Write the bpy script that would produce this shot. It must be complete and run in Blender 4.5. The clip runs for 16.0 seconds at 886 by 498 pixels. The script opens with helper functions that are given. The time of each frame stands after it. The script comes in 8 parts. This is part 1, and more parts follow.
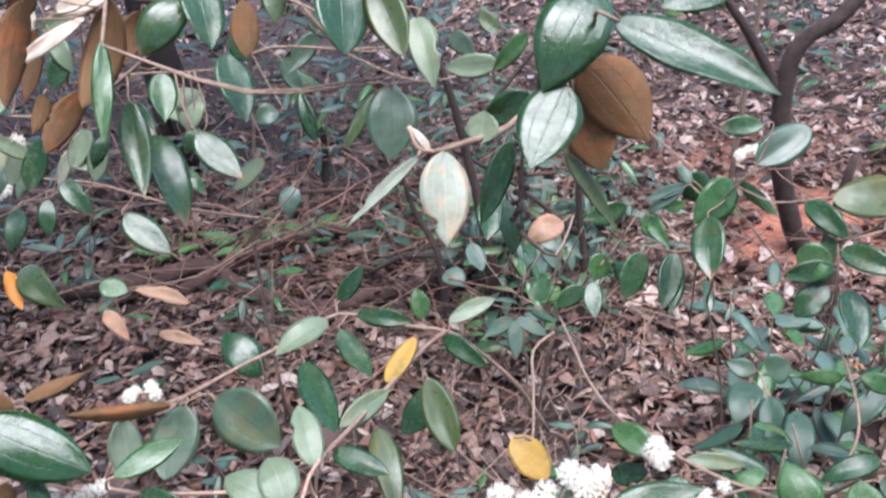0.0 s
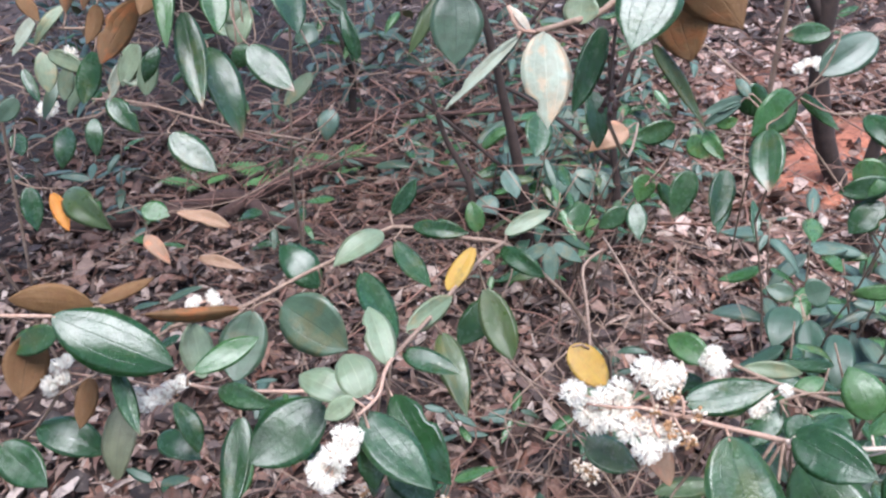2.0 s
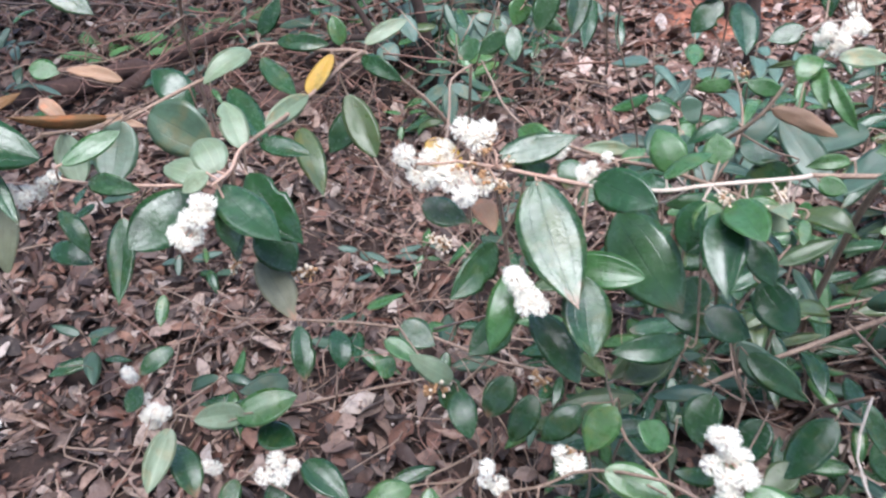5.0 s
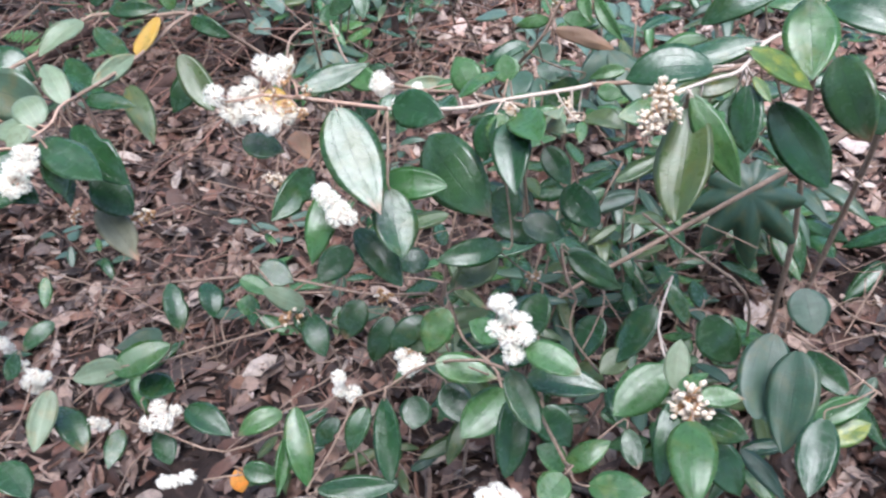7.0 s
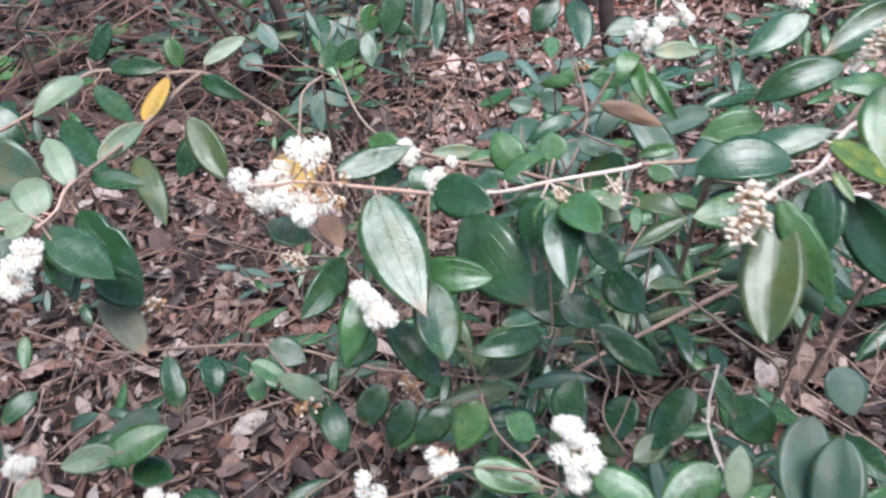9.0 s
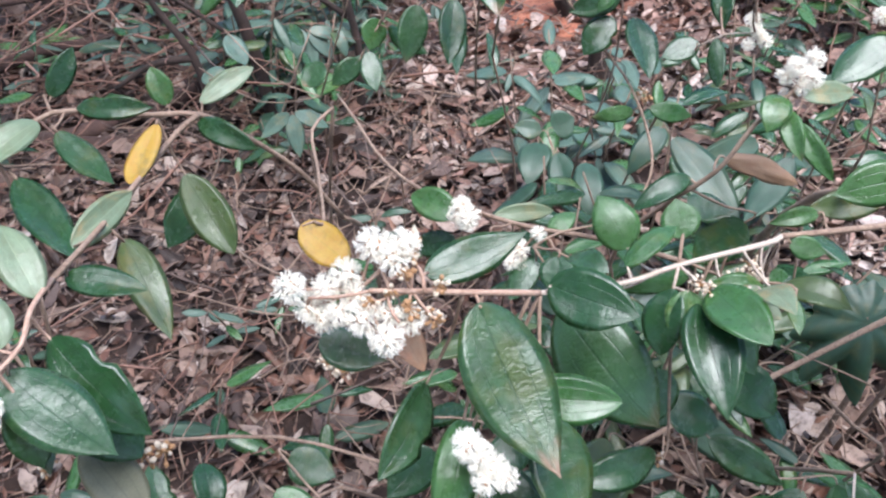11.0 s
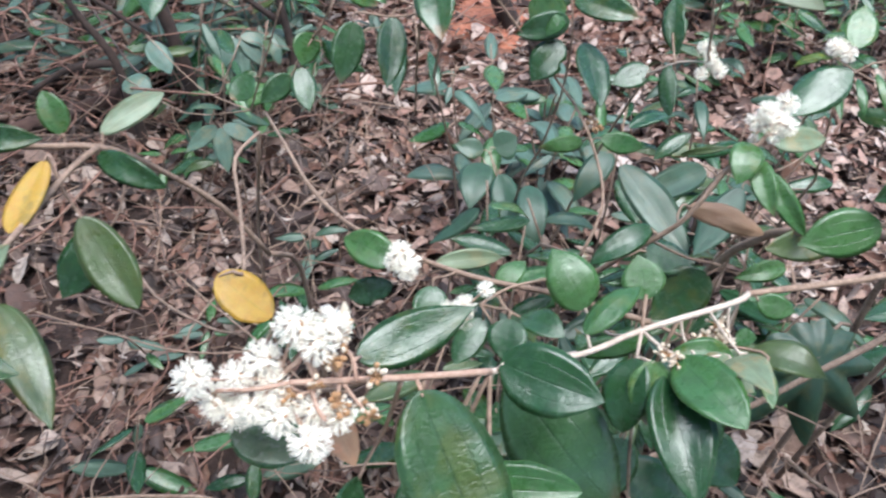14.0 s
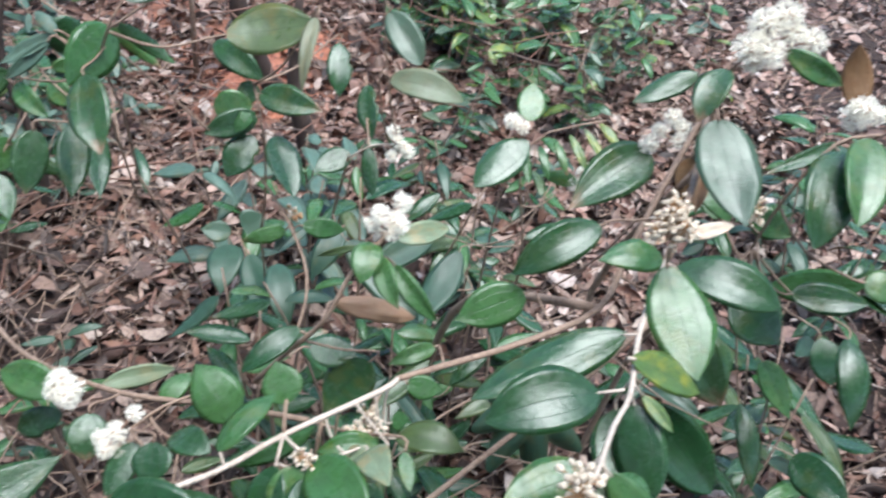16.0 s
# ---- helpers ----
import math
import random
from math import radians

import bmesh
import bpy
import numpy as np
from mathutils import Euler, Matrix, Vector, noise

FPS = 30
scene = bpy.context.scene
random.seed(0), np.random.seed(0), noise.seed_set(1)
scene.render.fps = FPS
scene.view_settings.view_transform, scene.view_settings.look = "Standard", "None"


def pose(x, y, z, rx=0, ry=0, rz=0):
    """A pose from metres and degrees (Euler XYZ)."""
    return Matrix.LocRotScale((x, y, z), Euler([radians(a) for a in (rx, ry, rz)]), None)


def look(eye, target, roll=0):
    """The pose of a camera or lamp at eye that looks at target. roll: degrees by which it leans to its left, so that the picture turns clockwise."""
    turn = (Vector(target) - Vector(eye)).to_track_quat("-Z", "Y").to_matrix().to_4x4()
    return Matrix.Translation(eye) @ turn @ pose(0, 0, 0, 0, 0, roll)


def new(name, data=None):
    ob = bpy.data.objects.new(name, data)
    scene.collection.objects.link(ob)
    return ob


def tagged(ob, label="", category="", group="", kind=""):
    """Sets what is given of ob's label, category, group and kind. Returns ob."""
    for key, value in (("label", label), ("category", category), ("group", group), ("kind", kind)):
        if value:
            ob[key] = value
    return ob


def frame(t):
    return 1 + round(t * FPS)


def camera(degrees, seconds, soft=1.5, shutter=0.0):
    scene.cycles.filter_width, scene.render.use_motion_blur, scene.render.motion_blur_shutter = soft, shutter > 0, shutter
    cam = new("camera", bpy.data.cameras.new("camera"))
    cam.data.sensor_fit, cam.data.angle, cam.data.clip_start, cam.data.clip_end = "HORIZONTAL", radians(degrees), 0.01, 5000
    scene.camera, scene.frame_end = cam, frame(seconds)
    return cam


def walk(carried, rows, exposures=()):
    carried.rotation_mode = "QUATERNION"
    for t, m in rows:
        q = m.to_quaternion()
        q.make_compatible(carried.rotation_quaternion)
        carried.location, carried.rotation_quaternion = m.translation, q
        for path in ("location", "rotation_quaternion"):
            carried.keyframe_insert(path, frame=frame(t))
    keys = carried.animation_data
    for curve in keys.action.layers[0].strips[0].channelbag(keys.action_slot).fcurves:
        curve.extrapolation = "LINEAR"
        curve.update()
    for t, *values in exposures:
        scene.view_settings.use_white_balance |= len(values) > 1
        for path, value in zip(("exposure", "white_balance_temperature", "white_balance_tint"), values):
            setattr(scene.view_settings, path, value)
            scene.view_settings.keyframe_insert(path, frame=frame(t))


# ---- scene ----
cam = camera(59.9, 16.0, soft=2.35, shutter=0.5)
PATH = [
    (0, (0.032, 0.02, 1.585), (-0.083, 1.779, 0.642), -3.2),
    (0.5, (0.025, 0.019, 1.57), (-0.102, 1.74, 0.56), -3.5),
    (1, (0.006, 0.007, 1.573), (-0.142, 1.712, 0.539), -3.8),
    (1.5, (-0.008, 0.003, 1.567), (-0.175, 1.694, 0.512), -3.9),
    (2, (-0.016, 0.001, 1.56), (-0.179, 1.677, 0.482), -4.0),
    (2.5, (-0.015, -0.003, 1.546), (-0.164, 1.637, 0.411), -4.1),
    (3, (-0.013, -0.005, 1.522), (-0.137, 1.567, 0.291), -5.0),
    (3.5, (-0.039, 0.009, 1.492), (-0.151, 1.508, 0.173), -5.1),
    (4, (-0.015, -0.006, 1.5), (-0.074, 1.485, 0.168), -5.2),
    (4.2, (0.006, -0.028, 1.507), (-0.034, 1.461, 0.172), -5.0),
    (6.3, (0.146, -0.233, 1.538), (0.165, 1.25, 0.196), -7.0),
    (6.5, (0.156, -0.241, 1.529), (0.204, 1.231, 0.176), -8.3),
    (7, (0.182, -0.243, 1.53), (0.323, 1.19, 0.142), -7.0),
    (7.5, (0.183, -0.23, 1.541), (0.378, 1.186, 0.142), -5.2),
    (8, (0.179, -0.219, 1.553), (0.398, 1.203, 0.164), -4.3),
    (8.5, (0.166, -0.197, 1.562), (0.385, 1.245, 0.194), -4.4),
    (9, (0.129, -0.123, 1.541), (0.355, 1.327, 0.183), -4.1),
    (9.5, (0.099, -0.03, 1.521), (0.348, 1.417, 0.163), -3.9),
    (10, (0.077, 0.027, 1.493), (0.372, 1.465, 0.134), -3.2),
    (10.2, (0.068, 0.044, 1.489), (0.386, 1.478, 0.132), -2.8),
    (12.3, (0.037, 0.174, 1.448), (0.474, 1.56, 0.075), 1.5),
    (12.5, (0.037, 0.176, 1.45), (0.488, 1.559, 0.078), 1.9),
    (13, (0.045, 0.181, 1.45), (0.529, 1.564, 0.089), 2.6),
    (13.5, (0.05, 0.183, 1.452), (0.549, 1.565, 0.096), 2.9),
    (14, (0.068, 0.191, 1.451), (0.597, 1.566, 0.098), 3.6),
    (14.5, (0.104, 0.179, 1.476), (0.778, 1.515, 0.15), 4.2),
    (15, (0.146, 0.168, 1.489), (0.944, 1.472, 0.2), 5.7),
    (15.5, (0.171, 0.159, 1.497), (1.039, 1.45, 0.24), 6.6),
    (16, (0.203, 0.14, 1.511), (1.162, 1.402, 0.291), 7.5),
]
walk(cam, [(t, look(eye, target, roll)) for t, eye, target, roll in PATH], [(0, 1.96, 5930, 15), (4, 1.98, 5930, 12), (7, 2.0, 5930, 12), (9, 1.94, 5930, 12), (12, 1.89, 5950, 10), (16, 1.86, 5950, 5)])

# ---- light ----
world = bpy.data.worlds.new("overcast_sky")
scene.world = world
world.use_nodes = True
wn = world.node_tree.nodes
sky = wn.new("ShaderNodeTexSky")
sky.sky_type = "NISHITA"
sky.sun_disc = False
SUN_UP, SUN_TURN = radians(76), radians(160)
sky.sun_elevation, sky.sun_rotation = SUN_UP, SUN_TURN
sky.air_density, sky.dust_density, sky.ozone_density = 1.0, 1.6, 1.0
wn["Background"].inputs["Strength"].default_value = 0.115
world.node_tree.links.new(sky.outputs[0], wn["Background"].inputs["Color"])

sun_data = bpy.data.lights.new("sun", "SUN")
sun_data.energy, sun_data.angle, sun_data.color = 2.1, radians(45), (1.0, 0.975, 0.945)
sun = new("sun", sun_data)
sun.matrix_world = look((0, 0, 0), (-math.sin(SUN_TURN) * math.cos(SUN_UP), -math.cos(SUN_TURN) * math.cos(SUN_UP), -math.sin(SUN_UP)))

# ---- materials ----


class Nodes:
    """A short hand for building one node material."""

    def __init__(self, name):
        self.mat = bpy.data.materials.new(name)
        self.mat.use_nodes = True
        self.tree = self.mat.node_tree
        self.bsdf = self.tree.nodes["Principled BSDF"]

    def add(self, kind, **values):
        node = self.tree.nodes.new("ShaderNode" + kind)
        for key, value in values.items():
            setattr(node, key, value)
        return node

    def put(self, socket, value):
        if isinstance(value, bpy.types.NodeSocket):
            self.tree.links.new(value, socket)
        else:
            socket.default_value = value

    def math(self, op, a, b=0.0, c=0.0):
        node = self.add("Math", operation=op)
        for socket, value in zip(node.inputs, (a, b, c)):
            self.put(socket, value)
        return node.outputs[0]

    def noise(self, where, scale, detail=3.0, rough=0.55):
        node = self.add("TexNoise")
        self.put(node.inputs["Vector"], where)
        node.inputs["Scale"].default_value, node.inputs["Detail"].default_value, node.inputs["Roughness"].default_value = scale, detail, rough
        return node.outputs["Fac"]

    def ramp(self, fac, *stops):
        node = self.add("ValToRGB")
        self.put(node.inputs[0], fac)
        e = node.color_ramp.elements
        while len(e) < len(stops):
            e.new(0.5)
        for el, (p, col) in zip(e, stops):
            el.position, el.color = p, (*col, 1.0)
        return node.outputs[0]

    def smooth(self, value, lo, hi, out0=0.0, out1=1.0):
        node = self.add("MapRange", interpolation_type="SMOOTHSTEP")
        for socket, v in zip(node.inputs, (value, lo, hi, out0, out1)):
            self.put(socket, v)
        return node.outputs[0]

    def mix(self, fac, a, b, blend="MIX"):
        node = self.add("Mix", data_type="RGBA", blend_type=blend)
        self.put(node.inputs[0], fac)
        self.put(node.inputs[6], a if isinstance(a, bpy.types.NodeSocket) else (*a, 1.0))
        self.put(node.inputs[7], b if isinstance(b, bpy.types.NodeSocket) else (*b, 1.0))
        return node.outputs[2]

    def bump(self, height, strength, distance):
        node = self.add("Bump")
        self.put(node.inputs["Height"], height)
        node.inputs["Strength"].default_value, node.inputs["Distance"].default_value = strength, distance
        self.put(self.bsdf.inputs["Normal"], node.outputs[0])

    def set(self, color=None, rough=None, **more):
        if color is not None:
            self.put(self.bsdf.inputs["Base Color"], color if isinstance(color, bpy.types.NodeSocket) else (*color, 1.0))
        if rough is not None:
            self.put(self.bsdf.inputs["Roughness"], rough)
        for key, value in more.items():
            self.put(self.bsdf.inputs[key.replace("_", " ")], value)
        return self.mat


def leaf_material(name, color, vein, rough, tip=None, spots=0.25, relief=0.3, coat=0.0, spread=0.35, dark_nerves=True, old=None):
    """A leathery leaf with three lengthwise nerves, fine cross veins between them, a pale rim and browned tip or spots."""
    n = Nodes(name)
    uv = n.add("TexCoord").outputs["UV"]
    sep = n.add("SeparateXYZ")
    n.put(sep.inputs[0], uv)
    along = sep.outputs[0]
    side = n.math("MULTIPLY", n.math("ABSOLUTE", n.math("SUBTRACT", sep.outputs[1], 0.5)), 2.0)
    rand = n.add("ObjectInfo").outputs["Random"]
    shift = n.add("VectorMath", operation="MULTIPLY_ADD")
    n.put(shift.inputs[0], rand)
    shift.inputs[1].default_value = (37.0, 19.0, 53.0)
    longer = n.add("VectorMath", operation="MULTIPLY")
    n.put(longer.inputs[0], uv)
    longer.inputs[1].default_value = (2.3, 1.0, 1.0)
    n.put(shift.inputs[2], longer.outputs[0])
    where = shift.outputs[0]
    mid = n.smooth(side, 0.010, 0.040, 1.0, 0.0)
    outer = n.smooth(n.math("ABSOLUTE", n.math("SUBTRACT", side, 0.47)), 0.004, 0.022, 1.0, 0.0)
    nerves = n.math("MAXIMUM", mid, outer)
    arch = n.math("ADD", n.math("MULTIPLY", along, 165.0), n.math("MULTIPLY", n.math("SINE", n.math("MULTIPLY", side, 6.28)), 2.6))
    arch = n.math("ADD", arch, n.math("MULTIPLY", n.noise(where, 5.0, 4.0), 34.0))
    cross = n.math("MULTIPLY_ADD", n.math("SINE", arch), 0.5, 0.5)
    rim = n.smooth(side, 0.965, 0.993)
    cloud = n.noise(where, 3.0, 4.0)
    hue = n.mix(n.math("MULTIPLY", rand, spread), color, vein)
    base = n.mix(n.smooth(cloud, 0.35, 0.7, 0.0, 0.55), hue, [color[0] * 0.8, color[1] * 0.62, color[2] * 0.55])
    aged = n.math("MULTIPLY", n.smooth(n.noise(where, 1.6, 5.0, 0.65), 0.48, 0.64), 1.0 if old else n.smooth(n.math("FRACT", n.math("MULTIPLY", rand, 7.3)), 0.3, 0.85))
    base = n.mix(n.math("MULTIPLY", aged, 0.6 if old else 0.5), base, old or [color[0] * 2.2 + 0.035, color[1] * 1.05 + 0.02, color[2] * 0.8])
    base = n.mix(n.math("MULTIPLY", nerves, 0.5), base, [c * 0.5 for c in color] if dark_nerves else vein)
    base = n.mix(n.math("MULTIPLY", n.smooth(cross, 0.55, 1.0), 0.22), base, [c * 0.55 for c in color])
    base = n.mix(n.math("MULTIPLY", rim, 0.6), base, vein)
    scuff = n.smooth(n.noise(where, 7.0, 6.0, 0.7), 0.56, 0.70)
    base = n.mix(n.math("MULTIPLY", scuff, 0.22), base, [min(1.0, c * 1.6 + 0.03) for c in color])
    fleck = n.smooth(n.noise(where, 26.0, 2.0), 0.70, 0.75)
    base = n.mix(n.math("MULTIPLY", fleck, spots), base, (0.30, 0.27, 0.17))
    if tip:
        edge = n.math("ADD", along, n.math("MULTIPLY", cloud, 0.35))
        amount = n.smooth(rand, 0.78, 0.95)
        worn = n.smooth(edge, 0.98, 1.2)
        base = n.mix(n.math("MULTIPLY", worn, amount), base, tip)
    height = n.math("ADD", n.math("MULTIPLY", nerves, -0.5), n.math("MULTIPLY", n.math("MULTIPLY", cross, n.smooth(n.noise(where, 1.7), 0.34, 0.60)), -0.29))
    height = n.math("ADD", height, n.math("MULTIPLY", n.noise(where, 4.0, 5.0, 0.6), 1.9))
    n.bump(height, relief, 0.0011)
    grain = n.math("MULTIPLY_ADD", n.noise(where, 3.5, 4.0), 0.36, rough - 0.16)
    n.set(base, grain, Coat_Weight=coat, Coat_Roughness=0.2, Specular_IOR_Level=0.62)
    # a little light comes through the blade
    out = n.tree.nodes["Material Output"]
    thin = n.add("BsdfTranslucent")
    n.put(thin.inputs["Color"], n.mix(0.5, base, vein))
    both = n.add("MixShader")
    both.inputs[0].default_value = 0.14
    n.put(both.inputs[1], n.bsdf.outputs[0])
    n.put(both.inputs[2], thin.outputs[0])
    n.put(out.inputs["Surface"], both.outputs[0])
    return n.mat


BROWN_TIP = (0.24, 0.14, 0.085)
UNDER_BROWN = leaf_material("leaf_underside_rust", (0.175, 0.088, 0.026), (0.10, 0.045, 0.014), 0.75, relief=0.7, spread=0.5)
UNDER_PALE = leaf_material("leaf_underside_olive", (0.15, 0.15, 0.075), (0.22, 0.19, 0.11), 0.7)
LEAF = {
    "g": (leaf_material("leaf_deep_green", (0.0155, 0.058, 0.0175), (0.085, 0.155, 0.062), 0.235, BROWN_TIP), UNDER_BROWN),
    "f": (leaf_material("leaf_fresh_green", (0.034, 0.106, 0.026), (0.12, 0.215, 0.068), 0.275, BROWN_TIP), UNDER_PALE),
    "p": (leaf_material("leaf_pale_downy", (0.145, 0.20, 0.115), (0.29, 0.35, 0.21), 0.40, dark_nerves=False), UNDER_PALE),
    "m": (leaf_material("leaf_grey_green", (0.040, 0.080, 0.046), (0.10, 0.155, 0.09), 0.36), UNDER_PALE),
    "o": (leaf_material("leaf_olive", (0.048, 0.082, 0.022), (0.11, 0.135, 0.045), 0.30, BROWN_TIP), UNDER_BROWN),
    "v": (leaf_material("leaf_yellow_green", (0.045, 0.115, 0.022), (0.24, 0.27, 0.05), 0.33, BROWN_TIP, old=(0.30, 0.29, 0.03)), UNDER_PALE),
    "y": (leaf_material("leaf_yellow", (0.42, 0.235, 0.02), (0.22, 0.19, 0.025), 0.5, (0.40, 0.16, 0.03), 0.7, dark_nerves=False, spread=0.6, old=(0.13, 0.10, 0.02)), UNDER_PALE),
    "r": (leaf_material("leaf_orange", (0.5, 0.2, 0.012), (0.5, 0.2, 0.02), 0.5), UNDER_BROWN),
    "t": (leaf_material("leaf_dead_tan", (0.36, 0.22, 0.13), (0.25, 0.14, 0.08), 0.6), UNDER_BROWN),
    "q": (leaf_material("leaf_withering", (0.115, 0.145, 0.080), (0.28, 0.19, 0.11), 0.5, (0.36, 0.19, 0.11)), UNDER_PALE),
    "h": (leaf_material("leaf_herb_blue_green", (0.062, 0.115, 0.080), (0.13, 0.20, 0.15), 0.44, spots=0.15, dark_nerves=False), UNDER_PALE),
    "l": (leaf_material("leaf_shade_green", (0.026, 0.068, 0.036), (0.07, 0.125, 0.07), 0.42, spots=0.2, relief=0.3, spread=0.3), UNDER_PALE),
    "w": (leaf_material("leaf_whitish_downy", (0.27, 0.31, 0.23), (0.42, 0.45, 0.34), 0.42, dark_nerves=False), UNDER_PALE),
    "c": (leaf_material("young_leaf_cream", (0.66, 0.58, 0.45), (0.75, 0.68, 0.55), 0.6), UNDER_PALE),
}


def bark_material(name, dark, light, scale=60.0, rough=0.75, depth=0.0012):
    n = Nodes(name)
    where = n.add("TexCoord").outputs["Object"]
    a, b = n.noise(where, scale, 5.0, 0.65), n.noise(where, scale * 0.12, 3.0)
    mixed = n.math("ADD", n.math("MULTIPLY", a, 0.65), n.math("MULTIPLY", b, 0.35))
    col = n.ramp(mixed, (0.32, dark), (0.68, light))
    n.bump(a, 0.6, depth)
    return n.set(col, rough)


BARK = {
    "red": bark_material("twig_pinkish", (0.30, 0.16, 0.11), (0.52, 0.36, 0.27), 300),
    "white": bark_material("twig_whitish", (0.33, 0.25, 0.19), (0.60, 0.50, 0.42), 260),
    "brown": bark_material("twig_brown", (0.13, 0.075, 0.05), (0.36, 0.25, 0.18), 200),
    "vine": bark_material("twig_reddish", (0.10, 0.044, 0.029), (0.29, 0.155, 0.11), 160),
    "dark": bark_material("twig_dark", (0.045, 0.028, 0.022), (0.15, 0.10, 0.08), 160),
}
TRUNK = bark_material("trunk_bark", (0.014, 0.009, 0.007), (0.060, 0.036, 0.028), 34, 0.95, 0.006)
ROTTEN = bark_material("rotten_wood", (0.020, 0.010, 0.008), (0.110, 0.060, 0.046), 26, 0.95, 0.010)
FILAMENT = Nodes("stamen_white").set((0.92, 0.865, 0.755), 0.5)
ANTHER = Nodes("anther_cream").set((0.74, 0.66, 0.50), 0.6)
CALYX = bark_material("calyx_rust", (0.30, 0.13, 0.05), (0.60, 0.36, 0.18), 400)
BUD = bark_material("bud_cream", (0.62, 0.47, 0.33), (0.82, 0.71, 0.57), 350)
BERRY = bark_material("dried_fruit", (0.03, 0.012, 0.01), (0.10, 0.04, 0.03), 300)


def litter_material(name, *tones):
    """Dry blades, each of its own tone, with darker rot blots, paler worn patches and crinkled relief."""
    n = Nodes(name)
    where = n.add("TexCoord").outputs["Object"]
    rand = n.add("NewGeometry").outputs["Random Per Island"]
    tone = n.ramp(rand, *tones)
    blot = n.noise(where, 48.0, 5.0, 0.65)
    col = n.mix(n.smooth(blot, 0.44, 0.66, 0.0, 0.6), tone, (0.050, 0.029, 0.022))
    worn = n.noise(where, 26.0, 4.0, 0.6)
    col = n.mix(n.smooth(worn, 0.56, 0.74, 0.0, 0.35), col, (0.34, 0.25, 0.20))
    n.bump(n.math("ADD", n.noise(where, 150.0, 4.0), n.math("MULTIPLY", n.noise(where, 40.0, 3.0), 1.6)), 0.7, 0.003)
    return n.set(col, 0.66)


LITTER = litter_material("dry_leaf_litter", (0.0, (0.014, 0.008, 0.006)), (0.20, (0.040, 0.021, 0.016)), (0.34, (0.135, 0.056, 0.034)), (0.46, (0.074, 0.047, 0.038)), (0.58, (0.215, 0.108, 0.070)), (0.68, (0.120, 0.082, 0.066)), (0.80, (0.245, 0.150, 0.110)), (0.90, (0.300, 0.215, 0.170)), (1.0, (0.39, 0.315, 0.265)))
# pinkish blades, their tone also lightened in place of stronger light
LITTER_PALE = litter_material("pinkish_leaf_litter", (0.0, (0.085, 0.045, 0.034)), (0.3, (0.235, 0.125, 0.092)), (0.55, (0.33, 0.205, 0.16)), (0.8, (0.37, 0.27, 0.225)), (1.0, (0.46, 0.38, 0.34)))


def soil_material():
    n = Nodes("forest_soil")
    where = n.add("TexCoord").outputs["Object"]
    a, b = n.noise(where, 38.0, 6.0, 0.7), n.noise(where, 2.2, 4.0)
    col = n.ramp(a, (0.3, (0.012, 0.007, 0.005)), (0.55, (0.036, 0.019, 0.014)), (0.75, (0.120, 0.066, 0.049)))
    col = n.mix(n.smooth(b, 0.42, 0.62, 0.0, 0.4), col, (0.055, 0.029, 0.020))
    spot = n.add("VectorMath", operation="DISTANCE")
    n.put(spot.inputs[0], where)
    spot.inputs[1].default_value = (1.350, 3.165, 0.097)
    bare = n.smooth(n.math("ADD", spot.outputs["Value"], n.math("MULTIPLY", n.noise(where, 3.2, 4.0), 1.1)), 0.75, 1.75, 1.0, 0.0)
    col = n.mix(n.math("MULTIPLY", bare, 0.85), col, n.ramp(a, (0.3, (0.154, 0.058, 0.036)), (0.6, (0.350, 0.145, 0.089)), (0.8, (0.474, 0.250, 0.170))))
    n.bump(a, 0.9, 0.02)
    return n.set(col, 0.92)


SOIL = soil_material()


def red_earth_material():
    n = Nodes("red_earth")
    where = n.add("TexCoord").outputs["Object"]
    a, b = n.noise(where, 42.0, 6.0, 0.7), n.noise(where, 6.0, 3.0)
    col = n.ramp(a, (0.3, (0.134, 0.043, 0.027)), (0.55, (0.381, 0.139, 0.080)), (0.75, (0.515, 0.241, 0.155)))
    col = n.mix(n.smooth(b, 0.5, 0.7, 0.0, 0.5), col, (0.309, 0.124, 0.078))
    n.bump(a, 0.9, 0.012)
    return n.set(col, 0.92)


RED_EARTH = red_earth_material()

# ---- the ground ----


def ground_height(x, y):
    far = max(0.0, math.hypot(x, y) - 3.0)
    h = 0.035 + 0.05 * math.tanh(x * 0.8) + 0.05 * far ** 0.8
    h += 0.035 * noise.noise((x * 0.9, y * 0.9, 3.1)) + 0.014 * noise.noise((x * 3.1, y * 3.1, 7.7))
    return h


def build_ground():
    steps = [math.copysign(abs(i) * 0.06 + 0.0000045 * abs(i) ** 4.0, i) for i in range(-60, 61)]
    verts, faces = [], []
    for j in steps:
        for i in steps:
            x, y = i + 0.4, j + 1.6
            verts.append((x, y, ground_height(x, y)))
    w = len(steps)
    for j in range(w - 1):
        for i in range(w - 1):
            a = j * w + i
            faces.append((a, a + 1, a + w + 1, a + w))
    me = bpy.data.meshes.new("ground")
    me.from_pydata(verts, [], faces)
    me.materials.append(SOIL)
    me.polygons.foreach_set("use_smooth", [True] * len(faces))
    return tagged(new("ground", me), "bare brown forest soil under dry fallen leaves", "ground", kind="structure")


build_ground()


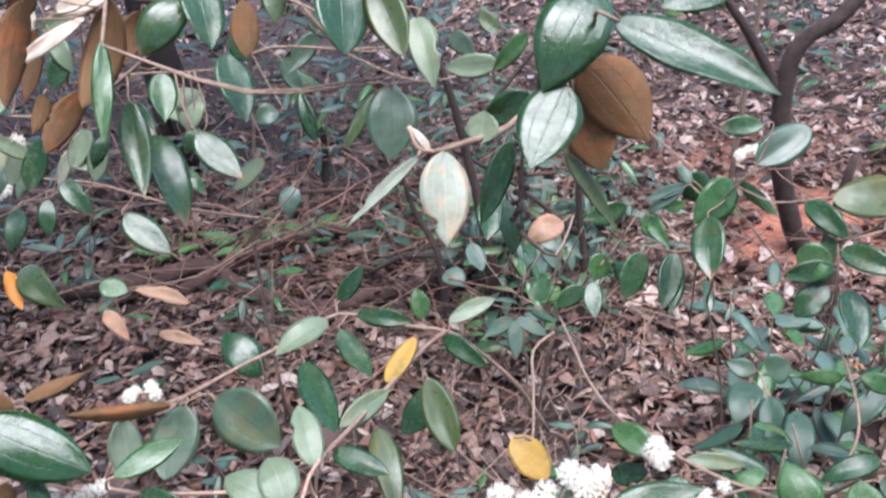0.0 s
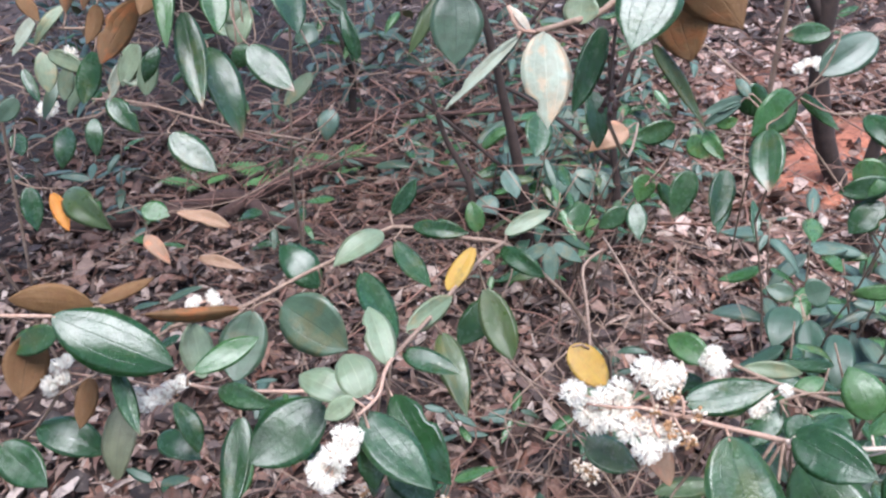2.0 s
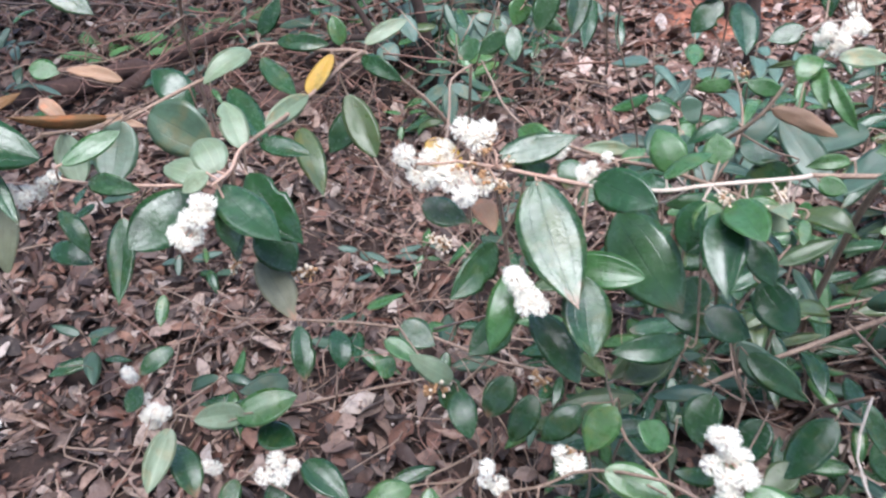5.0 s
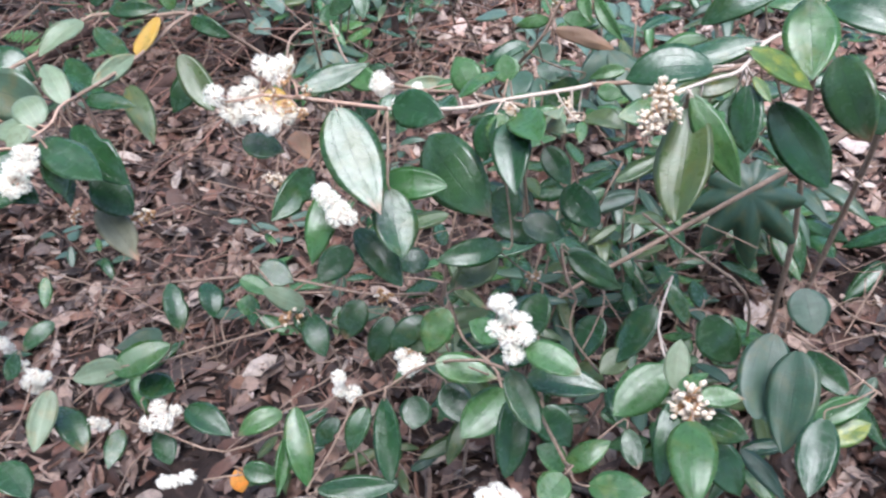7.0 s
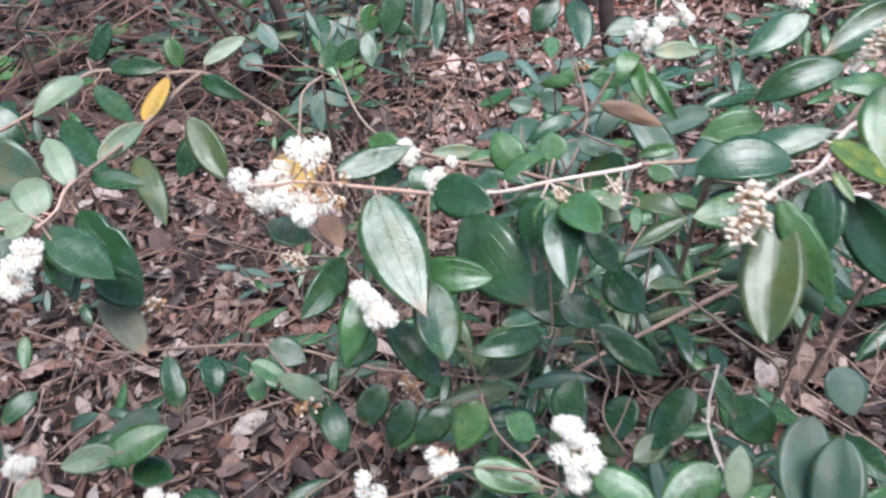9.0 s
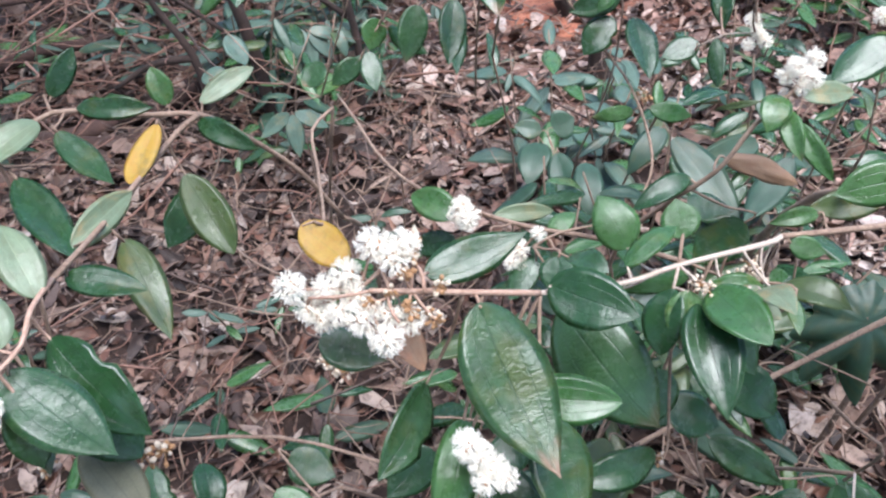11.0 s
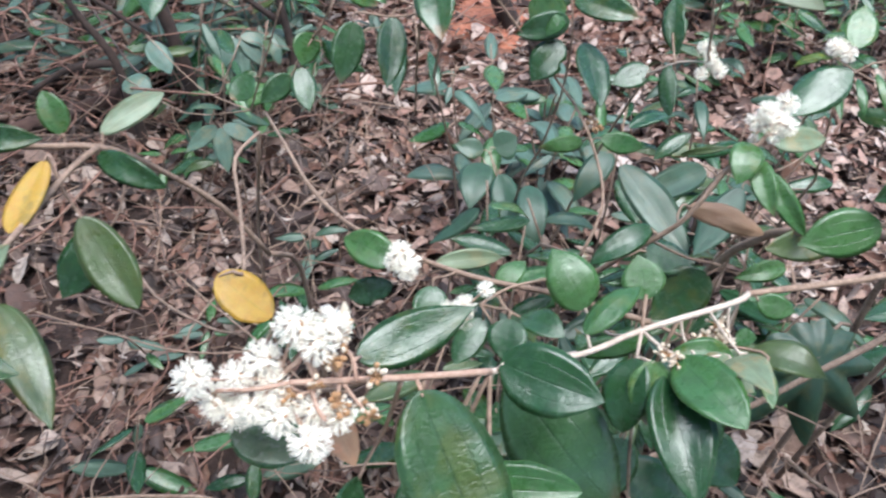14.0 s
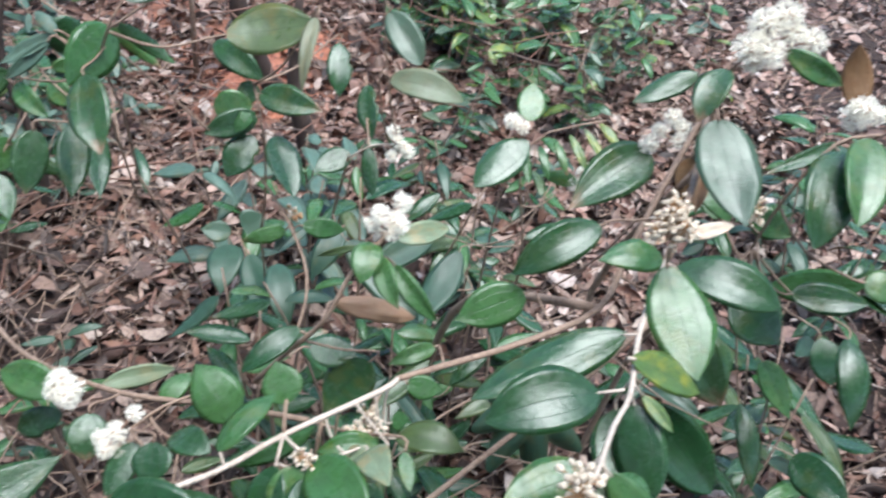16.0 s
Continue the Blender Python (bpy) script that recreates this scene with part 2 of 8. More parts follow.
def scatter_litter(name, label, count, region, size, seed, material, shape=0.5, lift=0.03, fine=False, soft=0.3):
    """Curled dry leaf blades lying over one another on the ground, thinning out towards the region's edge, as one sheet of stuff."""
    rng = np.random.RandomState(seed)
    x0, x1, y0, y1 = region
    spots = []
    for k in range(count):
        cx, cy = rng.uniform(x0 - soft, x1 + soft), rng.uniform(y0 - soft, y1 + soft)
        inside = min(cx - x0, x1 - cx, cy - y0, y1 - cy) / soft + 1.0
        if rng.uniform() > 0.75 * inside + 0.4 * noise.noise((cx * 2.7, cy * 2.7, 9.0)) + 0.1:
            continue
        if rng.uniform() < 0.75 * math.exp(-((cx - 1.3) ** 2 + (cy - 2.9) ** 2) / 0.16) or noise.noise((cx * 2.1, cy * 2.1, 5.0)) > 0.34 and rng.uniform() < 0.6:
            continue
        spots.append((cx, cy, ground_height(cx, cy) + rng.uniform(0.002, lift)))
    n = len(spots)
    u = np.linspace(0, 1, 6 if fine else 5)
    side = np.linspace(-1, 1, 4 if fine else 3)
    profiles = np.array([(0.10, 0.75, 1.0, 0.72, 0.04), (0.06, 0.5, 0.95, 0.9, 0.06), (0.3, 0.8, 1.0, 0.95, 0.5), (0.10, 0.9, 0.9, 0.5, 0.04)])
    profiles = np.array([np.interp(u, (0.0, 0.16, 0.42, 0.72, 1.0), p) for p in profiles])

    def col(lo, hi):
        return rng.uniform(lo, hi, (n, 1, 1))
    ln = size[0] + (size[1] - size[0]) * col(0, 1) ** 1.7
    wd = ln * col(0.35, 1.35) * shape * 0.5
    half = profiles[rng.randint(4, size=n)][:, :, None] * wd
    curl, cup, turned = col(-1.0, 2.0), col(0.05, 1.0) ** 1.5 * 2.3 * np.sign(col(-0.4, 1.0)), col(-1.2, 1.2)
    U, S = u[None, :, None], side[None, None, :]
    ragged = rng.uniform(0.72, 1.12, (n, len(u), len(side)))
    ang = curl * (U - 0.5)
    px = np.sin(ang) / (curl + 1e-4) * ln + 0 * S
    pz = -(1 - np.cos(ang)) / (curl + 1e-4) * ln
    py = np.sin(cup * S) / (cup + 1e-4) * half * ragged + col(-0.25, 0.25) * ln * (U - U * U)
    pz = pz + (1 - np.cos(cup * S)) / (cup + 1e-4) * half + rng.normal(0, 0.035, (n, len(u), len(side))) * wd
    tw = turned * (U - 0.5)
    py, pz = py * np.cos(tw) - pz * np.sin(tw), py * np.sin(tw) + pz * np.cos(tw)
    turn, tip, lean = col(0, 6.283), rng.normal(0, 0.36, (n, 1, 1)), rng.normal(0, 0.5, (n, 1, 1))
    py, pz = py * np.cos(lean) - pz * np.sin(lean), py * np.sin(lean) + pz * np.cos(lean)
    px, pz = px * np.cos(tip) + pz * np.sin(tip), pz * np.cos(tip) - px * np.sin(tip)
    px, py = px * np.cos(turn) - py * np.sin(turn), px * np.sin(turn) + py * np.cos(turn)
    verts = np.stack([px, py, pz], -1).reshape(n, -1, 3) + np.array(spots)[:, None, :]
    w, each = len(side), len(u) * len(side)
    quad = np.array([(r * w + c, r * w + c + 1, (r + 1) * w + c + 1, (r + 1) * w + c) for r in range(len(u) - 1) for c in range(w - 1)])
    faces = (quad[None] + (np.arange(n) * each)[:, None, None]).reshape(-1, 4)
    me = bpy.data.meshes.new(name)
    me.from_pydata(verts.reshape(-1, 3).tolist(), [], faces.tolist())
    me.materials.append(material)
    me.polygons.foreach_set("use_smooth", [True] * len(faces))
    return tagged(new(name, me), label, "leaf litter", kind="stuff")


LITTER_LABEL = "dry curled brown and pinkish fallen leaves covering the ground"
scatter_litter("leaf_litter", LITTER_LABEL, 44000, (-1.9, 2.9, 0.3, 3.4), (0.020, 0.105), 11, LITTER, 0.55, 0.05, fine=True)
scatter_litter("leaf_litter", LITTER_LABEL, 10000, (-5.0, 6.5, 3.2, 8.6), (0.04, 0.14), 12, LITTER, 0.6, lift=0.05)
scatter_litter("leaf_litter", LITTER_LABEL, 6500, (2.7, 6.0, -0.5, 3.4), (0.025, 0.11), 13, LITTER, 0.55)
scatter_litter("leaf_litter", LITTER_LABEL, 5000, (-5.0, -1.8, -0.5, 3.4), (0.03, 0.12), 14, LITTER, 0.55)
scatter_litter("leaf_litter", LITTER_LABEL, 9000, (-4.0, 5.0, -3.0, 0.3), (0.04, 0.13), 15, LITTER, 0.6)
scatter_litter("leaf_crumbs", "small pale crumbs of broken dry leaves", 7000, (-1.2, 2.6, 0.4, 3.0), (0.005, 0.020), 20, LITTER_PALE, 0.7, 0.05)
# laid over the brighter right and far ground; the pale colour replaces light there
PALE_LABEL = "pinkish fallen leaves over red earth, colour lightened to stand for light"
scatter_litter("leaf_litter", PALE_LABEL, 8500, (0.55, 3.3, 1.7, 4.2), (0.02, 0.10), 16, LITTER_PALE, 0.55, 0.055)
scatter_litter("leaf_litter", PALE_LABEL, 7000, (1.1, 4.5, 0.2, 2.4), (0.02, 0.10), 17, LITTER_PALE, 0.55, 0.05)
scatter_litter("leaf_litter", PALE_LABEL, 6000, (-0.5, 5.5, 4.0, 7.5), (0.03, 0.12), 18, LITTER_PALE, 0.6, 0.055)
scatter_litter("leaf_litter", PALE_LABEL, 420, (0.9, 1.85, 2.45, 3.25), (0.015, 0.06), 19, LITTER_PALE, 0.5, 0.05)


def tube_into(bm, pts, r0, r1, sides=6, mat=0, smooth=True):
    """A tapered tube along smoothed points, closed at both ends."""
    pts = [Vector(p) for p in pts]
    if len(pts) > 2:
        fine = []
        for i in range(len(pts) - 1):
            a, b, c, d = pts[max(i - 1, 0)], pts[i], pts[i + 1], pts[min(i + 2, len(pts) - 1)]
            for s in (0.0, 0.33, 0.67):
                fine.append(0.5 * (2 * b + (c - a) * s + (2 * a - 5 * b + 4 * c - d) * s * s + (3 * b - a - 3 * c + d) * s ** 3))
        pts = fine + [pts[-1]]
    rings = []
    prev = None
    for i, p in enumerate(pts):
        way = (pts[min(i + 1, len(pts) - 1)] - pts[max(i - 1, 0)]).normalized()
        if prev is None:
            prev = way.orthogonal().normalized()
        side = (prev - way * prev.dot(way)).normalized()
        prev = side
        up = way.cross(side)
        r = r0 + (r1 - r0) * i / (len(pts) - 1)
        r *= 1 + 0.10 * noise.noise(p * 60)
        rings.append([bm.verts.new(p + r * (math.cos(6.2832 * k / sides) * side + math.sin(6.2832 * k / sides) * up)) for k in range(sides)])
    made = []
    for a, b in zip(rings[:-1], rings[1:]):
        for k in range(sides):
            made.append(bm.faces.new((a[k], a[(k + 1) % sides], b[(k + 1) % sides], b[k])))
    made.append(bm.faces.new(rings[0][::-1]))
    made.append(bm.faces.new(rings[-1]))
    for f in made:
        f.material_index, f.smooth = mat, smooth


def mesh_of(name, bm, *mats):
    me = bpy.data.meshes.new(name)
    bm.to_mesh(me)
    bm.free()
    for m in mats:
        me.materials.append(m)
    return me


def hang(ob, parent):
    """Makes ob a part of parent, its shape given in the world. A thing's root is moved; its parts are not."""
    ob.parent = parent
    if parent.type == "EMPTY":
        ob.matrix_parent_inverse = parent.matrix_basis.inverted()
    return ob


def part(name, bm, material, parent, label=""):
    ob = new(name, mesh_of(name, bm, *(material if isinstance(material, (list, tuple)) else [material])))
    return tagged(hang(ob, parent), label)


def leaf_mesh(kind, variant, fine=True):
    """A unit blade with two faces and a real edge: base at the origin, tip at x = 1, width 1, facing z."""
    rng = random.Random("%s%d" % (kind, variant))
    nu, nv = (18, 8) if fine else (8, 4)
    arch = (0.05, 0.12, 0.02, 0.09, 0.16, -0.04)[variant % 6] * (1 if variant < 6 else 0.7)
    twist = rng.uniform(-0.6, 0.6)
    droop = (rng.uniform(-0.02, 0.03), rng.uniform(-0.02, 0.03))
    vee = (0.015, 0.05, 0.08, 0.03, -0.03, 0.06)[rng.randrange(6)]
    bow = rng.uniform(-0.12, 0.12)
    wave, phase, beat = rng.uniform(0.004, 0.014), rng.uniform(0, 6), rng.uniform(7, 13)
    blunt, sharp = rng.uniform(0.52, 0.74), rng.uniform(0.68, 1.0)
    beak = rng.uniform(0.0, 0.22)
    rumple = 1.0
    if kind == "y":
        blunt, sharp, beak = 0.55, 0.55, 0.05
    if kind in "mp":
        blunt, sharp = blunt * 0.9, sharp * 0.9
    if kind == "t":
        rumple, wave, arch = 4.0, wave * 3, arch + 0.12

    def outline(u):
        """Broad and rounded at the stalk, drawn out to a short point at the tip."""
        return u ** blunt * (1 - u) ** (sharp + beak * u ** 6)
    top = max(outline(k / 60) for k in range(1, 60))
    bite = {3: (0.55, 1, 0.3), 6: (0.74, -1, 0.55), 7: (0.4, 1, 0.25), 9: (0.86, 1, 0.4)}.get(variant)
    bm = bmesh.new()
    uvl = bm.loops.layers.uv.new("UVMap")
    thick = 0.006
    grid = {}
    uvs = {}
    for i in range(nu + 1):
        u = 0.35 * i / nu + 0.65 * (0.5 - 0.5 * math.cos(math.pi * i / nu))
        w = outline(u) / top if 0 < i < nu else 0.02
        for j in range(nv + 1):
            v = 2 * j / nv - 1
            trim = 1 + 0.035 * rumple * noise.noise((u * 7 + variant * 9, 3.0 * (v > 0), ord(kind) * 0.7))
            if bite and v * bite[1] > 0:
                trim *= 1 - bite[2] * max(0.0, 1 - (abs(u - bite[0]) / 0.08) ** 2) ** 0.6
            y = v * w * 0.5 * trim + bow * 4 * u * (1 - u) * 0.35
            a = abs(v)
            lump = rumple * 0.014 * noise.noise((u * 2.6 + variant * 5.3, v * 1.4, ord(kind) * 1.9))
            pillow = 0.0045 * (1 - math.cos(12.566 * a)) * 0.5 if fine else 0.0
            z = arch * 4 * u * (1 - u) + w * (pillow - droop[v > 0] * a ** 2.2)
            z += wave * math.sin(beat * u + phase + (0 if v > 0 else 1.7)) * a ** 2 * w + lump * (0.3 + 0.7 * w)
            z += vee * w * (a * a / (a + 0.12)) * min(1.0, 0.35 + u)
            z += v * w * 0.2 * math.sin(twist) * (u - 0.3)
            for s in (0, 1):
                edge = 0.35 if j in (0, nv) or i in (0, nu) else 1.0
                vert = bm.verts.new((u, y, z - s * thick * edge))
                grid[i, j, s] = vert
                uvs[vert] = (u, (v + 1) / 2)
    def face(quad, mat, smooth=True):
        f = bm.faces.new(quad)
        f.material_index, f.smooth = mat, smooth
        for loop in f.loops:
            loop[uvl].uv = uvs[loop.vert]
    for i in range(nu):
        for j in range(nv):
            face([grid[i, j, 0], grid[i + 1, j, 0], grid[i + 1, j + 1, 0], grid[i, j + 1, 0]], 0)
            face([grid[i, j, 1], grid[i, j + 1, 1], grid[i + 1, j + 1, 1], grid[i + 1, j, 1]], 1)
        face([grid[i, 0, 0], grid[i, 0, 1], grid[i + 1, 0, 1], grid[i + 1, 0, 0]], 0, False)
        face([grid[i, nv, 0], grid[i + 1, nv, 0], grid[i + 1, nv, 1], grid[i, nv, 1]], 0, False)
    return mesh_of("leaf", bm, *LEAF[kind])


LEAF_MESHES = {}
leaf_rng = random.Random(5)


def blade(parent, base, tip, width, normal, kind, fine=True):
    """One leaf from base to tip, facing the normal."""
    base, tip, normal = Vector(base), Vector(tip), Vector(normal)
    whole, eaten = (0, 1, 2, 4, 5, 8, 10, 11), (3, 7, 9)
    variant = leaf_rng.choice((6,) if kind == "w" else whole + whole + eaten if kind in "gpq" and width < 0.048 else whole)
    key = (kind, variant, fine)
    if key not in LEAF_MESHES:
        LEAF_MESHES[key] = leaf_mesh(kind, variant, fine)
    ob = new("leaf", LEAF_MESHES[key])
    x = tip - base
    length = x.length
    x.normalize()
    z = (normal - x * normal.dot(x)).normalized()
    y = z.cross(x)
    m = Matrix((x * length, y * width * 0.95, z * length)).transposed().to_4x4()
    m.translation = base
    ob.matrix_basis = m
    return hang(ob, parent)

# ---- the plants ----
SHRUBS = {
    "main": ("flowering_shrub", (0.84, 1.02), "flowering shrub with glossy dark green ribbed leaves and white fluffy flowers", "shrub"),
    "upper right spray": ("flowering_shrub", (0.48, 0.88), "slender flowering shrub with fresh green leaves on thin brown stems", "shrub"),
    "right branch": ("flowering_shrub", (1.0, 0.76), "flowering shrub with whitish stem, large quilted leaves and cream buds", "shrub"),
    "left": ("flowering_shrub", (0.22, 1.22), "flowering shrub with pale downy and rust-backed leaves and one yellow leaf", "shrub"),
    "y": ("sapling", (0.13, 1.26), "thin bare sapling holding one spotted yellow leaf", "sapling"),
    "upper left": ("leaning_shrub", (-1.1, 1.4), "leaning shrub with drooping green leaves and rusty undersides", "shrub"),
    "hanging spray": ("overhanging_tree", (1.02, 2.95), "overhanging branch with large glossy leaves, rusty undersides and dried fruit", "tree"),
    "right middle": ("understory_shrub", (0.6, 1.25), "understory shrub with small glossy leaves and few white flowers", "shrub"),
    "low right": ("low_shrub", (0.42, 0.55), "low bushy shrub with glossy leaves and small white flower heads", "shrub"),
}


def new_shrub(which):
    name, (x, y), label, category = SHRUBS[which]
    ob = new(name)
    ob.empty_display_size = 0.05
    ob.location = (x, y, ground_height(x, y))
    ob.matrix_basis = Matrix.Translation(ob.location)
    return tagged(ob, label, category, group="shrubs in the undergrowth")


def stem(shrub, pts, r0, r1, bark):
    bm = bmesh.new()
    tube_into(bm, pts, r0 * 0.8, r1 * 0.85, 7)
    return part("branch", bm, BARK[bark], shrub)


def leaf(branch, base, tip, width, normal, kind, joint, fine=True):
    """A leaf with its stalk, which springs from the joint on the branch."""
    ob = blade(branch, base, tip, width, normal, kind, fine)
    base, joint, tip = Vector(base), Vector(joint), Vector(tip)
    gap = (joint - base).length
    bm = bmesh.new()
    sag = Vector((0, 0, -0.12 * gap))
    inward = (base - tip).normalized() * min(0.3 * gap, 0.02)
    tube_into(bm, [joint, base + (tip - base) * 0.03] if gap < 0.02 else [joint, (joint + base) / 2 + sag + inward * 0.5, base + inward * 0.6, base + (tip - base) * 0.02], 0.0013 if gap < 0.08 else 0.0017, 0.0010, 5)
    part("leaf_stalk", bm, branch.data.materials[0] if gap < 0.05 else BARK["brown"], branch)
    return ob


def head_mesh(kind, seed):
    """One ball of flowers, of radius 1: rust calyces with long white stamens, or closed buds, or dry brown husks, or dried fruit."""
    rng = random.Random(seed)
    bm = bmesh.new()

    def ball(at, r, mat, stretch=1.0):
        way = Vector(at)
        rot = way.to_track_quat("Z", "Y").to_matrix().to_4x4() if way.length > 1e-4 else Matrix()
        made = bmesh.ops.create_icosphere(bm, subdivisions=1, radius=r, matrix=Matrix.Translation(at) @ rot @ Matrix.Diagonal((1, 1, stretch, 1)))
        for v in made["verts"]:
            for f in v.link_faces:
                f.material_index, f.smooth = mat, True

    def direction():
        while True:
            d = Vector((rng.uniform(-1, 1), rng.uniform(-1, 1), rng.uniform(-1, 1)))
            if 0.2 < d.length < 1:
                return d.normalized()
    if kind == "white":
        ball((0, 0, 0), 0.38, 0)
        florets = 24
        for k in range(florets):
            up = 1 - 2 * (k + 0.5) / florets
            a = 2.39996 * k + rng.uniform(-0.3, 0.3)
            flat = math.sqrt(1 - up * up)
            out = Vector((flat * math.cos(a), flat * math.sin(a), up + rng.uniform(-0.1, 0.1))).normalized()
            core = out * rng.uniform(0.34, 0.50)
            ball(out * 0.30, 0.10, 1, 1.5)
            if k % 6:
                ball(core, rng.uniform(0.09, 0.13), 0, 1.2)
            for f in range(17):
                d = (out * 1.1 + direction() * 0.62).normalized()
                side = Matrix.Rotation(rng.uniform(0, 6.28), 3, d) @ d.orthogonal().normalized()
                reach = rng.uniform(0.36, 0.62)
                kink = rng.uniform(-0.09, 0.09)
                a3, b3, c3 = core, core + d * reach * 0.55 + side * kink, core + d * reach + side * (rng.uniform(-0.15, 0.15) - kink)
                wide, deep = d.cross(side) * rng.uniform(0.010, 0.015), side * 0.011
                rings = [[bm.verts.new(p + o * g) for o in (wide, -wide * 0.5 + deep, -wide * 0.5 - deep)] for p, g in ((a3, 1.0), (b3, 0.85), (c3, 1.5))]
                for lo, hi in zip(rings[:-1], rings[1:]):
                    for i in range(3):
                        bm.faces.new((lo[i], lo[(i + 1) % 3], hi[(i + 1) % 3], hi[i]))
                bm.faces.new(rings[2]).material_index = 2
        return mesh_of("flower_head", bm, FILAMENT, CALYX, ANTHER)
    if kind == "bud":
        for k in range(24):
            d = direction()
            at = d * rng.uniform(0.35, 0.95)
            ball(at, rng.uniform(0.12, 0.18), 0, 1.35)
            tube_into(bm, [(0, 0, 0), at * 0.8], 0.05, 0.04, 4, 1)
        return mesh_of("bud_head", bm, BUD, CALYX)
    if kind == "brown":
        for k in range(14):
            d = direction()
            at = d * rng.uniform(0.3, 0.95)
            ball(at, rng.uniform(0.12, 0.24), 0 if rng.random() < 0.7 else 1, 1.3)
            tube_into(bm, [(0, 0, 0), at * 0.8], 0.06, 0.05, 4, 0)
        return mesh_of("bud_head", bm, CALYX, BUD)
    ball((0, 0, 0), 0.9, 0, 1.1)
    return mesh_of("dried_fruit", bm, BERRY)


HEADS = {}
head_rng = random.Random(9)


def lobed_leaf(shrub, centre, down, normal, reach, lobes, foot):
    """One broad leaf cut into pointed lobes round its stalk, hanging towards down, on a stalk from the foot."""
    centre, foot = Vector(centre), Vector(foot)
    bm = bmesh.new()
    tube_into(bm, [foot, foot.lerp(centre, 0.6) + Vector((0.02, 0.03, 0.02)), centre + Vector((0, 0.004, 0.004))], 0.0032, 0.002, 6)
    stalk = part("branch", bm, BARK["brown"], shrub)
    x = Vector(down).normalized()
    z = Vector(normal)
    z = (z - x * z.dot(x)).normalized()
    y = z.cross(x)
    bm = bmesh.new()
    uvl = bm.loops.layers.uv.new("UVMap")
    rings, spots = [], {}
    turns, steps = lobes * 10, 6
    for side in (0, 1):
        for r in range(steps + 1):
            ring = []
            for k in range(turns):
                a = 6.2832 * (k + 0.5) / turns
                phase = (a * lobes / 6.2832) % 1.0
                finger = 1 - abs(2 * phase - 1)
                cut = 1 - (0.58 - 0.40 * (1 - math.cos(a)) / 2) * (1 - (1 - finger) ** 0.8)
                f = r / steps
                size = reach * (0.42 + 0.58 * ((1 + math.cos(a)) / 2) ** 1.2) * (1 + 0.10 * noise.noise((a * 3, reach * 50, 1.0)))
                d = size * f * (1 - f * (1 - cut))
                ridge = 0.025 * size * f * (1 - finger) + 0.03 * size * noise.noise((math.cos(a) * 2 * f, math.sin(a) * 2 * f, reach * 40))
                sag = -0.35 * size * f * f
                p = centre + x * d * math.cos(a) + y * d * math.sin(a) + z * (ridge + sag - 0.0007 * side)
                vert = bm.verts.new(p)
                spots[vert] = (min(0.97, 0.1 + 0.85 * f), 0.5 + 0.46 * (finger - 0.02))
                ring.append(vert)
            rings.append(ring)
    for side in (0, 1):
        for r in range(steps):
            a, b = rings[side * (steps + 1) + r], rings[side * (steps + 1) + r + 1]
            for k in range(turns):
                quad = (a[k], b[k], b[(k + 1) % turns], a[(k + 1) % turns])
                face = bm.faces.new(quad if side == 0 else quad[::-1])
                face.smooth, face.material_index = True, side
                for loop in face.loops:
                    loop[uvl].uv = spots[loop.vert]
    bmesh.ops.remove_doubles(bm, verts=rings[0] + rings[steps + 1], dist=1e-6)
    part("leaf", bm, list(LEAF["l"]), stalk, "dark matte deeply lobed leaf")
    return stalk


def pinnate_leaf(shrub, start, end, count, reach, foot):
    """A compound leaf: narrow pale leaflets hanging side by side from one stalk."""
    start, end, foot = Vector(start), Vector(end), Vector(foot)
    bm = bmesh.new()
    tube_into(bm, [foot, foot.lerp(start, 0.6) + Vector((0.02, 0.03, 0.02)), start, end], 0.0028, 0.0012, 6)
    stalk = part("branch", bm, BARK["brown"], shrub)
    for k in range(count):
        p = start.lerp(end, (k + 0.5) / count)
        tip = p + Vector((-0.02 + 0.006 * k, -0.045, -0.03)).normalized() * reach * (0.85 + 0.05 * k)
        blade(stalk, p, tip, reach * 0.24, (-0.3, -0.5, 0.8), "v" if k > 2 else "f")
    return stalk


def leaflet_fan(shrub, centre, down, normal, reach, count, foot):
    """A herb leaf of a few separate leaflets spread from the stalk's end."""
    centre, foot = Vector(centre), Vector(foot)
    bm = bmesh.new()
    tube_into(bm, [foot, foot.lerp(centre, 0.6) + Vector((0.02, 0.02, 0.02)), centre], 0.0028, 0.0018, 6)
    stalk = part("branch", bm, BARK["brown"], shrub)
    up, flat = Vector(normal).normalized(), Vector(down).normalized()
    for k in range(count):
        a = (k - (count - 1) / 2) * 3.3 / count
        way = ((Matrix.Rotation(a, 3, up) @ flat) - up * 0.15).normalized()
        ln = reach * (1 - 0.10 * abs(k - (count - 1) / 2))
        blade(stalk, centre + way * 0.008, centre + way * ln, ln * 0.42, up + way * 0.2, "h")
    return stalk


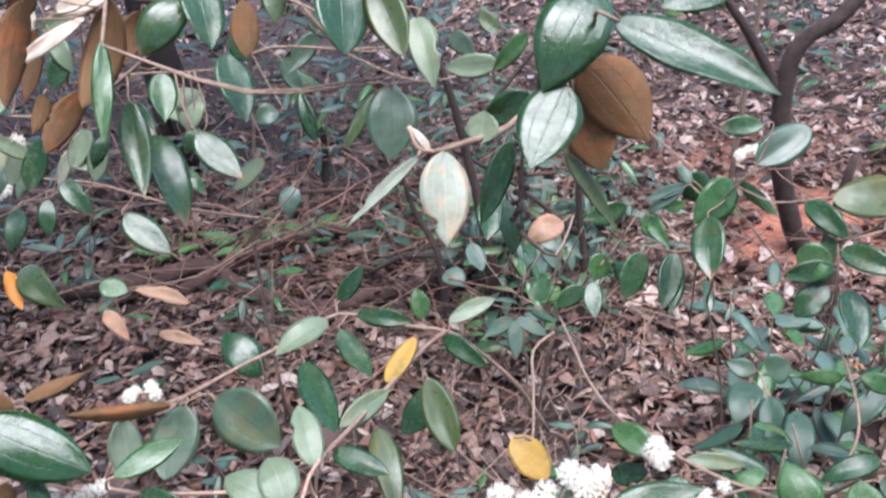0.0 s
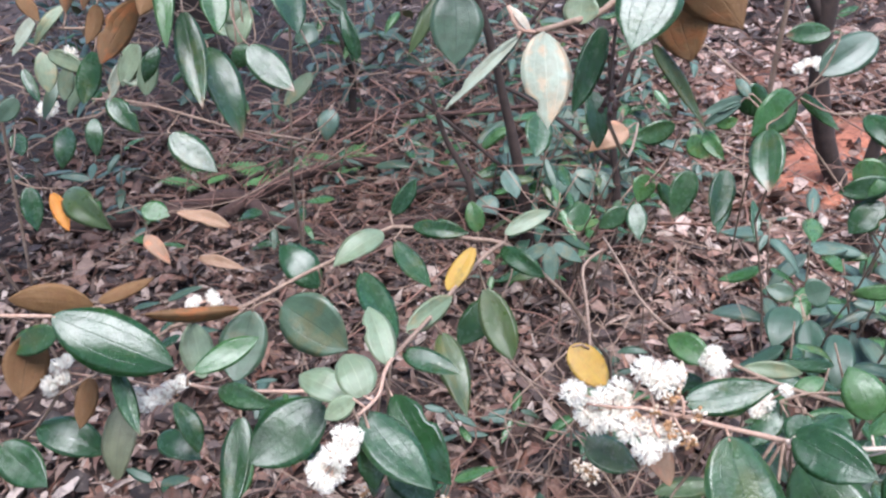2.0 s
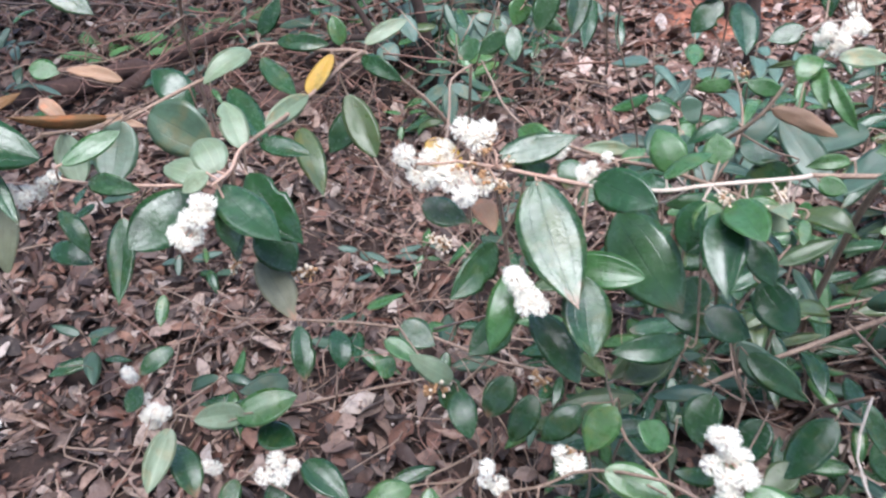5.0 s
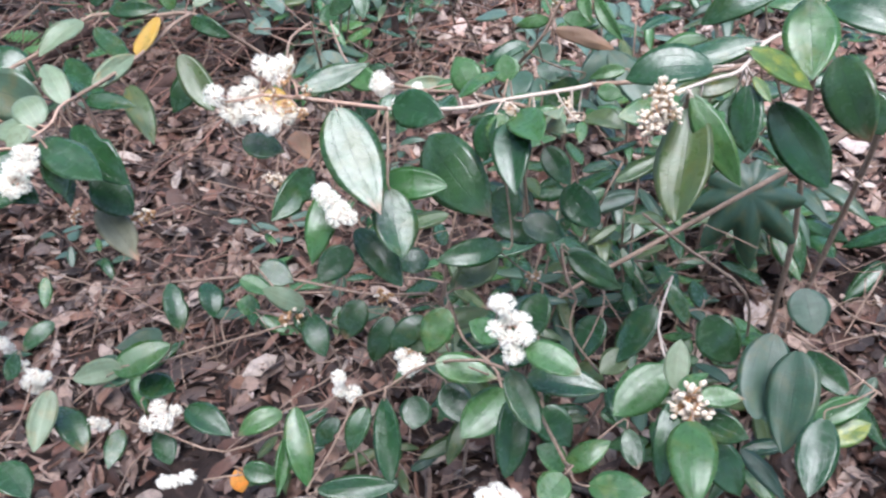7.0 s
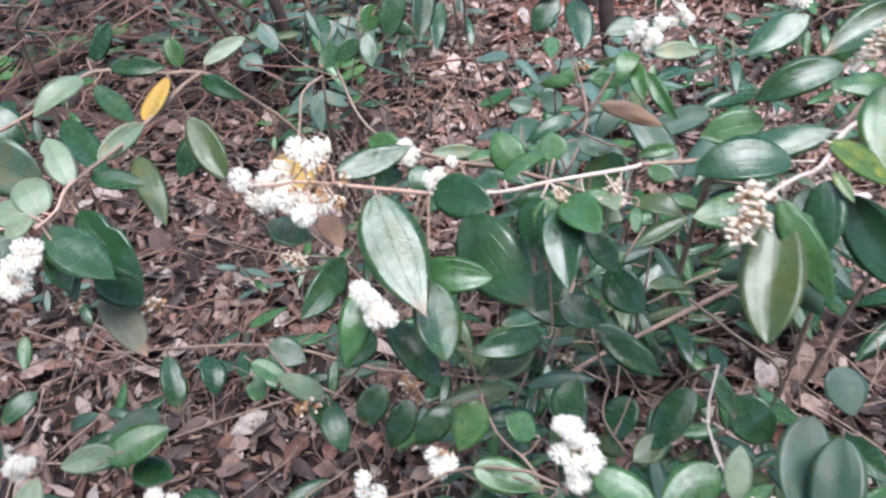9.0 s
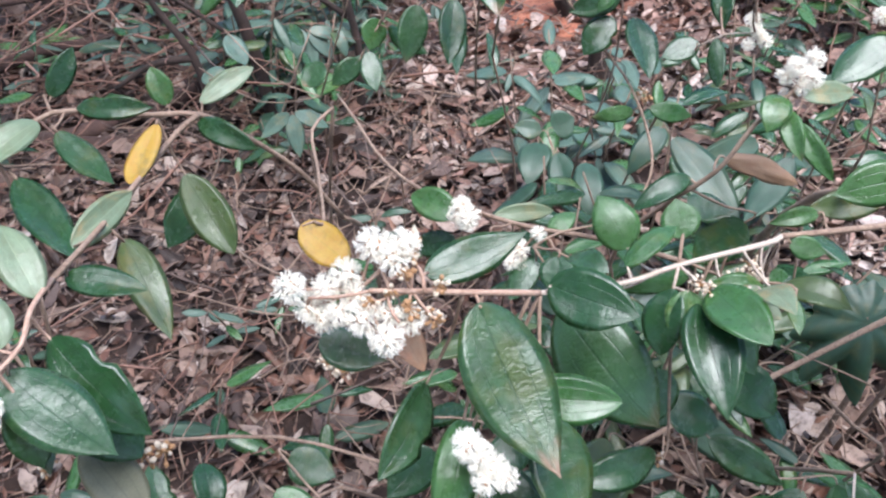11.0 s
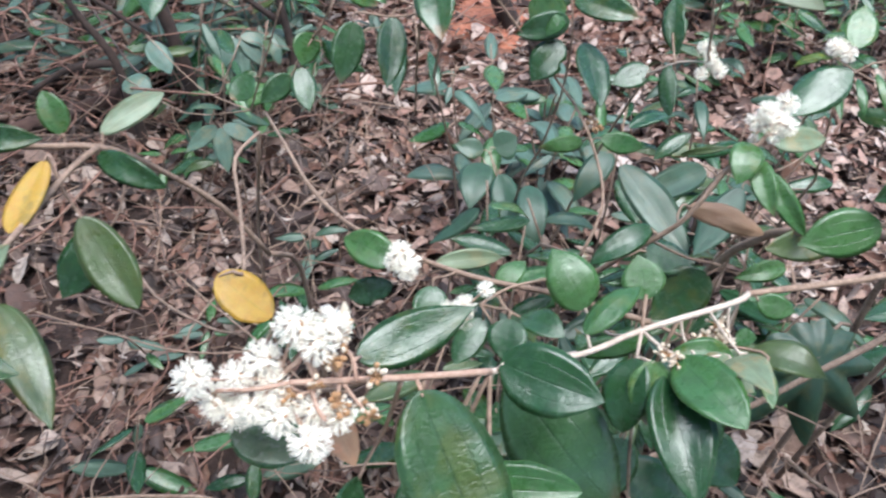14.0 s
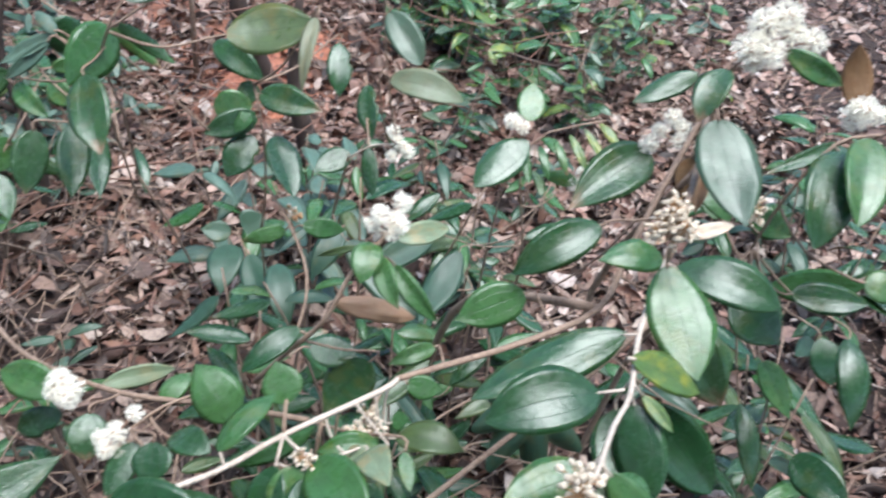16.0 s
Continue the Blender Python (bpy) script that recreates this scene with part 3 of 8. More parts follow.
def cluster(shrub, kind, radius, places):
    """A branched flower stalk of a shrub with a head at every place."""
    places = [Vector(p) for p in places]
    mid = sum(places, Vector()) / len(places)
    bm = bmesh.new()
    foot = mid + Vector((0.2 * radius, 0.8 * radius, -0.5 * radius))
    for p in places:
        if (p - foot).length > 0.002:
            tube_into(bm, [foot, (foot + p) / 2 + Vector((0, 0, -0.1 * radius)), p], 0.0012, 0.0009, 5)
    name = {"white": "flower_stalk", "bud": "bud_stalk", "brown": "bud_stalk", "berry": "fruit_stalk"}[kind]
    label = {"white": "stalk of fluffy white flower heads", "bud": "cream closed flower buds", "brown": "dry rust-brown flower husks", "berry": "dark dried fruit on a stalk"}[kind]
    holder = part(name, bm, BARK["dark"] if kind == "berry" else BARK["red"], shrub, label)
    for p in places:
        key = (kind, head_rng.randrange(4))
        if key not in HEADS:
            HEADS[key] = head_mesh(kind, key[1] + 31)
        ob = new(HEADS[key].name.split(".")[0], HEADS[key])
        size = radius * head_rng.uniform(0.85, 1.15)
        ob.matrix_basis = Matrix.LocRotScale(p, Euler((head_rng.uniform(0, 6), head_rng.uniform(0, 6), head_rng.uniform(0, 6))), (size, size, size))
        hang(ob, holder)
    return holder

# flowering shrub: main
shrub = new_shrub('main')
b = stem(shrub, [(0.086, 0.452, 1.118), (0.113, 0.451, 1.111), (0.157, 0.455, 1.093), (0.21, 0.464, 1.068)], 0.0021, 0.0029, 'red')
leaf(b, (0.157, 0.445, 1.093), (0.182, 0.343, 1.026), 0.065, (0.10, -0.55, 0.83), 'g', (0.158, 0.455, 1.092))
leaf(b, (0.105, 0.483, 1.047), (0.117, 0.443, 1.036), 0.026, (-0.02, -0.26, 0.96), 't', (0.131, 0.452, 1.103))
leaf(b, (0.119, 0.443, 1.022), (0.069, 0.382, 1.011), 0.038, (0.54, -0.56, 0.63), 'g', (0.149, 0.454, 1.096))
leaf(b, (0.187, 0.435, 0.992), (0.259, 0.405, 0.996), 0.041, (-0.28, -0.55, 0.79), 'f', (0.21, 0.464, 1.068))
leaf(b, (0.196, 0.398, 1.012), (0.195, 0.332, 0.972), 0.052, (0.17, -0.51, 0.84), 'g', (0.21, 0.464, 1.068))
leaf(b, (0.137, 0.409, 1.017), (0.102, 0.344, 0.975), 0.035, (0.04, -0.55, 0.83), 'f', (0.163, 0.456, 1.09))
leaf(b, (0.151, 0.421, 0.945), (0.19, 0.353, 0.907), 0.039, (0.03, -0.47, 0.88), 'g', (0.202, 0.462, 1.072))
b = stem(shrub, [(0.21, 0.464, 1.068), (0.287, 0.478, 1.043), (0.344, 0.493, 1.033), (0.435, 0.505, 1.023), (0.457, 0.514, 1.018)], 0.0025, 0.0032, 'white')
leaf(b, (0.217, 0.466, 1.073), (0.265, 0.417, 1.076), 0.046, (-0.48, -0.43, 0.76), 'g', (0.215, 0.464, 1.067))
leaf(b, (0.293, 0.49, 1.049), (0.347, 0.512, 1.059), 0.024, (-0.19, 0, 0.98), 'f', (0.294, 0.48, 1.042))
leaf(b, (0.384, 0.468, 1.016), (0.401, 0.428, 1.02), 0.026, (-0.56, -0.17, 0.81), 'p', (0.381, 0.498, 1.029))
leaf(b, (0.443, 0.496, 0.988), (0.454, 0.486, 0.996), 0.018, (-0.64, -0.07, 0.77), 'f', (0.445, 0.509, 1.021))
leaf(b, (0.432, 0.472, 1.001), (0.472, 0.43, 1.006), 0.032, (-0.19, -0.07, 0.98), 'o', (0.43, 0.504, 1.024))
leaf(b, (0.412, 0.464, 1.011), (0.366, 0.483, 1.01), 0.025, (-0.17, -0.39, 0.9), 'f', (0.409, 0.501, 1.026))
leaf(b, (0.318, 0.53, 1.025), (0.306, 0.575, 1.051), 0.041, (-0.36, -0.55, 0.75), 'f', (0.331, 0.49, 1.035))
leaf(b, (0.306, 0.513, 0.998), (0.387, 0.529, 0.979), 0.021, (0.29, -0.73, 0.62), 'f', (0.32, 0.487, 1.037))
leaf(b, (0.39, 0.476, 0.968), (0.411, 0.439, 0.932), 0.034, (-0.16, -0.73, 0.66), 'g', (0.393, 0.499, 1.028))
leaf(b, (0.256, 0.519, 0.984), (0.308, 0.416, 0.927), 0.079, (-0.4, -0.59, 0.7), 'g', (0.284, 0.478, 1.044))
leaf(b, (0.419, 0.485, 0.893), (0.449, 0.436, 0.86), 0.050, (-0.35, -0.66, 0.66), 'g', (0.43, 0.504, 1.024))
leaf(b, (0.361, 0.48, 0.854), (0.411, 0.455, 0.833), 0.047, (0.07, -0.54, 0.84), 'g', (0.378, 0.497, 1.029))
b = stem(shrub, [(0.457, 0.514, 1.018), (0.5, 0.512, 1.014), (0.59, 0.504, 1.012), (0.675, 0.499, 1.024), (0.732, 0.529, 1.051), (0.8, 0.56, 1.103), (0.882, 0.599, 1.143)], 0.0036, 0.0042, 'brown')
leaf(b, (0.463, 0.508, 1.014), (0.488, 0.49, 1.011), 0.023, (-0.36, -0.6, 0.71), 'f', (0.463, 0.514, 1.017))
leaf(b, (0.505, 0.53, 1.02), (0.462, 0.538, 1.011), 0.019, (-0.27, -0.64, 0.72), 'f', (0.503, 0.511, 1.014))
leaf(b, (0.624, 0.551, 1.021), (0.554, 0.568, 1), 0.047, (-0.36, -0.71, 0.61), 'f', (0.622, 0.502, 1.016))
leaf(b, (0.742, 0.47, 1.026), (0.746, 0.381, 0.964), 0.061, (-0.71, -0.42, 0.56), 'g', (0.711, 0.518, 1.041))
b = stem(shrub, [(0.1, 0.451, 1.114), (0.097, 0.461, 1.123), (0.096, 0.47, 1.132)], 0.0018, 0.0014, 'red')
b = stem(shrub, [(0.097, 0.452, 1.114), (0.097, 0.439, 1.109), (0.1, 0.43, 1.107)], 0.0018, 0.0014, 'red')
b = stem(shrub, [(0.086, 0.452, 1.118), (0.069, 0.455, 1.115), (0.048, 0.464, 1.11)], 0.0016, 0.0014, 'red')
leaf(b, (0.05, 0.48, 1.053), (0.094, 0.453, 1.043), 0.034, (-0.01, -0.34, 0.94), 'g', (0.048, 0.464, 1.11))
b = stem(shrub, [(0.121, 0.448, 1.111), (0.121, 0.459, 1.121), (0.109, 0.47, 1.129)], 0.0016, 0.0014, 'red')
leaf(b, (0.118, 0.463, 1.125), (0.123, 0.479, 1.143), 0.007, (-0.35, -0.65, 0.68), 'c', (0.117, 0.462, 1.123))
leaf(b, (0.125, 0.463, 1.112), (0.201, 0.475, 1.12), 0.032, (-0.01, -0.51, 0.86), 'g', (0.121, 0.456, 1.119))
b = stem(shrub, [(0.344, 0.493, 1.033), (0.353, 0.509, 1.045), (0.36, 0.519, 1.049)], 0.0020, 0.0015, 'brown')
leaf(b, (0.354, 0.51, 1.045), (0.357, 0.537, 1.066), 0.034, (-0.46, -0.51, 0.72), 'f', (0.353, 0.51, 1.045))
b = stem(shrub, [(0.344, 0.493, 1.033), (0.348, 0.473, 1.035), (0.355, 0.459, 1.038)], 0.0020, 0.0015, 'white')
leaf(b, (0.353, 0.459, 1.037), (0.36, 0.391, 1.044), 0.044, (-0.31, 0.06, 0.95), 'f', (0.354, 0.46, 1.038))
leaf(b, (0.345, 0.454, 1.029), (0.327, 0.37, 0.994), 0.048, (-0.23, -0.34, 0.91), 'g', (0.354, 0.46, 1.038))
leaf(b, (0.394, 0.453, 1.03), (0.381, 0.4, 1.06), 0.030, (-0.18, 0.51, 0.84), 'p', (0.355, 0.459, 1.038))
b = stem(shrub, [(0.344, 0.493, 1.033), (0.33, 0.474, 1.03)], 0.0020, 0.0015, 'white')
leaf(b, (0.328, 0.47, 1.033), (0.309, 0.441, 0.991), 0.036, (-0.73, -0.37, 0.57), 'g', (0.33, 0.474, 1.03))
leaf(b, (0.336, 0.463, 1.036), (0.322, 0.435, 1.003), 0.033, (-0.24, -0.69, 0.69), 'f', (0.33, 0.474, 1.03))
leaf(b, (0.346, 0.475, 0.919), (0.32, 0.445, 0.885), 0.042, (0, -0.75, 0.67), 'g', (0.33, 0.474, 1.03))
leaf(b, (0.322, 0.426, 0.866), (0.237, 0.415, 0.875), 0.036, (0.16, -0.67, 0.72), 'g', (0.33, 0.474, 1.03))
b = stem(shrub, [(0.675, 0.499, 1.024), (0.7, 0.72, 0.85), (0.8, 0.92, 0.5), (0.84, 1.02, 0.03)], 0.0060, 0.0090, 'brown')
cluster(shrub, 'white', 0.0115, [(0.037, 0.47, 1.117), (0.047, 0.467, 1.099), (0.054, 0.46, 1.093), (0.059, 0.468, 1.113), (0.075, 0.473, 1.116), (0.078, 0.461, 1.106), (0.078, 0.443, 1.105), (0.09, 0.424, 1.1), (0.109, 0.437, 1.099), (0.095, 0.442, 1.102), (0.094, 0.472, 1.139), (0.104, 0.46, 1.135), (0.113, 0.467, 1.139), (0.064, 0.451, 1.105)])
cluster(shrub, 'brown', 0.0082, [(0.083, 0.446, 1.113), (0.108, 0.44, 1.108), (0.13, 0.446, 1.114), (0.099, 0.447, 1.119), (0.118, 0.462, 1.134), (0.121, 0.441, 1.099), (0.124, 0.431, 1.1), (0.108, 0.454, 1.128)])
cluster(shrub, 'white', 0.0119, [(0.128, 0.372, 1.044), (0.134, 0.368, 1.034), (0.143, 0.362, 1.026), (0.136, 0.357, 1.022), (0.149, 0.357, 1.018)])
cluster(shrub, 'bud', 0.0118, [(0.421, 0.499, 1.008), (0.424, 0.493, 0.993), (0.406, 0.491, 1)])
cluster(shrub, 'bud', 0.0089, [(0.345, 0.463, 1.04), (0.349, 0.457, 1.039)])
cluster(shrub, 'bud', 0.0099, [(0.054, 0.547, 0.942), (0.062, 0.544, 0.938)])
cluster(shrub, 'bud', 0.0097, [(0.062, 0.54, 0.944), (0.068, 0.535, 0.941)])

# flowering shrub: upper right spray
shrub = new_shrub('upper right spray')
b = stem(shrub, [(0.157, 1.178, 0.823), (0.162, 1.012, 0.876), (0.17, 0.91, 0.893), (0.186, 0.804, 0.922), (0.212, 0.723, 0.951), (0.247, 0.658, 0.97), (0.279, 0.617, 0.982), (0.319, 0.574, 0.997), (0.379, 0.525, 0.996)], 0.0024, 0.0032, 'brown')
leaf(b, (0.245, 0.668, 0.965), (0.308, 0.661, 0.964), 0.021, (-0.06, -0.67, 0.74), 'p', (0.242, 0.667, 0.967))
leaf(b, (0.282, 0.612, 0.979), (0.314, 0.626, 0.989), 0.022, (-0.16, -0.32, 0.93), 'f', (0.282, 0.613, 0.984))
leaf(b, (0.21, 0.685, 0.932), (0.17, 0.705, 0.906), 0.029, (-0.63, -0.63, 0.46), 'g', (0.224, 0.7, 0.958))
leaf(b, (0.228, 0.625, 0.983), (0.215, 0.597, 0.96), 0.033, (-0.03, -0.63, 0.78), 'g', (0.257, 0.644, 0.974))
leaf(b, (0.424, 0.446, 1.018), (0.412, 0.416, 1.01), 0.015, (0.07, -0.26, 0.96), 'f', (0.379, 0.525, 0.996))
b = stem(shrub, [(0.467, 0.565, 1.138), (0.457, 0.564, 1.126), (0.434, 0.561, 1.109), (0.413, 0.56, 1.072), (0.4, 0.569, 1.047), (0.387, 0.58, 1.025), (0.364, 0.606, 0.971)], 0.0022, 0.0030, 'brown')
leaf(b, (0.456, 0.567, 1.129), (0.432, 0.543, 1.112), 0.027, (-0.19, -0.44, 0.88), 'f', (0.458, 0.564, 1.128))
leaf(b, (0.458, 0.557, 1.12), (0.455, 0.519, 1.095), 0.020, (-0.64, -0.38, 0.66), 'f', (0.454, 0.563, 1.124))
leaf(b, (0.395, 0.575, 1.052), (0.339, 0.567, 1.033), 0.023, (-0.23, -0.45, 0.86), 'g', (0.4, 0.569, 1.046))
leaf(b, (0.482, 0.572, 1.121), (0.538, 0.575, 1.113), 0.022, (0.13, -0.72, 0.68), 'p', (0.466, 0.565, 1.136))
leaf(b, (0.454, 0.586, 1.112), (0.426, 0.608, 1.095), 0.007, (-0.68, -0.4, 0.61), 'o', (0.45, 0.563, 1.121))
leaf(b, (0.473, 0.559, 1.105), (0.493, 0.516, 1.068), 0.019, (-0.55, -0.67, 0.49), 'f', (0.457, 0.564, 1.126))
leaf(b, (0.433, 0.584, 1.058), (0.502, 0.562, 1.03), 0.022, (0, -0.8, 0.61), 't', (0.409, 0.563, 1.064))
leaf(b, (0.412, 0.594, 1.004), (0.453, 0.575, 0.998), 0.035, (-0.03, -0.36, 0.93), 'g', (0.382, 0.586, 1.013))
leaf(b, (0.456, 0.56, 0.997), (0.408, 0.557, 0.956), 0.048, (-0.43, -0.71, 0.56), 'g', (0.396, 0.572, 1.04))
b = stem(shrub, [(0.316, 0.583, 1.008), (0.278, 0.581, 1.01), (0.249, 0.571, 1.009)], 0.0016, 0.0014, 'brown')
leaf(b, (0.252, 0.567, 0.996), (0.219, 0.544, 0.977), 0.027, (-0.24, -0.4, 0.88), 'g', (0.251, 0.571, 1.009))
leaf(b, (0.254, 0.556, 1.001), (0.262, 0.533, 0.995), 0.021, (-0.21, -0.3, 0.93), 'g', (0.249, 0.571, 1.009))
leaf(b, (0.274, 0.551, 1.008), (0.294, 0.514, 1.018), 0.027, (-0.27, 0.11, 0.96), 'g', (0.266, 0.576, 1.009))
leaf(b, (0.26, 0.542, 1.02), (0.248, 0.517, 1.002), 0.033, (-0.42, -0.4, 0.81), 'g', (0.25, 0.571, 1.009))
b = stem(shrub, [(0.234, 0.671, 0.971), (0.217, 0.667, 0.969)], 0.0016, 0.0012, 'brown')
leaf(b, (0.211, 0.679, 0.965), (0.173, 0.723, 0.967), 0.036, (-0.43, -0.42, 0.8), 'f', (0.217, 0.667, 0.969))
b = stem(shrub, [(0.364, 0.606, 0.971), (0.42, 0.72, 0.8), (0.46, 0.82, 0.4), (0.48, 0.88, 0.04)], 0.0030, 0.0040, 'brown')
cluster(shrub, 'white', 0.0085, [(0.462, 0.568, 1.155), (0.49, 0.581, 1.15), (0.478, 0.569, 1.144), (0.459, 0.572, 1.145), (0.471, 0.564, 1.136), (0.476, 0.557, 1.146)])
cluster(shrub, 'white', 0.0057, [(0.465, 0.575, 1.125)])
cluster(shrub, 'white', 0.0117, [(0.216, 0.673, 0.963), (0.221, 0.673, 0.968)])
cluster(shrub, 'white', 0.0092, [(0.229, 0.572, 0.995), (0.24, 0.57, 0.988), (0.24, 0.58, 1.001), (0.256, 0.579, 1.016), (0.229, 0.587, 0.993)])
cluster(shrub, 'white', 0.0112, [(0.21, 0.677, 0.969), (0.217, 0.664, 0.971), (0.214, 0.679, 0.976)])

# flowering shrub: right branch
shrub = new_shrub('right branch')
b = stem(shrub, [(0.457, 0.3, 1.139), (0.51, 0.334, 1.122), (0.549, 0.355, 1.111), (0.593, 0.393, 1.112), (0.647, 0.43, 1.102), (0.678, 0.448, 1.121)], 0.0021, 0.0030, 'white')
leaf(b, (0.476, 0.304, 1.13), (0.498, 0.233, 1.074), 0.031, (-0.5, -0.63, 0.59), 'f', (0.473, 0.31, 1.134))
leaf(b, (0.594, 0.405, 1.108), (0.464, 0.425, 1.08), 0.042, (-0.25, -0.37, 0.9), 'g', (0.6, 0.397, 1.111))
leaf(b, (0.682, 0.44, 1.116), (0.735, 0.366, 1.109), 0.046, (-0.36, -0.34, 0.87), 'g', (0.676, 0.447, 1.12))
leaf(b, (0.565, 0.356, 1.101), (0.57, 0.325, 1.089), 0.012, (-0.5, -0.38, 0.78), 'v', (0.558, 0.363, 1.112))
leaf(b, (0.475, 0.318, 1.115), (0.417, 0.33, 1.102), 0.038, (-0.27, -0.29, 0.92), 'f', (0.481, 0.316, 1.131))
leaf(b, (0.478, 0.305, 1.117), (0.428, 0.209, 1.071), 0.054, (-0.34, -0.26, 0.9), 'o', (0.477, 0.313, 1.132))
leaf(b, (0.561, 0.357, 1.092), (0.542, 0.304, 1.05), 0.040, (-0.64, -0.33, 0.69), 'g', (0.556, 0.361, 1.112))
leaf(b, (0.496, 0.313, 1.101), (0.5, 0.284, 1.107), 0.025, (-0.22, 0.17, 0.96), 'f', (0.496, 0.326, 1.126))
leaf(b, (0.559, 0.368, 1.076), (0.536, 0.323, 1.044), 0.047, (-0.47, -0.33, 0.82), 'g', (0.561, 0.365, 1.112))
leaf(b, (0.604, 0.371, 1.054), (0.654, 0.314, 0.972), 0.053, (-0.44, -0.84, 0.31), 'g', (0.588, 0.388, 1.112))
b = stem(shrub, [(0.678, 0.448, 1.121), (0.73, 0.482, 1.131), (0.799, 0.529, 1.135), (0.885, 0.597, 1.143)], 0.0036, 0.0045, 'brown')
leaf(b, (0.829, 0.559, 1.124), (0.801, 0.538, 1.097), 0.027, (0.5, 0.35, -0.79), 'g', (0.831, 0.554, 1.138))
leaf(b, (0.829, 0.554, 1.12), (0.836, 0.496, 1.082), 0.040, (-0.43, -0.53, 0.73), 'f', (0.829, 0.553, 1.138))
leaf(b, (0.796, 0.524, 1.194), (0.763, 0.438, 1.137), 0.062, (-0.46, -0.62, 0.55), 'm', (0.797, 0.527, 1.135))
leaf(b, (0.831, 0.613, 1.1), (0.721, 0.611, 1.056), 0.061, (-0.33, -0.44, 0.83), 'g', (0.858, 0.575, 1.14))
b = stem(shrub, [(0.669, 0.441, 1.123), (0.648, 0.43, 1.162), (0.648, 0.436, 1.183)], 0.0018, 0.0014, 'brown')
leaf(b, (0.662, 0.436, 1.129), (0.63, 0.354, 1.085), 0.057, (-0.32, -0.35, 0.88), 'f', (0.665, 0.439, 1.131))
leaf(b, (0.639, 0.43, 1.17), (0.622, 0.439, 1.167), 0.011, (-0.47, -0.58, 0.67), 'c', (0.648, 0.433, 1.17))
leaf(b, (0.65, 0.423, 1.172), (0.686, 0.407, 1.183), 0.013, (-0.47, -0.58, 0.67), 'c', (0.648, 0.432, 1.169))
b = stem(shrub, [(0.543, 0.357, 1.117), (0.527, 0.365, 1.114)], 0.0016, 0.0016, 'white')
leaf(b, (0.527, 0.365, 1.114), (0.447, 0.389, 1.102), 0.049, (-0.23, -0.35, 0.91), 'g', (0.527, 0.365, 1.114))
b = stem(shrub, [(0.563, 0.377, 1.121), (0.568, 0.373, 1.121)], 0.0016, 0.0016, 'white')
leaf(b, (0.565, 0.375, 1.121), (0.629, 0.348, 1.077), 0.033, (0.23, -0.64, 0.73), 'v', (0.565, 0.375, 1.121))
b = stem(shrub, [(0.92, 0.434, 1.198), (0.882, 0.452, 1.187), (0.847, 0.458, 1.133), (0.856, 0.473, 1.057)], 0.0020, 0.0020, 'brown')
leaf(b, (0.876, 0.44, 1.187), (0.803, 0.393, 1.13), 0.054, (-0.43, -0.34, 0.83), 'g', (0.881, 0.452, 1.185))
leaf(b, (0.905, 0.458, 1.179), (0.818, 0.472, 1.157), 0.017, (-0.27, -0.65, 0.7), 'g', (0.895, 0.446, 1.191))
leaf(b, (0.891, 0.43, 1.203), (0.823, 0.376, 1.16), 0.046, (-0.29, -0.35, 0.89), 'f', (0.901, 0.443, 1.192))
leaf(b, (0.865, 0.493, 1.084), (0.893, 0.457, 1.07), 0.035, (-0.66, -0.67, 0.35), 'f', (0.853, 0.469, 1.078))
leaf(b, (0.828, 0.456, 1.018), (0.854, 0.401, 0.981), 0.064, (-0.35, -0.63, 0.7), 'g', (0.856, 0.473, 1.057))
leaf(b, (0.836, 0.407, 1.054), (0.896, 0.36, 1.054), 0.034, (-0.43, -0.57, 0.7), 'g', (0.854, 0.47, 1.069))
leaf(b, (0.987, 0.495, 1.183), (1.006, 0.531, 1.235), 0.033, (0.76, 0.38, -0.53), 'g', (0.92, 0.434, 1.198))
leaf(b, (0.852, 0.359, 1.1), (0.88, 0.334, 1.096), 0.033, (-0.38, -0.55, 0.74), 'f', (0.848, 0.46, 1.12))
leaf(b, (0.767, 0.444, 0.99), (0.778, 0.4, 0.953), 0.052, (-0.61, -0.59, 0.53), 'g', (0.856, 0.473, 1.057))
leaf(b, (0.835, 0.401, 0.966), (0.842, 0.352, 0.921), 0.032, (-0.53, -0.62, 0.58), 'f', (0.856, 0.473, 1.057))
leaf(b, (0.915, 0.367, 0.993), (0.875, 0.307, 0.933), 0.038, (-0.43, -0.49, 0.76), 'g', (0.856, 0.473, 1.057))
leaf(b, (0.976, 0.413, 0.925), (0.974, 0.374, 0.884), 0.044, (-0.51, -0.62, 0.6), 'g', (0.856, 0.473, 1.057))
leaf(b, (0.878, 0.42, 0.856), (0.848, 0.35, 0.792), 0.030, (-0.4, -0.52, 0.76), 'g', (0.856, 0.473, 1.057))
leaf(b, (0.815, 0.540, 1.140), (0.800, 0.515, 1.090), 0.022, (-0.5, -0.6, 0.4), 't', (0.82, 0.545, 1.137))
leaf(b, (0.700, 0.545, 1.085), (0.610, 0.560, 1.045), 0.044, (-0.45, -0.5, 0.74), 'g', (0.745, 0.492, 1.132))
leaf(b, (0.720, 0.480, 1.085), (0.655, 0.500, 1.090), 0.036, (-0.35, -0.3, 0.88), 'f', (0.730, 0.482, 1.131))
leaf(b, (0.905, 0.460, 0.995), (0.945, 0.386, 1.040), 0.040, (-0.45, -0.55, 0.7), 'f', (0.885, 0.597, 1.143))
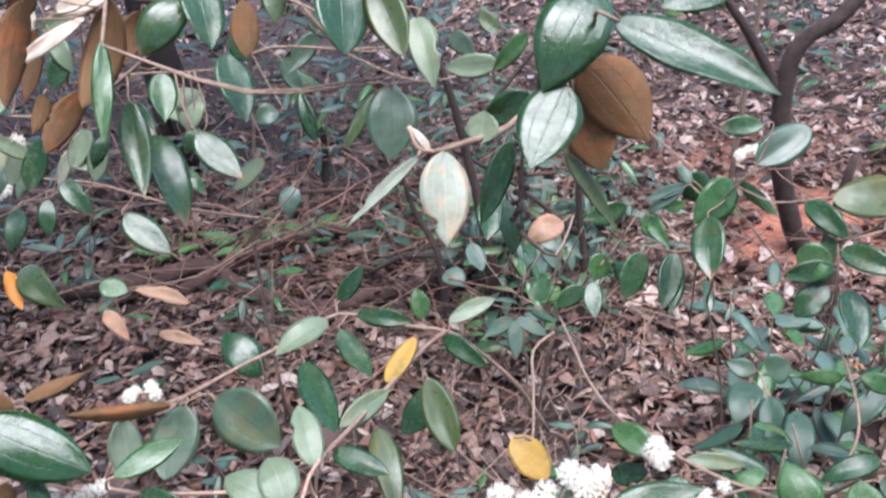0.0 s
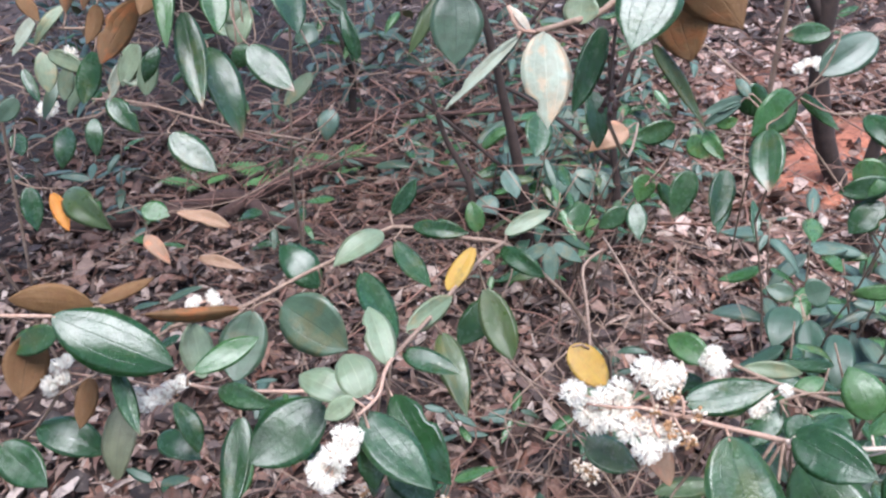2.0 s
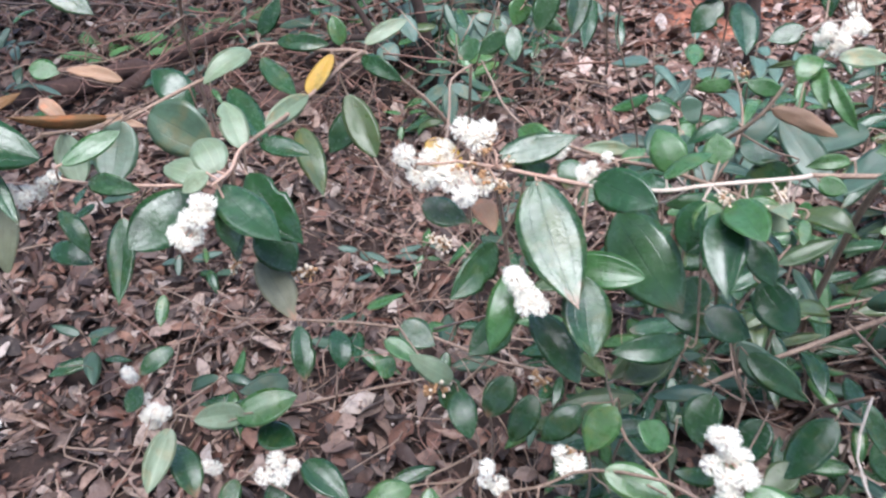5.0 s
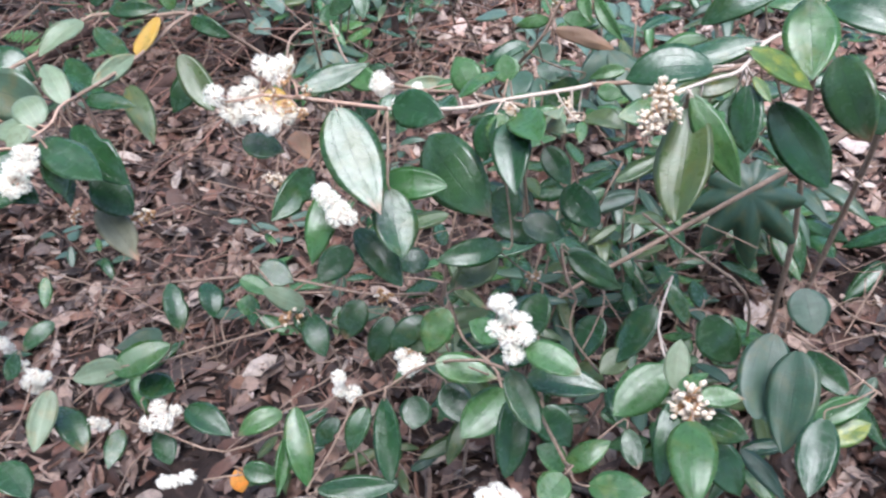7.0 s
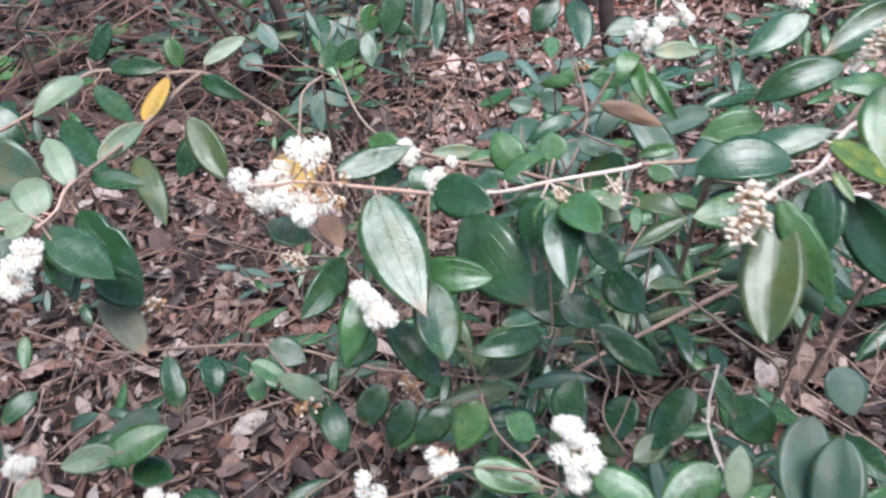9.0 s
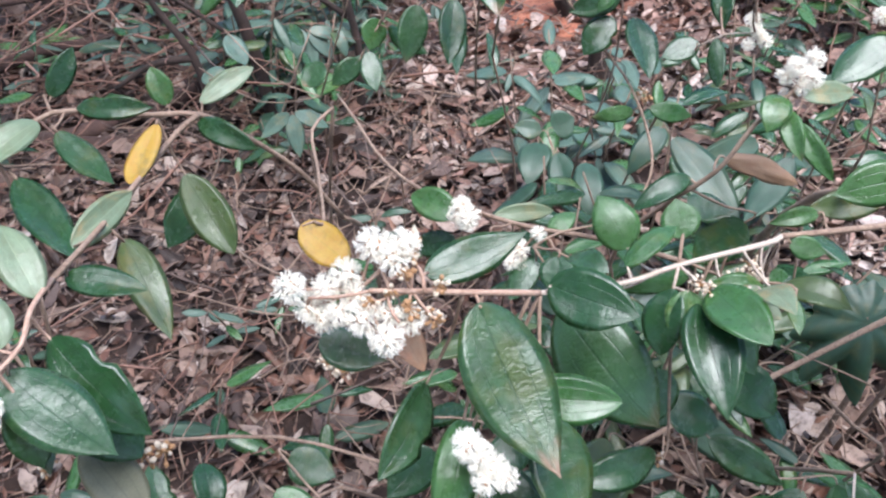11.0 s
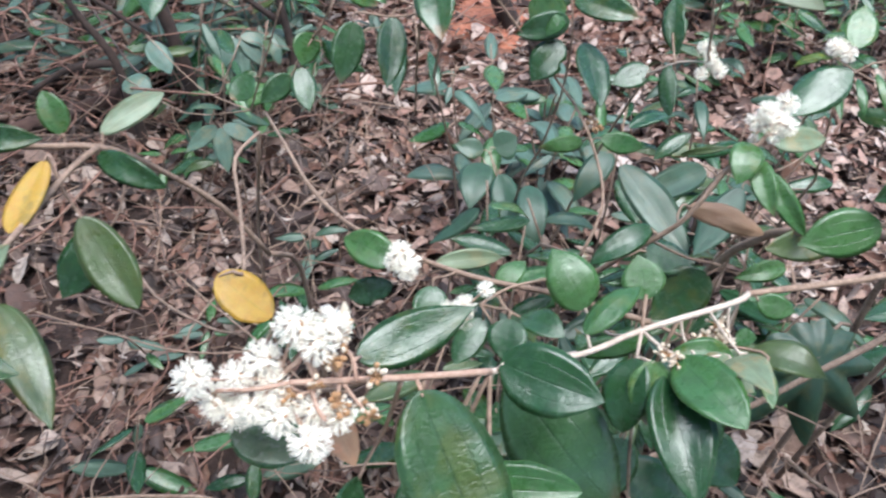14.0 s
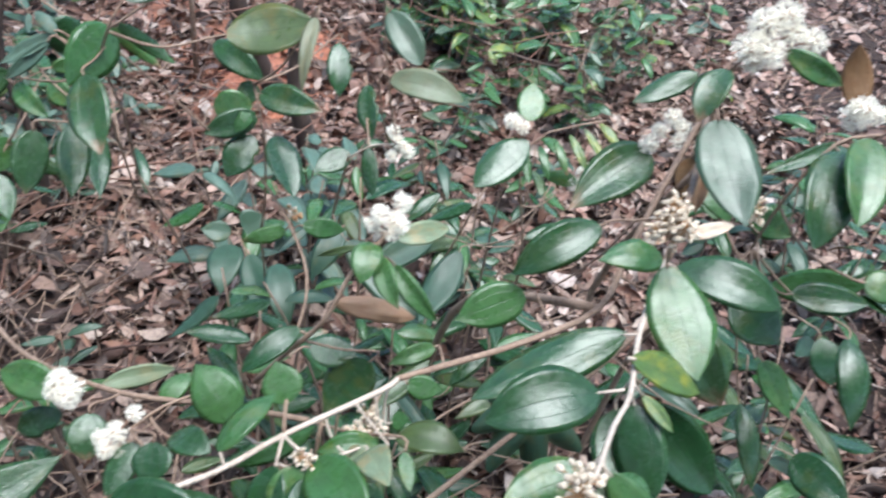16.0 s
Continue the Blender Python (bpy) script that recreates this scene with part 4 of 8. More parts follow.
leaf(b, (0.740, 0.662, 0.879), (0.651, 0.680, 0.871), 0.042, (-0.3, -0.6, 0.74), 'o', (0.835, 0.558, 1.139))
leaf(b, (0.905, 0.600, 1.075), (0.885, 0.540, 1.040), 0.038, (-0.6, -0.6, 0.5), 'f', (0.870, 0.585, 1.142))
b = stem(shrub, [(0.885, 0.597, 1.143), (0.89, 0.588, 1.203), (0.886, 0.566, 1.243)], 0.0020, 0.0020, 'brown')
leaf(b, (0.895, 0.541, 1.24), (0.941, 0.498, 1.215), 0.026, (-0.61, -0.76, 0.21), 'f', (0.886, 0.566, 1.243))
leaf(b, (0.858, 0.604, 1.194), (0.792, 0.624, 1.163), 0.028, (-0.49, -0.53, 0.69), 'g', (0.889, 0.59, 1.189))
leaf(b, (0.841, 0.563, 1.22), (0.795, 0.544, 1.181), 0.035, (-0.6, -0.18, 0.78), 'g', (0.888, 0.573, 1.23))
b = stem(shrub, [(0.799, 0.529, 1.135), (0.86, 0.66, 0.85), (0.96, 0.72, 0.45), (1, 0.76, 0.05)], 0.0045, 0.0080, 'brown')
leaf(b, (0.991, 0.376, 0.735), (0.996, 0.294, 0.736), 0.059, (-0.7, -0.03, 0.71), 'g', (0.884, 0.675, 0.753))
cluster(shrub, 'bud', 0.0148, [(0.439, 0.295, 1.145), (0.441, 0.28, 1.143), (0.432, 0.275, 1.137), (0.425, 0.269, 1.13), (0.449, 0.304, 1.138), (0.428, 0.282, 1.127), (0.446, 0.288, 1.125)])
cluster(shrub, 'bud', 0.0132, [(0.644, 0.437, 1.194), (0.637, 0.436, 1.184), (0.657, 0.433, 1.18), (0.652, 0.437, 1.172), (0.632, 0.434, 1.175), (0.646, 0.421, 1.183), (0.651, 0.431, 1.166)])
cluster(shrub, 'white', 0.0108, [(0.827, 0.616, 1.110), (0.845, 0.621, 1.120), (0.866, 0.624, 1.130), (0.875, 0.614, 1.121), (0.855, 0.60, 1.116)])
cluster(shrub, 'bud', 0.0145, [(0.86, 0.537, 1.099), (0.858, 0.541, 1.088)])
cluster(shrub, 'white', 0.0158, [(0.869, 0.566, 1.238), (0.886, 0.569, 1.258), (0.906, 0.562, 1.266), (0.93, 0.541, 1.243), (0.882, 0.549, 1.236), (0.881, 0.565, 1.222), (0.912, 0.552, 1.25)])
cluster(shrub, 'white', 0.0144, [(0.95, 0.477, 1.189), (0.973, 0.468, 1.191), (0.949, 0.472, 1.2)])
cluster(shrub, 'bud', 0.0106, [(0.799, 0.456, 1.138), (0.796, 0.451, 1.129)])

# flowering shrub: left
shrub = new_shrub('left')
b = stem(shrub, [(-0.135, 0.436, 1.125), (-0.122, 0.46, 1.123), (-0.121, 0.493, 1.12), (-0.116, 0.533, 1.107)], 0.0017, 0.0023, 'red')
leaf(b, (-0.122, 0.512, 1.111), (-0.145, 0.569, 1.132), 0.030, (0.26, -0.23, 0.94), 'p', (-0.119, 0.512, 1.114))
leaf(b, (-0.134, 0.459, 1.123), (-0.156, 0.499, 1.134), 0.036, (0.01, -0.26, 0.97), 'p', (-0.125, 0.454, 1.123))
leaf(b, (-0.133, 0.45, 1.114), (-0.073, 0.389, 1.093), 0.044, (0.13, -0.2, 0.97), 'g', (-0.128, 0.448, 1.124))
leaf(b, (-0.14, 0.451, 1.13), (-0.164, 0.44, 1.117), 0.019, (0.03, -0.81, 0.59), 'p', (-0.13, 0.445, 1.124))
leaf(b, (-0.128, 0.436, 1.105), (-0.124, 0.412, 1.065), 0.029, (0.51, -0.71, 0.49), 'g', (-0.132, 0.441, 1.125))
leaf(b, (-0.116, 0.485, 1.1), (-0.064, 0.425, 1.057), 0.044, (-0.17, -0.66, 0.73), 'g', (-0.121, 0.487, 1.12))
leaf(b, (-0.13, 0.464, 1.077), (-0.129, 0.422, 1.044), 0.023, (-0.18, -0.61, 0.78), 'g', (-0.122, 0.468, 1.122))
leaf(b, (-0.158, 0.494, 1.089), (-0.205, 0.517, 1.095), 0.034, (-0.01, -0.27, 0.96), 'p', (-0.12, 0.499, 1.118))
leaf(b, (-0.118, 0.484, 1.038), (-0.086, 0.452, 0.999), 0.045, (0.23, -0.65, 0.72), 'g', (-0.119, 0.508, 1.115))
b = stem(shrub, [(-0.116, 0.533, 1.107), (-0.096, 0.605, 1.086), (-0.07, 0.691, 1.068), (-0.04, 0.752, 1.067), (-0.02, 0.786, 1.062)], 0.0028, 0.0032, 'brown')
leaf(b, (-0.022, 0.783, 1.057), (0.029, 0.743, 1.041), 0.026, (-0.34, -0.68, 0.65), 'g', (-0.022, 0.784, 1.062))
leaf(b, (-0.114, 0.549, 1.094), (-0.059, 0.526, 1.087), 0.025, (-0.05, -0.41, 0.91), 'g', (-0.111, 0.551, 1.102))
leaf(b, (-0.115, 0.59, 1.084), (-0.072, 0.644, 1.088), 0.026, (0.53, -0.47, 0.7), 'p', (-0.101, 0.588, 1.091))
leaf(b, (-0.083, 0.608, 1.069), (-0.055, 0.52, 1.038), 0.032, (0.14, -0.29, 0.95), 'o', (-0.093, 0.614, 1.084))
leaf(b, (-0.053, 0.74, 1.087), (-0.08, 0.679, 1.07), 0.025, (-0.04, -0.26, 0.97), 'y', (-0.048, 0.737, 1.067))
leaf(b, (-0.041, 0.732, 1.034), (-0.011, 0.674, 0.975), 0.042, (0.1, -0.69, 0.72), 'o', (-0.048, 0.736, 1.067))
b = stem(shrub, [(-0.339, 0.563, 1.114), (-0.319, 0.653, 1.065), (-0.304, 0.692, 1.049), (-0.264, 0.741, 1.047), (-0.216, 0.784, 1.05), (-0.156, 0.823, 1.066), (-0.076, 0.804, 1.06), (-0.02, 0.786, 1.062), (0.015, 0.834, 1), (0.069, 0.852, 0.926), (0.112, 0.861, 0.838)], 0.0028, 0.0036, 'brown')
leaf(b, (-0.334, 0.598, 1.093), (-0.319, 0.561, 1.051), 0.036, (0.62, -0.48, 0.63), 'p', (-0.331, 0.598, 1.095))
leaf(b, (-0.168, 0.81, 1.066), (-0.224, 0.759, 1.05), 0.037, (0.13, -0.42, 0.9), 'p', (-0.17, 0.814, 1.062))
leaf(b, (-0.017, 0.801, 1.065), (0.04, 0.828, 1.081), 0.024, (0.02, -0.54, 0.84), 'p', (-0.018, 0.79, 1.057))
leaf(b, (-0.13, 0.808, 1.075), (-0.06, 0.791, 1.074), 0.026, (-0.18, -0.76, 0.63), 'g', (-0.129, 0.817, 1.064))
leaf(b, (-0.151, 0.797, 1.061), (-0.103, 0.728, 1.038), 0.032, (0.15, -0.23, 0.96), 'g', (-0.145, 0.82, 1.065))
leaf(b, (-0.051, 0.826, 1.054), (-0.059, 0.846, 1.087), 0.026, (0.08, -0.85, 0.53), 'f', (-0.059, 0.798, 1.06))
leaf(b, (-0.19, 0.758, 1.042), (-0.139, 0.655, 1.021), 0.041, (0.12, -0.15, 0.98), 'g', (-0.211, 0.787, 1.051))
leaf(b, (-0.249, 0.768, 1.012), (-0.302, 0.807, 1.051), 0.047, (0.19, -0.55, 0.81), 'g', (-0.243, 0.759, 1.048))
leaf(b, (-0.285, 0.608, 1.101), (-0.339, 0.522, 1.162), 0.016, (-0.86, 0.23, -0.45), 'g', (-0.328, 0.61, 1.088))
leaf(b, (-0.279, 0.623, 1.088), (-0.292, 0.569, 1.04), 0.053, (0.06, -0.66, 0.74), 'm', (-0.324, 0.628, 1.078))
leaf(b, (-0.027, 0.766, 0.992), (-0.078, 0.733, 0.947), 0.043, (-0.13, -0.72, 0.68), 'g', (-0.006, 0.807, 1.036))
leaf(b, (-0.249, 0.628, 1.091), (-0.177, 0.593, 1.06), 0.064, (-0.11, -0.77, 0.63), 'm', (-0.323, 0.636, 1.074))
leaf(b, (-0.361, 0.568, 1.012), (-0.333, 0.535, 0.973), 0.026, (0.6, -0.35, 0.72), 'g', (-0.33, 0.605, 1.091))
b = stem(shrub, [(-0.303, 0.492, 1.109), (-0.275, 0.498, 1.095), (-0.223, 0.53, 1.062), (-0.176, 0.556, 1.04)], 0.0020, 0.0024, 'red')
leaf(b, (-0.271, 0.491, 1.102), (-0.216, 0.472, 1.101), 0.023, (-0.23, -0.7, 0.68), 'g', (-0.275, 0.498, 1.095))
leaf(b, (-0.188, 0.519, 1.058), (-0.251, 0.471, 1.029), 0.062, (0.01, -0.52, 0.85), 'g', (-0.203, 0.542, 1.052))
leaf(b, (-0.284, 0.483, 1.129), (-0.234, 0.518, 1.139), 0.024, (0.19, -0.51, 0.84), 'f', (-0.298, 0.493, 1.106))
leaf(b, (-0.258, 0.546, 1.03), (-0.195, 0.5, 1.002), 0.047, (0.03, -0.48, 0.88), 'g', (-0.226, 0.529, 1.064))
leaf(b, (-0.287, 0.552, 1.008), (-0.282, 0.459, 0.962), 0.035, (0, -0.44, 0.9), 'g', (-0.232, 0.525, 1.067))
leaf(b, (-0.127, 0.475, 0.998), (-0.09, 0.418, 0.961), 0.038, (0.37, -0.34, 0.87), 'q', (-0.176, 0.556, 1.04))
b = stem(shrub, [(-0.439, 0.483, 1.192), (-0.396, 0.49, 1.185)], 0.0020, 0.0022, 'red')
leaf(b, (-0.395, 0.49, 1.186), (-0.296, 0.476, 1.142), 0.053, (0.3, -0.48, 0.82), 'g', (-0.396, 0.49, 1.185))
leaf(b, (-0.405, 0.501, 1.159), (-0.453, 0.498, 1.141), 0.027, (-0.19, -0.72, 0.67), 'g', (-0.399, 0.489, 1.186))
leaf(b, (-0.434, 0.507, 1.154), (-0.439, 0.468, 1.11), 0.040, (-0.67, 0.59, -0.46), 'g', (-0.426, 0.485, 1.19))
b = stem(shrub, [(-0.157, 0.823, 1.066), (-0.162, 0.841, 1.076)], 0.0018, 0.0016, 'brown')
leaf(b, (-0.161, 0.857, 1.064), (-0.13, 0.883, 1.102), 0.025, (0.3, -0.88, 0.37), 'g', (-0.162, 0.841, 1.076))
b = stem(shrub, [(-0.435, 0.49, 1.089), (-0.386, 0.507, 1.108), (-0.339, 0.563, 1.113)], 0.0015, 0.0020, 'brown')
leaf(b, (-0.383, 0.49, 1.117), (-0.388, 0.458, 1.086), 0.020, (-0.49, 0.65, -0.58), 'g', (-0.386, 0.507, 1.108))
leaf(b, (-0.37, 0.509, 1.07), (-0.372, 0.456, 1.023), 0.036, (0.01, -0.66, 0.75), 'q', (-0.38, 0.514, 1.108))
leaf(b, (-0.351, 0.482, 1.137), (-0.326, 0.444, 1.091), 0.018, (0.61, -0.41, 0.68), 'g', (-0.382, 0.511, 1.108))
leaf(b, (-0.389, 0.538, 1.158), (-0.454, 0.522, 1.18), 0.033, (-0.32, 0.9, -0.28), 'g', (-0.369, 0.527, 1.11))
leaf(b, (-0.412, 0.58, 1.133), (-0.37, 0.62, 1.134), 0.017, (-0.42, 0.46, -0.78), 'g', (-0.36, 0.538, 1.111))
b = stem(shrub, [(-0.511, 0.503, 1.007), (-0.462, 0.498, 1.048), (-0.414, 0.503, 1.105)], 0.0020, 0.0020, 'brown')
leaf(b, (-0.462, 0.498, 1.048), (-0.397, 0.491, 1.021), 0.038, (0.31, -0.43, 0.85), 'g', (-0.462, 0.498, 1.048))
leaf(b, (-0.497, 0.487, 1.036), (-0.441, 0.455, 1.014), 0.040, (0.05, -0.51, 0.86), 'g', (-0.487, 0.501, 1.027))
leaf(b, (-0.402, 0.583, 0.947), (-0.348, 0.558, 0.937), 0.032, (0.01, -0.36, 0.93), 'g', (-0.481, 0.5, 1.032))
b = stem(shrub, [(0.112, 0.861, 0.838), (0.17, 1.08, 0.6), (0.2, 1.18, 0.3), (0.22, 1.22, 0.02)], 0.0040, 0.0070, 'brown')
cluster(shrub, 'white', 0.0086, [(-0.162, 0.391, 1.103), (-0.152, 0.405, 1.115), (-0.145, 0.419, 1.12), (-0.159, 0.407, 1.105), (-0.136, 0.422, 1.117), (-0.151, 0.403, 1.095), (-0.146, 0.407, 1.109), (-0.14, 0.416, 1.11), (-0.156, 0.389, 1.098), (-0.165, 0.399, 1.105)])
cluster(shrub, 'white', 0.0083, [(-0.428, 0.513, 1.11), (-0.427, 0.493, 1.108), (-0.412, 0.506, 1.123), (-0.416, 0.498, 1.109), (-0.43, 0.495, 1.097)])
cluster(shrub, 'white', 0.0082, [(-0.341, 0.479, 1.106), (-0.326, 0.479, 1.103), (-0.316, 0.492, 1.103), (-0.302, 0.49, 1.111), (-0.34, 0.487, 1.088), (-0.326, 0.494, 1.092)])
cluster(shrub, 'white', 0.0085, [(-0.39, 0.729, 1.024), (-0.372, 0.735, 1.025), (-0.364, 0.725, 1.022), (-0.39, 0.716, 1.027)])
cluster(shrub, 'brown', 0.0078, [(-0.148, 0.454, 1.008), (-0.144, 0.455, 1.012)])
cluster(shrub, 'brown', 0.0051, [(-0.416, 0.507, 1.108), (-0.313, 0.497, 1.096)])

# yellow leaved sapling: y
shrub = new_shrub('y')
b = stem(shrub, [(0.068, 0.68, 0.992), (0.078, 0.689, 0.984), (0.087, 0.813, 0.955), (0.094, 0.92, 0.935), (0.128, 0.977, 0.926)], 0.0020, 0.0026, 'brown')
leaf(b, (0.055, 0.679, 0.991), (0.093, 0.65, 0.958), 0.043, (0.22, -0.59, 0.77), 'y', (0.068, 0.68, 0.992))
b = stem(shrub, [(0.063, 0.672, 0.922), (0.034, 0.748, 0.858), (-0.017, 0.84, 0.825), (-0.044, 0.938, 0.796)], 0.0016, 0.0020, 'brown')
b = stem(shrub, [(0.128, 0.977, 0.926), (0.12, 1.22, 0.5), (0.13, 1.26, 0.02)], 0.0030, 0.0040, 'brown')

# overhanging shrub: upper left
shrub = new_shrub('upper left')
b = stem(shrub, [(-0.611, 0.959, 1.295), (-0.538, 0.962, 1.291), (-0.476, 0.95, 1.304), (-0.389, 0.951, 1.359), (-0.318, 0.987, 1.417), (-0.268, 1.012, 1.457)], 0.0022, 0.0030, 'brown')
leaf(b, (-0.46, 0.932, 1.331), (-0.499, 0.874, 1.272), 0.039, (-0.66, 0.71, -0.24), 'g', (-0.452, 0.95, 1.319))
leaf(b, (-0.58, 0.974, 1.318), (-0.618, 0.944, 1.276), 0.018, (0.13, -0.86, 0.49), 'p', (-0.581, 0.96, 1.294))
leaf(b, (-0.541, 0.945, 1.266), (-0.557, 0.908, 1.209), 0.033, (0.15, -0.85, 0.51), 'g', (-0.54, 0.962, 1.292))
leaf(b, (-0.604, 0.944, 1.266), (-0.554, 0.935, 1.244), 0.025, (0.06, -0.88, 0.48), 'p', (-0.604, 0.959, 1.295))
leaf(b, (-0.262, 0.992, 1.42), (-0.259, 0.959, 1.357), 0.039, (-0.08, 0.88, -0.47), 'g', (-0.285, 1.003, 1.443))
leaf(b, (-0.51, 0.928, 1.328), (-0.525, 0.901, 1.287), 0.022, (-0.26, 0.85, -0.46), 'g', (-0.499, 0.955, 1.299))
leaf(b, (-0.387, 0.981, 1.414), (-0.41, 0.95, 1.36), 0.036, (-0.6, 0.78, -0.19), 'g', (-0.357, 0.967, 1.385))
leaf(b, (-0.386, 0.994, 1.333), (-0.374, 0.945, 1.282), 0.039, (0.37, -0.62, 0.69), 'f', (-0.398, 0.951, 1.353))
leaf(b, (-0.396, 0.908, 1.322), (-0.366, 0.826, 1.229), 0.040, (0.1, -0.73, 0.68), 'g', (-0.411, 0.951, 1.345))
leaf(b, (-0.607, 0.929, 1.345), (-0.58, 0.912, 1.314), 0.021, (-0.23, 0.76, -0.61), 'g', (-0.611, 0.959, 1.295))
leaf(b, (-0.482, 1.001, 1.252), (-0.502, 0.977, 1.209), 0.023, (0.3, -0.88, 0.36), 'g', (-0.5, 0.955, 1.299))
leaf(b, (-0.395, 0.955, 1.262), (-0.346, 0.874, 1.168), 0.050, (0.43, -0.56, 0.71), 'g', (-0.437, 0.95, 1.329))
leaf(b, (-0.213, 0.955, 1.45), (-0.209, 0.929, 1.402), 0.033, (0.25, -0.85, 0.47), 'o', (-0.268, 1.012, 1.457))
leaf(b, (-0.534, 1.05, 1.242), (-0.555, 1.015, 1.191), 0.032, (0.08, -0.85, 0.53), 'p', (-0.538, 0.962, 1.291))
leaf(b, (-0.558, 1.033, 1.22), (-0.575, 1.002, 1.173), 0.018, (0.61, -0.74, 0.27), 'w', (-0.552, 0.961, 1.292))
leaf(b, (-0.514, 1.044, 1.231), (-0.523, 1.011, 1.179), 0.031, (0.57, -0.73, 0.37), 'p', (-0.538, 0.962, 1.291))
leaf(b, (-0.564, 1.029, 1.207), (-0.524, 1.023, 1.191), 0.027, (0.25, -0.53, 0.81), 'p', (-0.557, 0.961, 1.292))
leaf(b, (-0.105, 0.807, 1.479), (-0.099, 0.746, 1.408), 0.060, (0.47, -0.65, 0.6), 'g', (-0.268, 1.012, 1.457))
leaf(b, (-0.075, 0.803, 1.468), (-0.042, 0.747, 1.403), 0.043, (-0.23, -0.8, 0.56), 'o', (-0.268, 1.012, 1.457))
leaf(b, (-0.037, 0.837, 1.422), (-0.017, 0.783, 1.361), 0.036, (-0.11, -0.76, 0.64), 'p', (-0.268, 1.012, 1.457))
b = stem(shrub, [(-0.507, 0.982, 1.326), (-0.434, 1.042, 1.321), (-0.359, 1.096, 1.308), (-0.269, 1.115, 1.332), (-0.173, 1.117, 1.325)], 0.0020, 0.0024, 'brown')
leaf(b, (-0.317, 1.059, 1.339), (-0.285, 0.996, 1.261), 0.057, (0.55, -0.53, 0.65), 'g', (-0.321, 1.104, 1.318))
leaf(b, (-0.309, 1.072, 1.363), (-0.287, 1.055, 1.328), 0.031, (0.04, -0.88, 0.46), 'g', (-0.305, 1.107, 1.322))
leaf(b, (-0.388, 1.074, 1.258), (-0.404, 1.09, 1.286), 0.042, (0.43, -0.66, 0.61), 'p', (-0.382, 1.079, 1.312))
leaf(b, (-0.486, 0.954, 1.376), (-0.498, 0.93, 1.333), 0.028, (0.5, -0.81, 0.31), 'g', (-0.507, 0.982, 1.326))
leaf(b, (-0.5, 0.963, 1.395), (-0.473, 0.941, 1.351), 0.027, (0.13, -0.85, 0.5), 'p', (-0.507, 0.982, 1.326))
leaf(b, (-0.389, 1.055, 1.234), (-0.382, 1.101, 1.278), 0.044, (0, -0.68, 0.73), 'p', (-0.389, 1.074, 1.313))
leaf(b, (-0.373, 1.058, 1.23), (-0.397, 1.039, 1.204), 0.032, (0.36, -0.89, 0.29), 'g', (-0.376, 1.083, 1.311))
leaf(b, (-0.437, 1.12, 1.257), (-0.412, 1.107, 1.23), 0.035, (0.32, -0.71, 0.63), 'f', (-0.391, 1.072, 1.313))
leaf(b, (-0.478, 0.974, 1.412), (-0.513, 0.964, 1.399), 0.021, (0.19, -0.96, 0.19), 'p', (-0.497, 0.991, 1.325))
leaf(b, (-0.52, 0.975, 1.421), (-0.542, 0.958, 1.391), 0.021, (0.08, -0.89, 0.46), 'c', (-0.507, 0.982, 1.326))
leaf(b, (-0.351, 0.987, 1.253), (-0.289, 0.951, 1.199), 0.050, (0.31, -0.58, 0.75), 'g', (-0.398, 1.067, 1.315))
leaf(b, (-0.517, 0.921, 1.425), (-0.49, 0.938, 1.452), 0.035, (-0.62, 0.77, 0.15), 'g', (-0.507, 0.982, 1.326))
leaf(b, (-0.285, 1.039, 1.193), (-0.327, 1.016, 1.155), 0.028, (-0.04, -0.83, 0.55), 'p', (-0.331, 1.102, 1.315))
leaf(b, (-0.011, 1.134, 1.337), (0.021, 1.12, 1.307), 0.032, (-0.14, -0.94, 0.3), 'm', (-0.173, 1.117, 1.325))
leaf(b, (-0.511, 1.17, 1.242), (-0.485, 1.144, 1.196), 0.026, (0.2, -0.8, 0.57), 'g', (-0.414, 1.056, 1.318))
leaf(b, (0.03, 1.151, 1.363), (0.054, 1.137, 1.333), 0.028, (0.02, -0.89, 0.45), 'o', (-0.173, 1.117, 1.325))
leaf(b, (0.05, 0.918, 1.35), (-0.011, 0.932, 1.341), 0.031, (-0.24, -0.94, 0.24), 'p', (-0.173, 1.117, 1.325))
b = stem(shrub, [(-0.924, 1.287, 1.116), (-0.832, 1.276, 1.084), (-0.665, 1.234, 1.085), (-0.546, 1.182, 1.077), (-0.478, 1.22, 1.032), (-0.387, 1.352, 0.946)], 0.0020, 0.0030, 'brown')
leaf(b, (-0.575, 1.164, 1.053), (-0.493, 1.126, 0.996), 0.057, (0.26, -0.59, 0.76), 'g', (-0.562, 1.189, 1.078))
leaf(b, (-0.496, 1.258, 1.096), (-0.457, 1.234, 1.052), 0.026, (0.24, -0.76, 0.61), 'g', (-0.5, 1.207, 1.047))
leaf(b, (-0.703, 1.17, 1.082), (-0.699, 1.136, 1.028), 0.031, (0.33, -0.79, 0.51), 'g', (-0.685, 1.239, 1.085))
leaf(b, (-0.653, 1.143, 1.127), (-0.602, 1.116, 1.076), 0.039, (0.19, -0.78, 0.6), 'g', (-0.623, 1.216, 1.082))
leaf(b, (-0.831, 1.179, 1.118), (-0.86, 1.157, 1.087), 0.034, (0.24, -0.88, 0.4), 'm', (-0.808, 1.27, 1.084))
leaf(b, (-0.725, 1.124, 1.087), (-0.722, 1.064, 1.039), 0.036, (0.59, -0.49, 0.64), 'g', (-0.695, 1.242, 1.085))
